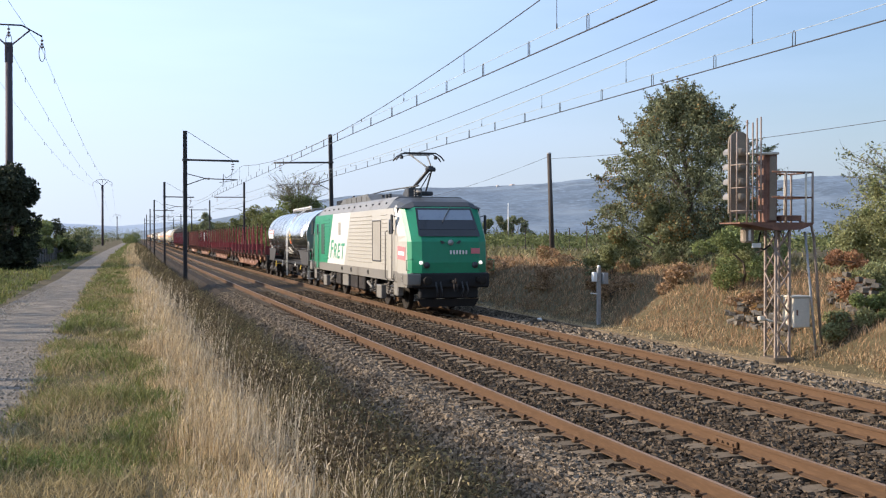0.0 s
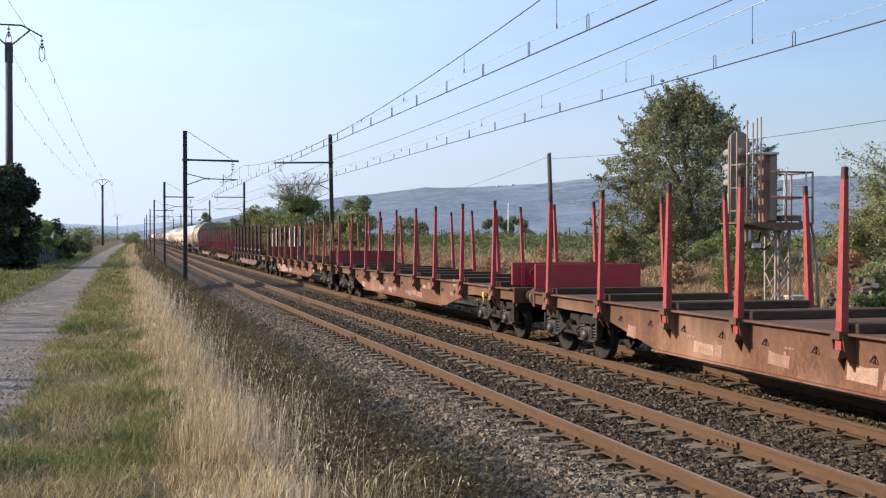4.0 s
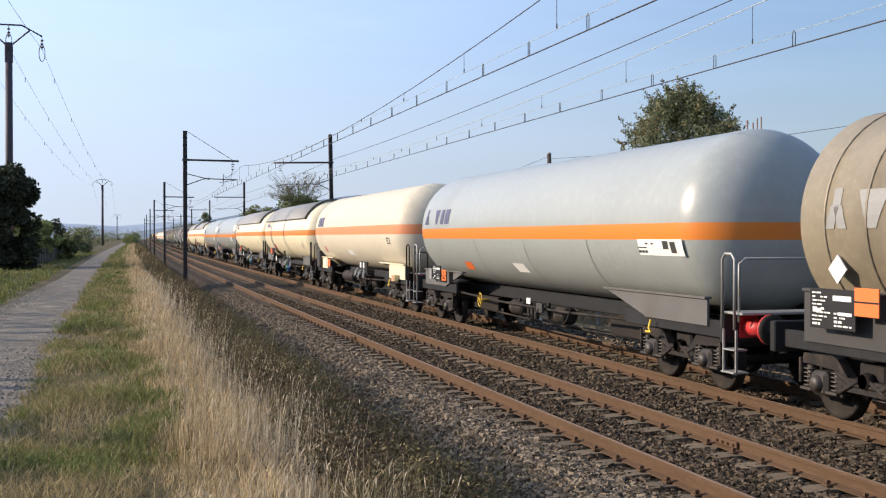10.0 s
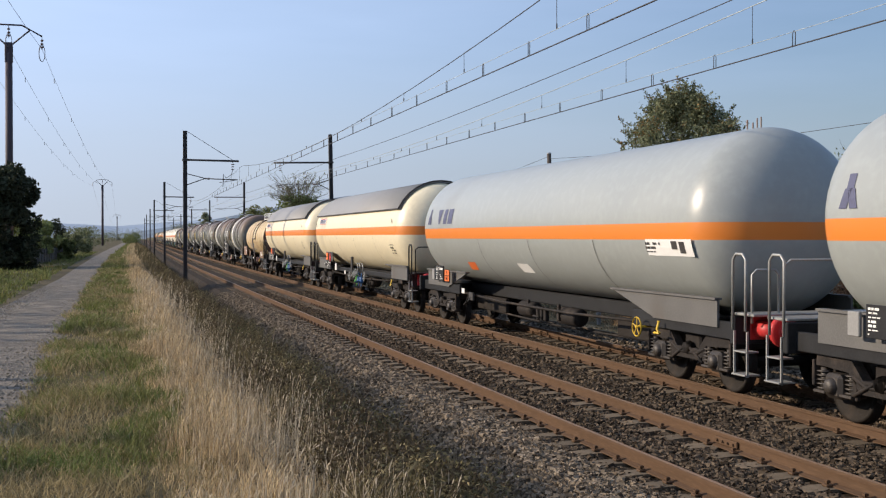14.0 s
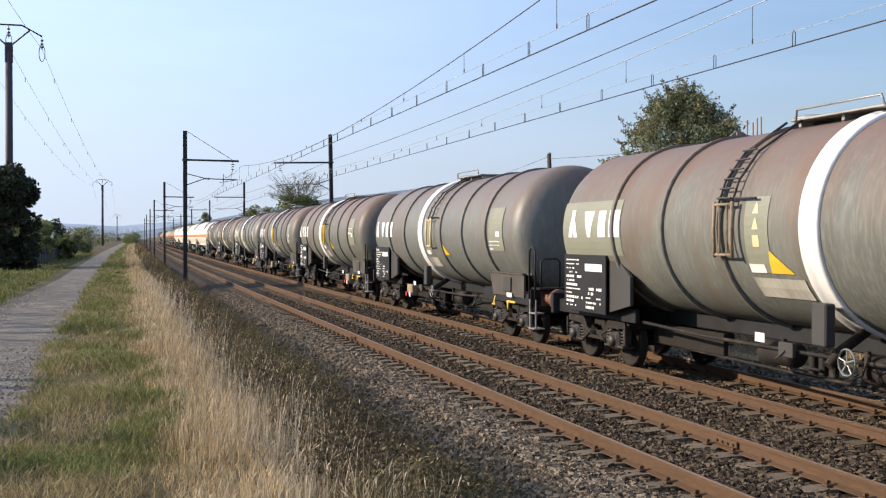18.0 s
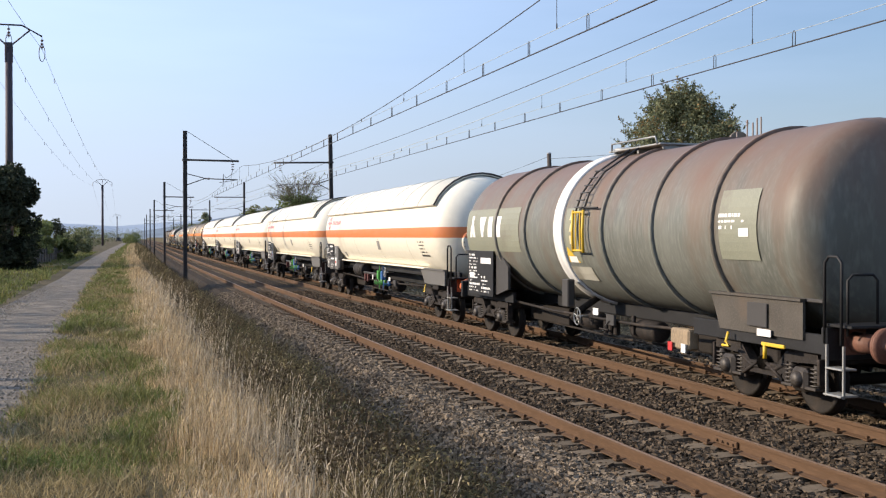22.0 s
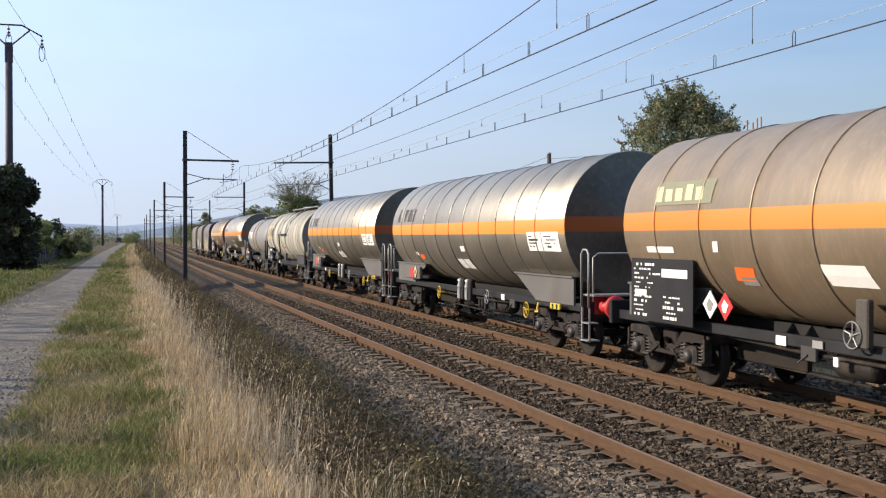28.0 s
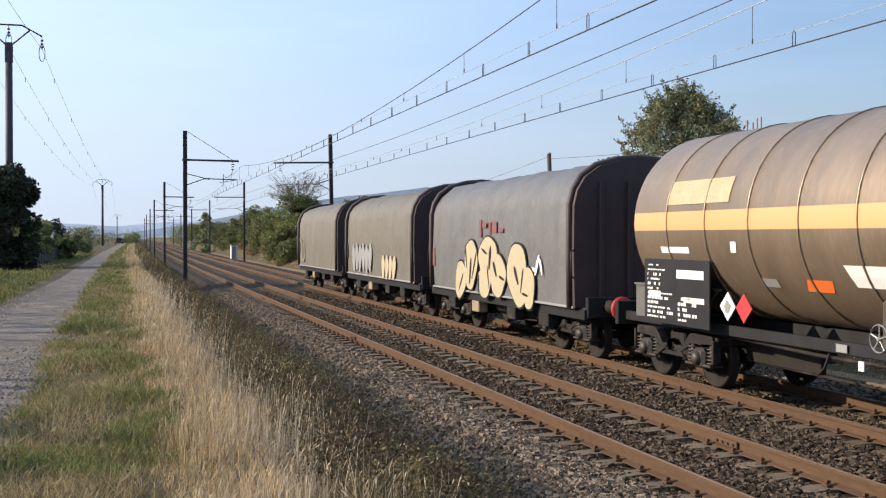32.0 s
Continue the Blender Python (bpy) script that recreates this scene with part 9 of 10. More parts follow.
        spray("graffiti_red", [rect(0.6, 2.6, 0.16, 0.42), rect(0.3, 2.68, 0.3, 0.12), rect(-0.1, 2.6, 0.14, 0.3), rect(-0.45, 2.62, 0.3, 0.26), rect(-0.9, 2.55, 0.3, 0.1)], P["faint_red"], -1.474, "faint red spray")
        spray("graffiti_tag", [blob(-3.2, 1.8, 0.06, 0.26, 0.5, 10), blob(-3.42, 1.78, 0.05, 0.2, -0.4, 10), blob(-3.05, 1.7, 0.16, 0.04, 0.3, 10)], P["white"], -1.486, "small white sprayed tag")
    elif n == 1:
        spray("graffiti_silver", [blob(3.6 - 0.56 * k, 1.62 + 0.06 * (k % 2), 0.27, 0.5, 0.15 * (k % 3 - 1)) for k in range(6)], P["galv"], -1.486, "silver sprayed letters as plain shapes")
        spray("graffiti_tan", [blob(-1.2 - 0.5 * k, 1.4, 0.22, 0.4, 0.1 * k) for k in range(4)], P["spray_cream"], -1.486, "tan sprayed shapes")
    else:
        spray("graffiti_yellow", [blob(3.9, 1.7, 0.12, 0.5, 0.2), blob(3.3, 1.75, 0.1, 0.45, -0.3), blob(4.2, 2.2, 0.35, 0.08, 0.2), blob(3.6, 1.3, 0.4, 0.07, 0)], P["patch_green"], -1.486, "yellow-green sprayed lines")
# ---- the electric engine ----
# Rib beige is darkened so that each rib's shadow line lies in its colour.
M_LRIB = material("beige_rib_shadow_tone", (0.3, 0.28, 0.24), 0.5, vary=0.1)
M_LGREEN = material("engine_green", (0.0, 0.2, 0.095), 0.42, vary=0.1, scale=1, fine=6, bump=0.015, coat=0.08, dirt=(0.03, 0.17, 0.09), dirt_amount=0.25)
M_LBEIGE = material("engine_beige", (0.4, 0.38, 0.335), 0.4, vary=0.08, scale=1, fine=6, bump=0.015, coat=0.15, dirt=(0.33, 0.3, 0.25), dirt_amount=0.3, stretch=(1, 1, 0.3))
M_LWHITE = material("engine_white", (0.62, 0.61, 0.57), 0.4, vary=0.05, scale=1, bump=0.01, coat=0.15)
M_LSKIRT = material("engine_grey_skirt", (0.17, 0.158, 0.138), 0.5, vary=0.15, scale=2, dirt=(0.1, 0.085, 0.068), dirt_amount=0.4, bump=0.05)
M_LROOF = material("engine_grey_roof", (0.19, 0.19, 0.185), 0.55, vary=0.2, scale=2, dirt=(0.1, 0.08, 0.07), dirt_amount=0.4, bump=0.05)
M_LDARK = material("engine_dark_grey", (0.035, 0.037, 0.04), 0.5, vary=0.2, scale=2, bump=0.03)
M_LLOUVRE = material("slatted_roof_steel", (0.11, 0.11, 0.105), 0.5, vary=0.4, scale=9, fine=30, stretch=(0.1, 1, 0.1), bump=0.2)
M_LDUST = material("dusty_engine_gear", (0.085, 0.076, 0.064), 0.75, vary=0.4, scale=5, dirt=(0.14, 0.12, 0.095), dirt_amount=0.45, bump=0.2)
M_LLETTER = material("letter_green", (0.03, 0.27, 0.15), 0.5, vary=0.1, bump=0)
M_GLASS = material("dark_cab_glass", (0.012, 0.016, 0.022), 0.06, vary=0.1, bump=0, spec=0.8)
M_LIGHT = material("headlight", (0.9, 0.88, 0.8), 0.2)
_p = M_LIGHT.node_tree.nodes["Principled BSDF"]
_p.inputs["Emission Color"].default_value, _p.inputs["Emission Strength"].default_value = (1.0, 0.95, 0.85, 1), 0.5


def locomotive(u):
    t = thing("locomotive", "green, white and beige electric locomotive with raised pantograph", "locomotive")
    TRAIN.append((t, u))
    H = 8.95
    # middle body with coved roof edge
    w = 1.44

    def side_panel(name, pts, mat, label=""):
        for sx in (-1, 1):
            part(name, Shape().slab(pts, "x", min(sx * w, sx * (w - 0.06)), max(sx * w, sx * (w - 0.06))), mat, t, label)

    C = 8.2  # cab corner along the side
    z0, z1 = 1.3, 3.32
    side_panel("side_panel", [(-7.9, z0), (0.78, z0), (-0.43, z1), (-7.35, z1), (-7.9, 2.42)], M_LBEIGE, "beige side")
    side_panel("white_panel", [(0.78, z0), (4.45, z0), (3.1, z1), (-0.43, z1)], M_LWHITE, "white slanted panel")
    side_panel("green_panel", [(4.45, z0), (7.9, z0), (7.9, 2.42), (7.35, z1), (3.1, z1)], M_LGREEN, "green rear side")
    side_panel("skirt", [(-7.9, 0.98), (7.9, 0.98), (7.9, z0), (-7.9, z0)], M_LSKIRT, "grey lower skirt")
    core = Shape().box(0, 0, 2.25, 2 * w - 0.14, 2 * C - 1.2, 2.1)
    part("body_core", core, M_LDARK, t)
    # ribs pressed in the side
    for seg0, seg1 in ((-4.2, 0.1), (-6.45, -5.62)):
        for k in range(13):
            z = 1.5 + 0.135 * k
            for sx in (-1, 1):
                shift = 0.0 if seg0 != -4.2 else -0.58 * (z - z0) / (z1 - z0)
                part("side_rib", Shape().box(sx * (w + 0.008), (seg0 + seg1 + shift) / 2, z, 0.022, seg1 - seg0 + shift, 0.028, 0.006), M_LRIB, t)
    for k in range(13):
        z = 1.5 + 0.135 * k
        part("side_rib", Shape().box(-w - 0.008, 4.6, z, 0.022, 1.0 + 0.45 * (z - z0) / 2, 0.035, 0.006), M_LGREEN, t)
    M_MESH = material("grille_mesh", (0.25, 0.235, 0.205), 0.7, vary=0.12, scale=3, fine=160)
    for sx in (-1, 1):
        g = part("side_grille", Shape().box(sx * (w + 0.004), -4.97, 2.26, 0.02, 1.2, 1.32, 0.004), M_MESH, t, "tall air grille")
        fr = Shape()
        for dy in (-0.62, 0.62):
            fr.box(sx * (w + 0.012), -4.97 + dy, 2.26, 0.03, 0.04, 1.4, 0.006)
        for dz in (-0.68, 0.68):
            fr.box(sx * (w + 0.012), -4.97, 2.26 + dz, 0.03, 1.28, 0.04, 0.006)
        part("grille_frame", fr, M_LDARK, g)
        part("small_window", Shape().box(sx * (w + 0.004), 1.75, 2.72, 0.02, 0.42, 0.5, 0.02), M_MESH, t, "small side grille")
        part("green_grille", Shape().box(sx * (w + 0.004), 5.5, 2.3, 0.02, 0.75, 1.3, 0.01), material("dark_green_grille", (0.008, 0.05, 0.03), 0.6), t)
        for yd, mt in ((-7.0, M_LBEIGE), (6.75, M_LGREEN)):
            d = part("cab_door", Shape().box(sx * (w + 0.006), yd, 2.02, 0.02, 0.66, 1.95, 0.012), mt, t, "cab side door")
            part("door_window", Shape().box(sx * (w + 0.018), yd, 2.72, 0.012, 0.4, 0.48, 0.01), M_GLASS, d, "dark glass")
            part("door_latch", Shape().box(sx * (w + 0.03), yd - 0.2, 1.75, 0.03, 0.12, 0.05, 0.006), M_LDARK, d)
            for k in (-0.46, 0.46):
                part("grab_rail", Shape().pipe([(sx * w, yd + k, 1.0), (sx * (w + 0.08), yd + k, 1.06), (sx * (w + 0.08), yd + k, 2.55), (sx * w, yd + k, 2.6)], 0.02, 6), M_LSKIRT, t)
        for yd in (-7.62, 7.5):
            mr = part("mirror", Shape().box(sx * (w + 0.12), yd, 2.8, 0.08, 0.12, 0.62, 0.03), M_LDARK, t, "black wing mirror")
            part("mirror_arm", Shape().pipe([(sx * w, yd + 0.12, 3.05), (sx * (w + 0.14), yd, 3.1)], 0.015, 5), M_LDARK, mr)
            part("round_ring", Shape().lathe([(-0.012, 0.1), (0.0, 0.13), (0.012, 0.1)], "x", (sx * (w + 0.01), yd * 0.98, 1.1), 18), M_LSKIRT, t)
        for yd in (-3.6, -0.6, 1.2):
            part("round_ring", Shape().lathe([(-0.012, 0.07), (0.0, 0.095), (0.012, 0.07)], "x", (sx * (w + 0.01), yd, 1.16), 16), M_LDARK, t)
    # roof
    rs = [(-w, z1), (-1.2, 3.62), (-1.05, 3.72), (1.05, 3.72), (1.2, 3.62), (w, z1)]
    part("roof", Shape().slab(rs, "y", -C + 1.68, C - 1.68), M_LROOF, t, "grey roof with sloped edge")
    for k in range(12):
        y = -5.8 + 1.05 * k
        part("roof_bolt", Shape().box(-1.3, y, 3.52, 0.07, 0.05, 0.06, 0.015), M_LDARK, t)
    # raised roof hood with louvres
    hood = part("roof_hood", Shape().slab([(-1.9, 3.7), (4.2, 3.7), (3.5, 3.93), (-1.15, 4.0)], "x", -0.95, 0.95), M_LLOUVRE, t, "raised slatted roof hood")
    for k in range(5):
        part("hood_panel", Shape().box(-0.96, -0.75 + 0.95 * k, 3.83, 0.02, 0.8, 0.2, 0.01), M_LLOUVRE, hood)
    for k in range(7):
        part("louvre", Shape().box(0, 4.25 + 0.2 * k, 3.84, 1.7, 0.06, 0.2, 0.006), M_LDARK, t)
    # roof gear
    for y in (-6.6, -6.2, -2.6, -2.1, -1.4, 6.8):
        s = Shape()
        for k in range(4):
            s.lathe([(-0.03, 0.035), (0.0, 0.075), (0.03, 0.035)], "z", (-0.4, y, 3.76 + 0.06 * k), 10)
        part("roof_insulator", s, M_LDARK, t)
    part("roof_box", Shape().box(-0.3, -5.5, 3.88, 0.5, 0.5, 0.32, 0.03), M_LDARK, t)
    part("horn", Shape().lathe([(0.0, 0.1), (-0.1, 0.05), (-0.3, 0.03)], "y", (-0.5, -7.0, 3.86), 12), M_LDARK, t)
    part("roof_bar", Shape().pipe([(-0.4, -6.6, 4.08), (-0.4, -2.1, 4.1), (-0.4, -1.4, 4.1), (-0.4, 0.8, 4.05)], 0.025, 6), M_LDARK, t)
    # pantograph, half-raised knuckle to the front
    pan = part("pantograph", Shape().pipe([(-0.28, -5.0, 3.95), (-0.05, -6.6, 4.62)], 0.055, 8).pipe([(0.28, -5.0, 3.95), (0.05, -6.6, 4.62)], 0.03, 8).box(0, -5.0, 3.88, 0.9, 0.7, 0.14, 0.03)
               .rod((-0.16, -6.6, 4.62), (0.16, -6.6, 4.62), 0.07, 8).box(0, -6.58, 4.66, 0.2, 0.16, 0.16, 0.03), M_LDARK, t, "raised black pantograph")
    part("upper_arm", Shape().pipe([(-0.05, -6.6, 4.64), (-0.3, -5.1, 5.2)], 0.026, 6).pipe([(0.05, -6.6, 4.64), (0.3, -5.1, 5.2)], 0.026, 6).rod((-0.4, -5.1, 5.2), (0.4, -5.1, 5.2), 0.02, 6), M_LSKIRT, pan)
    for dy in (-0.2, 0.2):
        part("collector_strip", Shape().pipe([(-0.85, -5.1 + dy, 5.0), (-0.75, -5.1 + dy, 5.13), (-0.55, -5.1 + dy, 5.26), (0.55, -5.1 + dy, 5.26), (0.75, -5.1 + dy, 5.13), (0.85, -5.1 + dy, 5.0)], 0.025, 6), M_LDARK, pan)
    part("control_rod", Shape().pipe([(0.0, -5.2, 3.98), (0.0, -6.5, 4.5)], 0.018, 5), M_LDARK, pan)
    for k in (-0.25, 0.25):
        part("strip_spring", Shape().box(k * 2.4, -5.1, 5.12, 0.1, 0.12, 0.12, 0.02), M_LDARK, pan)
    part("folded_pantograph", Shape().pipe([(-0.3, 4.4, 4.1), (0.0, 6.6, 4.02)], 0.04, 6).pipe([(0.3, 4.4, 4.1), (0.0, 6.6, 4.02)], 0.04, 6).box(0, 6.7, 3.88, 0.8, 0.5, 0.2, 0.03), M_LDARK, t)
    # cabs
    for s in (-1, 1):
        front = s < 0
        body = Shape()
        # nose: waist narrower than the body, face up to the windscreen sill
        ring = lambda z, yy, yc, k=1.0: [(x * k, s * y_, z) for x, y_ in ((-1.44, yc), (-1.29, yy - 0.42), (-1.2, yy - 0.2), (-0.92, yy - 0.02), (0.0, yy - 0.01),
                                                                   (0.92, yy - 0.02), (1.2, yy - 0.2), (1.29, yy - 0.42), (1.44, yc))]
        rings = [ring(1.25, H, 7.88), ring(1.6, H + 0.02, 7.88), ring(2.25, H - 0.03, 7.88), ring(2.42, H - 0.14, 7.88), ring(3.3, H - 0.86, 7.32), ring(3.42, H - 1.05, 7.2, 0.92)]
        vs = [v for r in rings for v in r]
        fs = [(j * 9 + i, j * 9 + i + 1, (j + 1) * 9 + i + 1, (j + 1) * 9 + i)[::-s] for j in range(len(rings) - 1) for i in range(8) if 0 < i < 7]
        body.add(vs, fs)
        cab = part("cab_front", body, M_LGREEN, t, "green cab front")
        for i in (0, 7):
            strip_ = [vs[j * 9 + i + k] for j in range(len(rings)) for k in (0, 1)]
            side = Shape().add(strip_, [(2 * j, 2 * j + 1, 2 * j + 3, 2 * j + 2)[::-s] for j in range(len(rings) - 1)])
            part("cab_side", side, M_LBEIGE if front else M_LGREEN, t, "beige cab side" if front else "")
            sx = -1 if i == 0 else 1
            low_ = [(sx * 1.44, s * 7.88), (sx * 1.29, s * 8.53), (sx * 1.2, s * 8.55), (sx * 1.2, s * 7.88)]
            part("cab_skirt", Shape().slab(low_, "z", 0.82, 1.25), M_LSKIRT, t, "grey skirt under the cab")
        # windscreen lies proud of the sloped face
        def face(x, f, d):
            """A point on the sloped screen: f from sill to top, d out of the face."""
            y = H - 0.14 - 0.72 * f + d * 0.77
            return (x, s * y, 2.42 + 0.88 * f + d * 0.63)
        sc = Shape().add([face(-1.0, -0.02, 0.012), face(1.0, -0.02, 0.012), face(0.92, 1.0, 0.012), face(-0.92, 1.0, 0.012)], [(0, 1, 2, 3)[::-s]])
        part("screen_surround", sc, M_LDARK, cab, "dark windscreen surround")
        gl = Shape().add([face(-0.93, 0.22, 0.02), face(0.93, 0.22, 0.02), face(0.87, 0.93, 0.02), face(-0.87, 0.93, 0.02)], [(0, 1, 2, 3)[::-s]])
        part("windscreen", gl, M_GLASS, cab, "wide dark windscreen")
        bl = Shape().add([face(-0.89, 0.56, 0.026), face(0.89, 0.56, 0.026), face(0.86, 0.92, 0.026), face(-0.86, 0.92, 0.026)], [(0, 1, 2, 3)[::-s]])
        part("sun_blind", bl, material("grey_sun_blind", (0.24, 0.28, 0.33), 0.3, vary=0.1, bump=0), cab, "pale blind behind the glass")
        part("wiper", Shape().pipe([face(0.25, 1.05, 0.05), face(-0.15, 0.45, 0.05)], 0.014, 5), M_LDARK, cab)
        secs = [[(x * k, s * y_, z) for x, z in ((-1.44, 3.31), (-1.22, zt - 0.09), (-1.0, zt), (1.0, zt), (1.22, zt - 0.09), (1.44, 3.31))]
                for y_, k, zt in ((C - 1.7, 1.0, 3.69), (C - 1.0, 0.99, 3.62), (H - 1.2, 0.93, 3.52), (H - 0.95, 0.9, 3.37))]
        part("cab_roof", Shape().add([v for q in secs for v in q], [(6 * j + i, 6 * j + i + 1, 6 * j + i + 7, 6 * j + i + 6)[::-s] for j in range(3) for i in range(5)] + [tuple(range(18, 24))[::-s]]), M_LDARK, t, "dark grey cab roof")
        for sx in (-1, 1):
            part("headlight", Shape().lathe([(0.0, 0.062), (-0.03 * -s, 0.058), (-0.04 * -s, 0.0)], "y", (sx * 0.96, s * (H + 0.02), 1.6), 18), M_LIGHT if front else P["galv"], cab, "lit round headlight" if front else "")
            part("tail_light", Shape().lathe([(0.0, 0.1), (0.02 * s, 0.1), (0.025 * s, 0.0)], "y", (sx * 0.78, s * (H + 0.022), 1.52), 18), M_LDARK, cab)
            part("nose_grab", Shape().pipe([(sx * 1.3, s * (H - 0.1), 1.35), (sx * 1.42, s * (H - 0.02), 1.36), (sx * 1.42, s * (H - 0.02), 1.68), (sx * 1.2, s * (H + 0.03), 1.7)], 0.014, 5), M_LGREEN, cab)
        em = part("round_badge", Shape().lathe([(0.0, 0.09), (0.03 * s, 0.09), (0.035 * s, 0.0)], "y", (0.0, s * (H - 0.03), 2.22), 20), P["galv"], cab, "round chrome badge")
        for sx in (-1, 1):
            part("badge_wing", Shape().slab([(sx * 0.18, 2.2), (sx * 0.28, 2.18), (sx * 0.34, 2.28), (sx * 0.26, 2.28)], "y", s * (H - 0.05), s * (H - 0.0)), M_LDARK, em)
        nb = Shape()
        for k in range(6):
            nb.box(0.0 + 0.1 * k * (-s), s * (H + 0.018), 1.92, 0.055, 0.012, 0.12)
        part("number_bars", nb, P["white"], cab, "pale number as plain bars")
        part("logo_block", Shape().box(-0.8 * s, s * (H - 0.0), 1.96, 0.28, 0.05, 0.17), P["pink"], cab, "pink logo block")
        # chest below the nose
        ch = Shape().box(0, s * (H - 0.2), 1.05, 2.5, 0.5, 0.46, 0.04).box(0, s * (H - 0.3), 0.68, 1.9, 0.3, 0.4, 0.04)
        part("bumper_beam", ch, P["black_paint"], t, "dark buffer beam")
        part("beam_end", Shape().box(-1.2, s * (H - 0.15), 1.08, 0.45, 0.5, 0.36, 0.03), M_LSKIRT, t)
        part("snow_plough", Shape().slab([(-0.85, 0.22), (0.85, 0.22), (1.0, 0.46), (-1.0, 0.46)], "y", min(s * (H - 0.3), s * (H - 0.24)), max(s * (H - 0.3), s * (H - 0.24))), P["wheel"], t)
        for sx in (-1, 1):
            part("buffer", BUF["dark"], None, t, at=pose(sx * 0.875, s * 9.5, 1.06, 0, 0, 0 if s < 0 else 180) @ Matrix.Diagonal((0.62, 0.75, 0.62, 1)))
            part("cab_step", Shape().box(sx * 1.28, s * 7.0, 0.5, 0.25, 0.5, 0.04, 0.008).box(sx * 1.28, s * 7.0, 0.8, 0.25, 0.5, 0.04, 0.008).box(sx * 1.38, s * 7.26, 0.7, 0.04, 0.04, 0.6), M_LDARK, t)
        part("coupling", HOOK, None, t, at=pose(0, s * 9.5, 1.02, 0, 0, 0 if s < 0 else 180))
        hs = Shape()
        for k in (-0.5, -0.35, 0.35, 0.5):
            hs.pipe([(k, s * (H + 0.05), 1.0), (k, s * (H + 0.22), 0.75), (k * 0.9, s * (H + 0.1), 0.55)], 0.025, 6)
        part("brake_hose", hs, M_LDARK, t)
        # bogie
        b = part("loco_bogie", Shape().box(-1.2, s * 5.15, 0.62, 0.12, 3.9, 0.22, 0.02).box(1.2, s * 5.15, 0.62, 0.12, 3.9, 0.22, 0.02).box(0, s * 5.15, 0.66, 2.4, 0.5, 0.3, 0.03), M_LDUST, t)
        for k in (-1.3, 1.3):
            for sx in (-1, 1):
                part("wheel", BG[1], None, b, at=Matrix.Translation((sx * 0.745, s * 5.15 + k, 0.575)) @ Matrix.Diagonal((1, 1.24, 1.24, 1)) @ pose(0, 0, 0, 0, 0, 0 if sx < 0 else 180))
                part("axle_box", BG[2], None, b, at=pose(sx * 1.15, s * 5.15 + k, 0.58, 0, 0, 0 if sx < 0 else 180))
                for q in (-0.34, 0.34):
                    part("spring", BG[3], None, b, at=Matrix.Translation((sx * 1.25, s * 5.15 + k + q, 0.62)) @ Matrix.Diagonal((1.2, 1.2, 1.5, 1)))
            part("axle", BG[4], None, b, at=pose(0, s * 5.15 + k, 0.575))
        part("traction_box", Shape().box(-1.32, s * 5.15, 0.55, 0.2, 0.7, 0.45, 0.03), M_LSKIRT, b)
        part("sand_box", Shape().box(-1.32, s * 7.55, 0.75, 0.2, 0.55, 0.45, 0.03), M_LSKIRT, t)
        part("damper", Shape().rod((-1.36, s * 4.0, 0.62), (-1.36, s * 3.2, 0.8), 0.05, 8), M_LSKIRT, t)
    for k, wd in ((-2.2, 1.0), (-0.8, 1.3), (0.9, 1.1), (2.3, 0.9)):
        part("underfloor_box", Shape().box(-1.2, k, 0.72, 0.35, wd, 0.46, 0.03), M_LSKIRT if k == 0.9 else P["bogie"], t)
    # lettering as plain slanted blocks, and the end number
    for ch, yb, h in (("F", 3.45, 1.05), ("R", 2.68, 0.86), ("E", 1.95, 0.86), ("T", 1.16, 0.86)):
        part("letter", text_mesh(ch, h, M_LLETTER, 0.012, 0.4, 1.3), None, t, "green painted letter", at=pose(-w - 0.01, yb - 0.06, 1.5 + 0.345 * h) @ SIDE)
    taper = lambda y, d: -1.44 + 0.15 * (-7.88 - y) / 0.65 - d  # the cab side draws in towards the nose
    quad = lambda y0, y1, z0_, z1_, d, slope=0.0: Shape().add([(taper(y0, d), y0, z0_), (taper(y1, d), y1, z0_ - slope), (taper(y1, d), y1, z1_ - slope), (taper(y0, d), y0, z1_)], [(0, 1, 2, 3)])
    part("logo_block", quad(-7.9, -8.42, 1.7, 2.12, 0.008, 0.05), P["pink"], t, "pink logo block on the cab side")
    part("logo_stroke", quad(-7.96, -8.36, 1.83, 1.95, 0.014, 0.02), P["white"], t)
    part("end_number", text_mesh("2", 0.26, P["white"]), None, t, "white figure", at=pose(taper(-8.2, 0.012), -8.2, 1.08, 0, 0, -13) @ SIDE)
    return t


locomotive(41.65)
B_ = [51.40, 68.35, 91.20, 114.05, 136.90, 159.70, 180.95, 203.85, 226.65, 242.50, 261.20, 279.40, 297.70, 316.10, 334.60, 353.30, 371.70, 389.80, 402.40, 419.10, 435.80, 452.50,
      469.00, 485.60, 502.30, 518.80, 535.50, 555.50, 575.40, 595.30, 615.10, 634.90, 651.00, 667.60, 684.40, 701.00, 716.60, 728.60, 745.70, 762.10, 774.10, 786.20, 798.20]


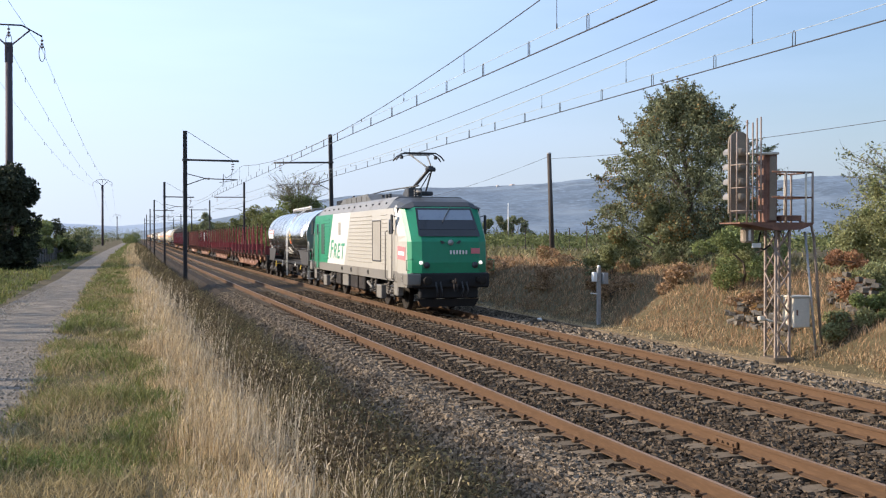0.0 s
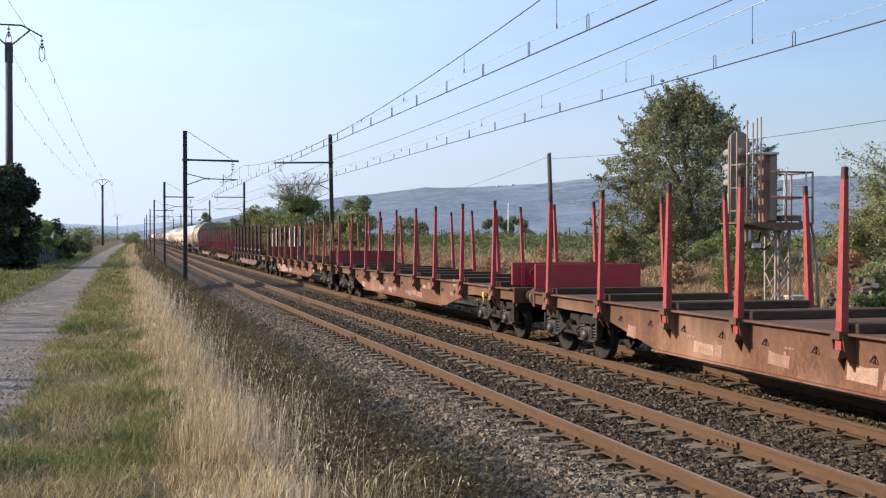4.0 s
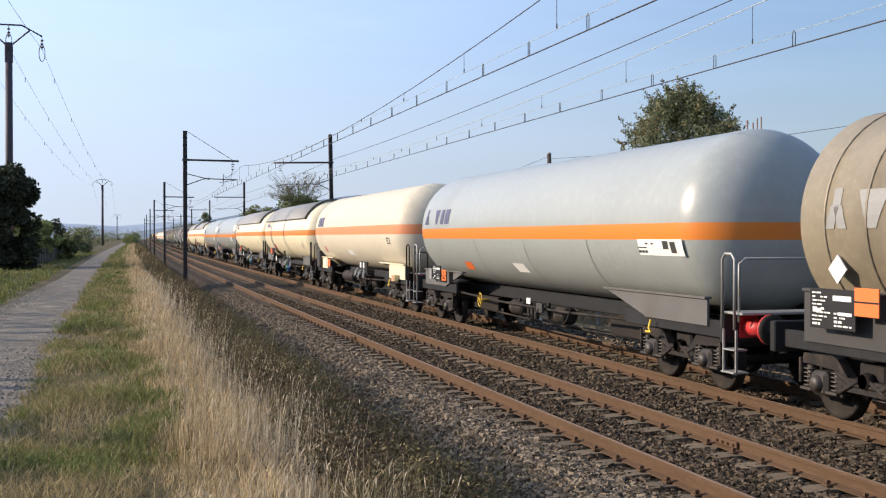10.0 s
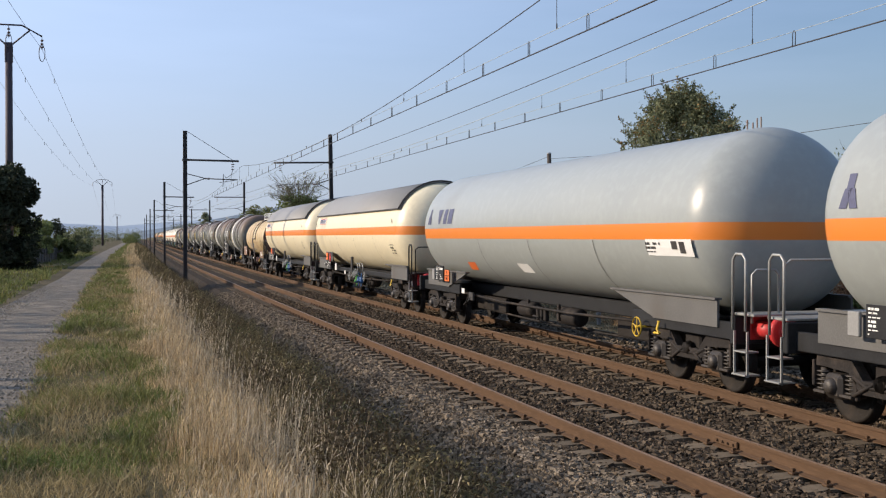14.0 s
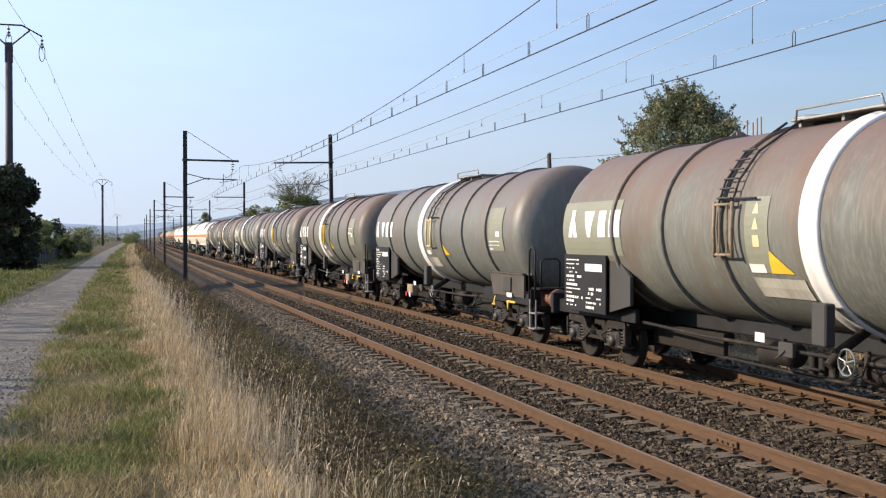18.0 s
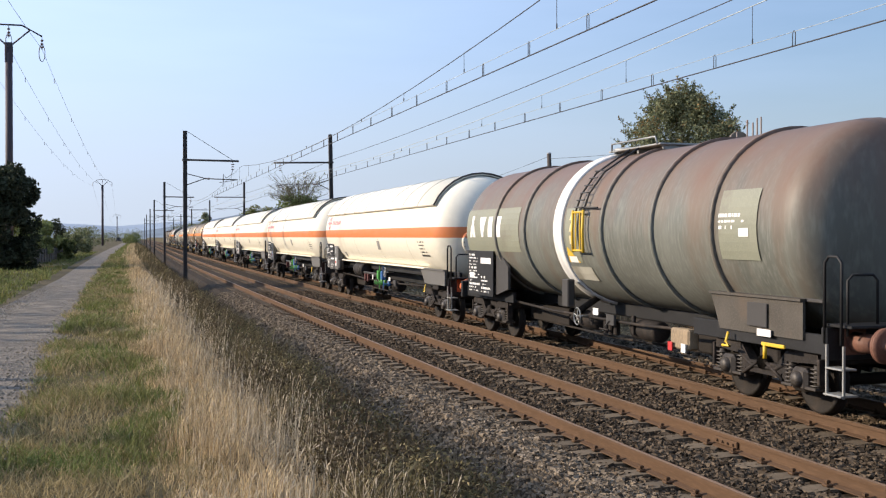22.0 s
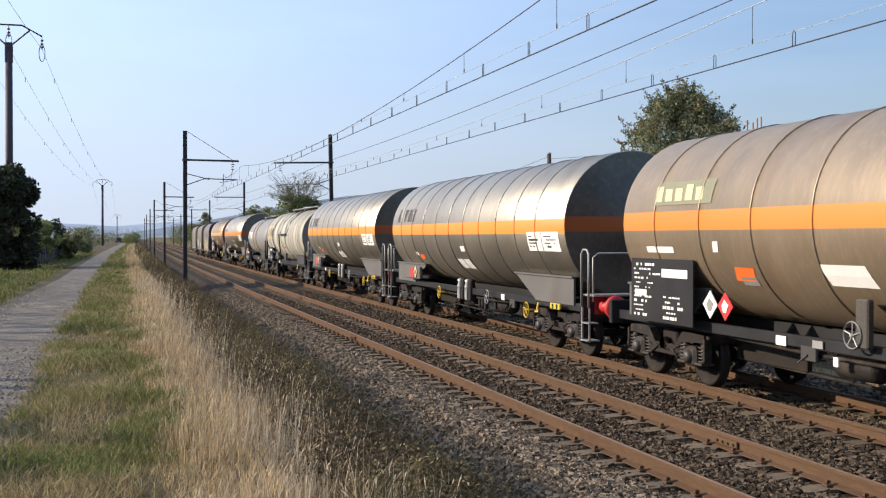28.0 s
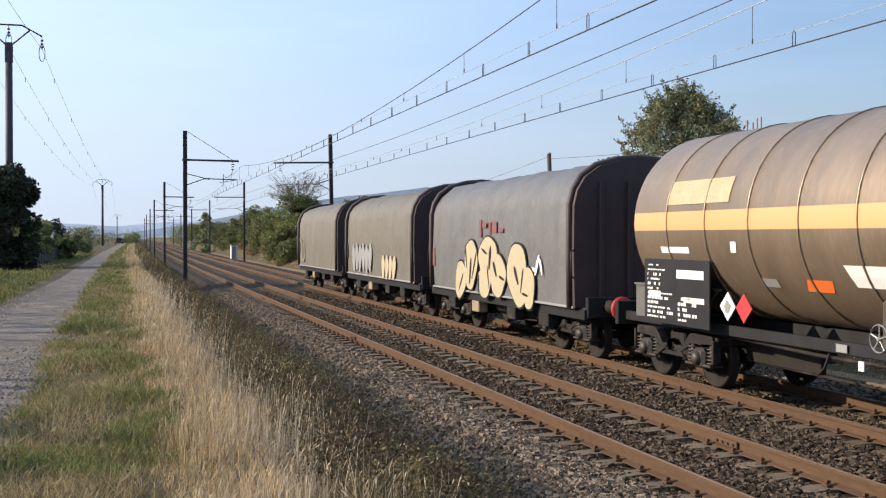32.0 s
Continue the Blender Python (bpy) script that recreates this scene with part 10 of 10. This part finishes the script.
def first_tank():
    u0, u1 = B_[0], B_[1]
    t, sk, ya, yb = tank_wagon(u0, u1, "polished_tank_wagon", "mirror-polished steel tank wagon with ladder", "", P["mirror"], R=1.29, cz=2.46, end="flat", front=1.2, rear=1.0, end_mat=P["mirror_end"],
                               hoops=[k / 10 for k in range(1, 10)], hoop_w=0.025, sole_at=(1.12, 1.05, 0.12), ladder=0.4, ladder_mat=P["white"], walkway=(0.26, 0.67), seed=3, rails_mat=P["galv"], saddle=P["dark_grey_paint"])
    L = u1 - u0
    bx = placer(L)
    sk.mark("logo_plate", [bx(15.3, 13.3, 2.56, 2.8)], P["red"], "red and white logo plate")
    sk.mark("logo_plate", [bx(15.3, 13.3, 2.3, 2.56)], P["white"])
    sk.lift = 0.014
    sk.mark("logo_block", [bx(15.22 - 0.38 * k, 14.94 - 0.38 * k, 2.6, 2.78) for k in range(5)], P["white"], "white logo blocks")
    sk.lift = 0.008
    sk.mark("warning_triangle", [[(6.45 - L / 2, 2.43), (6.85 - L / 2, 2.43), (6.66 - L / 2, 2.65), (6.64 - L / 2, 2.65)], [(6.45 - L / 2, 2.24), (6.85 - L / 2, 2.24), (6.66 - L / 2, 2.4), (6.64 - L / 2, 2.4)]], P["yellow"], "yellow warning sign")
    sk.mark("warning_sign", [bx(6.8, 6.5, 2.03, 2.2)], P["orange"])
    sk.mark("side_plate", [bx(10.0, 9.55, 1.48, 1.7, -0.12), bx(9.5, 9.0, 1.48, 1.7, -0.12), bx(8.9, 8.35, 1.48, 1.7, -0.12), bx(8.2, 7.5, 1.58, 1.84, -0.12)], P["white"])
    sk.mark("side_plate", [bx(2.9, 2.3, 2.4, 2.8)], P["white"])
    sk.mark("print", bars(15.2 - L / 2, 1.8, 0.9, 0.5, 6, random.Random(3)), P["white"])
    part("handwheel", HANDWHEEL["yellow"], None, t, at=pose(-1.35, 11.6 - L / 2, 0.88))
    part("handwheel", HANDWHEEL["galv"], None, t, at=pose(-1.35, 9.05 - L / 2, 0.95))
    part("valve_box", Shape().box(-1.3, 7.8 - L / 2, 1.4, 0.2, 0.3, 0.4, 0.02), P["black_paint"], t)
    part("top_rail", Shape().pipe([(-0.42, 11.2 - L / 2, 3.75), (-0.42, 11.2 - L / 2, 3.92), (-0.42, 5.0 - L / 2, 3.95), (-0.42, 5.0 - L / 2, 3.75)], 0.03, 6), P["white"], t, "white walkway edge rail")


first_tank()
for i_, (st_, bd_, bl_) in enumerate((("stake_brown", ("board_dark", "board_dark"), False), ("stake_brown", ("board_dark", "board_red"), False), ("stake_brown", ("board_red", "board_dark"), False),
                                      ("stake_orange", ("board_dark", "board_dark"), False), ("stake_dark", (None, None), True), ("stake_red", ("board_dark", "board_red"), False), ("stake_red", ("board_dark", "board_red"), False))):
    stake_wagon(B_[1 + i_], B_[2 + i_], i_, st_, bd_, black=bl_)


def khaki_tank():
    t, sk, ya, yb = tank_wagon(B_[8], B_[9], "clad_tank_wagon", "khaki metal-clad tank wagon with black ladder", "", P["khaki"], R=1.45, cz=2.6, end="flat", front=1.12, rear=1.5, end_mat=P["khaki_end"],
                               hoops=[0.06, 0.13, 0.22, 0.31, 0.4, 0.58, 0.66, 0.74, 0.82, 0.9, 0.96], hoop_w=0.03, ladder=0.6, ladder_mat=P["black_paint"], walkway=(0.3, 0.62), seed=5, saddle=P["dark_grey_paint"])
    part("cream_band", Shape().lathe([(-0.09, 1.44), (-0.09, 1.472), (0.09, 1.472), (0.09, 1.44)], "y", (0, ya + 0.4 * (yb - ya), 2.6), 48), P["gas_cream"], t, "cream band round the tank")
    three_block_logo(sk, B_[9] - B_[8], 13.2, 11.3, 2.5, 2.96, P["shade_grey"], 13.6)
    sk.mark("side_plate", [rect(ya + 1.45, 2.37, 0.8, 0.34)], P["white"], "white data panel")
    sk.mark("side_plate", [rect(ya + 6.0, 1.95, 0.5, 0.3), rect(ya + 7.0, 1.95, 0.7, 0.22)], P["cream_paint"])
    diamond(t, yb - 0.75, 2.0, 0.36, P["white"], -1.42)
    hazard(t, yb - 1.3, 1.62, -1.42)
    board(t, yb - 0.6, 1.5, 0.9, 0.5, -1.38, random.Random(8))


khaki_tank()
for i_, k_ in enumerate(("grey", "pale", "cream", "cream", "grey", "grey", "cream", "cream")):
    gas(B_[9 + i_], B_[10 + i_], k_, i_)
beige_tank(B_[17], B_[18])
for i_ in range(8):
    chem(B_[18 + i_], B_[19 + i_], i_)
for i_ in range(5):
    gas(B_[26 + i_], B_[27 + i_], "white", 30 + i_)
insulated(B_[31], B_[32], 0, "copper", "green", "brown metal-clad tank wagon with orange stripe", "metal-clad tank wagons")
insulated(B_[32], B_[33], 2, "copper", "green", "brown metal-clad tank wagon with orange stripe", "metal-clad tank wagons", gap=1.42)
insulated(B_[33], B_[34], 3, "silver_dull", "blocks", "silver metal-clad tank wagon with orange stripe", "metal-clad tank wagons")
insulated(B_[34], B_[35], 5, "silver_dull", "blocks", "silver metal-clad tank wagon with orange stripe", "metal-clad tank wagons")
old_tank(B_[35], B_[36], 1, "dirty_white", "stained off-white tank wagon on a long dark frame", "faded_logo", False)
old_tank(B_[36], B_[37], 2, "grey_tank", "plain grey tank wagon with rusty drip band", "white", "dark")
insulated(B_[37], B_[38], 7, "silver", "blocks", "silver metal-clad tank wagon with orange stripe", "metal-clad tank wagons", 1.5, 1.45, 0.45)
insulated(B_[38], B_[39], 8, "copper_y", "patch", "brown metal-clad tank wagon with faded yellow stripe", "metal-clad tank wagons", 1.15, 1.75, -0.43, 1.18)
for i_ in range(3):
    hood_wagon(B_[39 + i_], B_[40 + i_], i_)
def travelled(t):
    return 22.704 * t + 0.01645 * t * t


def motions():
    """The train runs past at about 23 metres a second."""
    for ob, u in TRAIN:
        rows = []
        for k in range(17):
            t = 2.0 * k
            y = u - travelled(t)
            rows.append((t, pose(TC2 + bend(y), y, 0, 0, 0, -math.degrees(heading(y)))))
        walk(ob, rows)
    # a car comes up the lane from far off
    walk(CAR, [(t, pose(0.5 + 0.006 * (32 - t), 262 + 12.0 * (32 - t), 0.74)) for t in (0.0, 8.0, 16.0, 24.0, 32.0)])


motions()
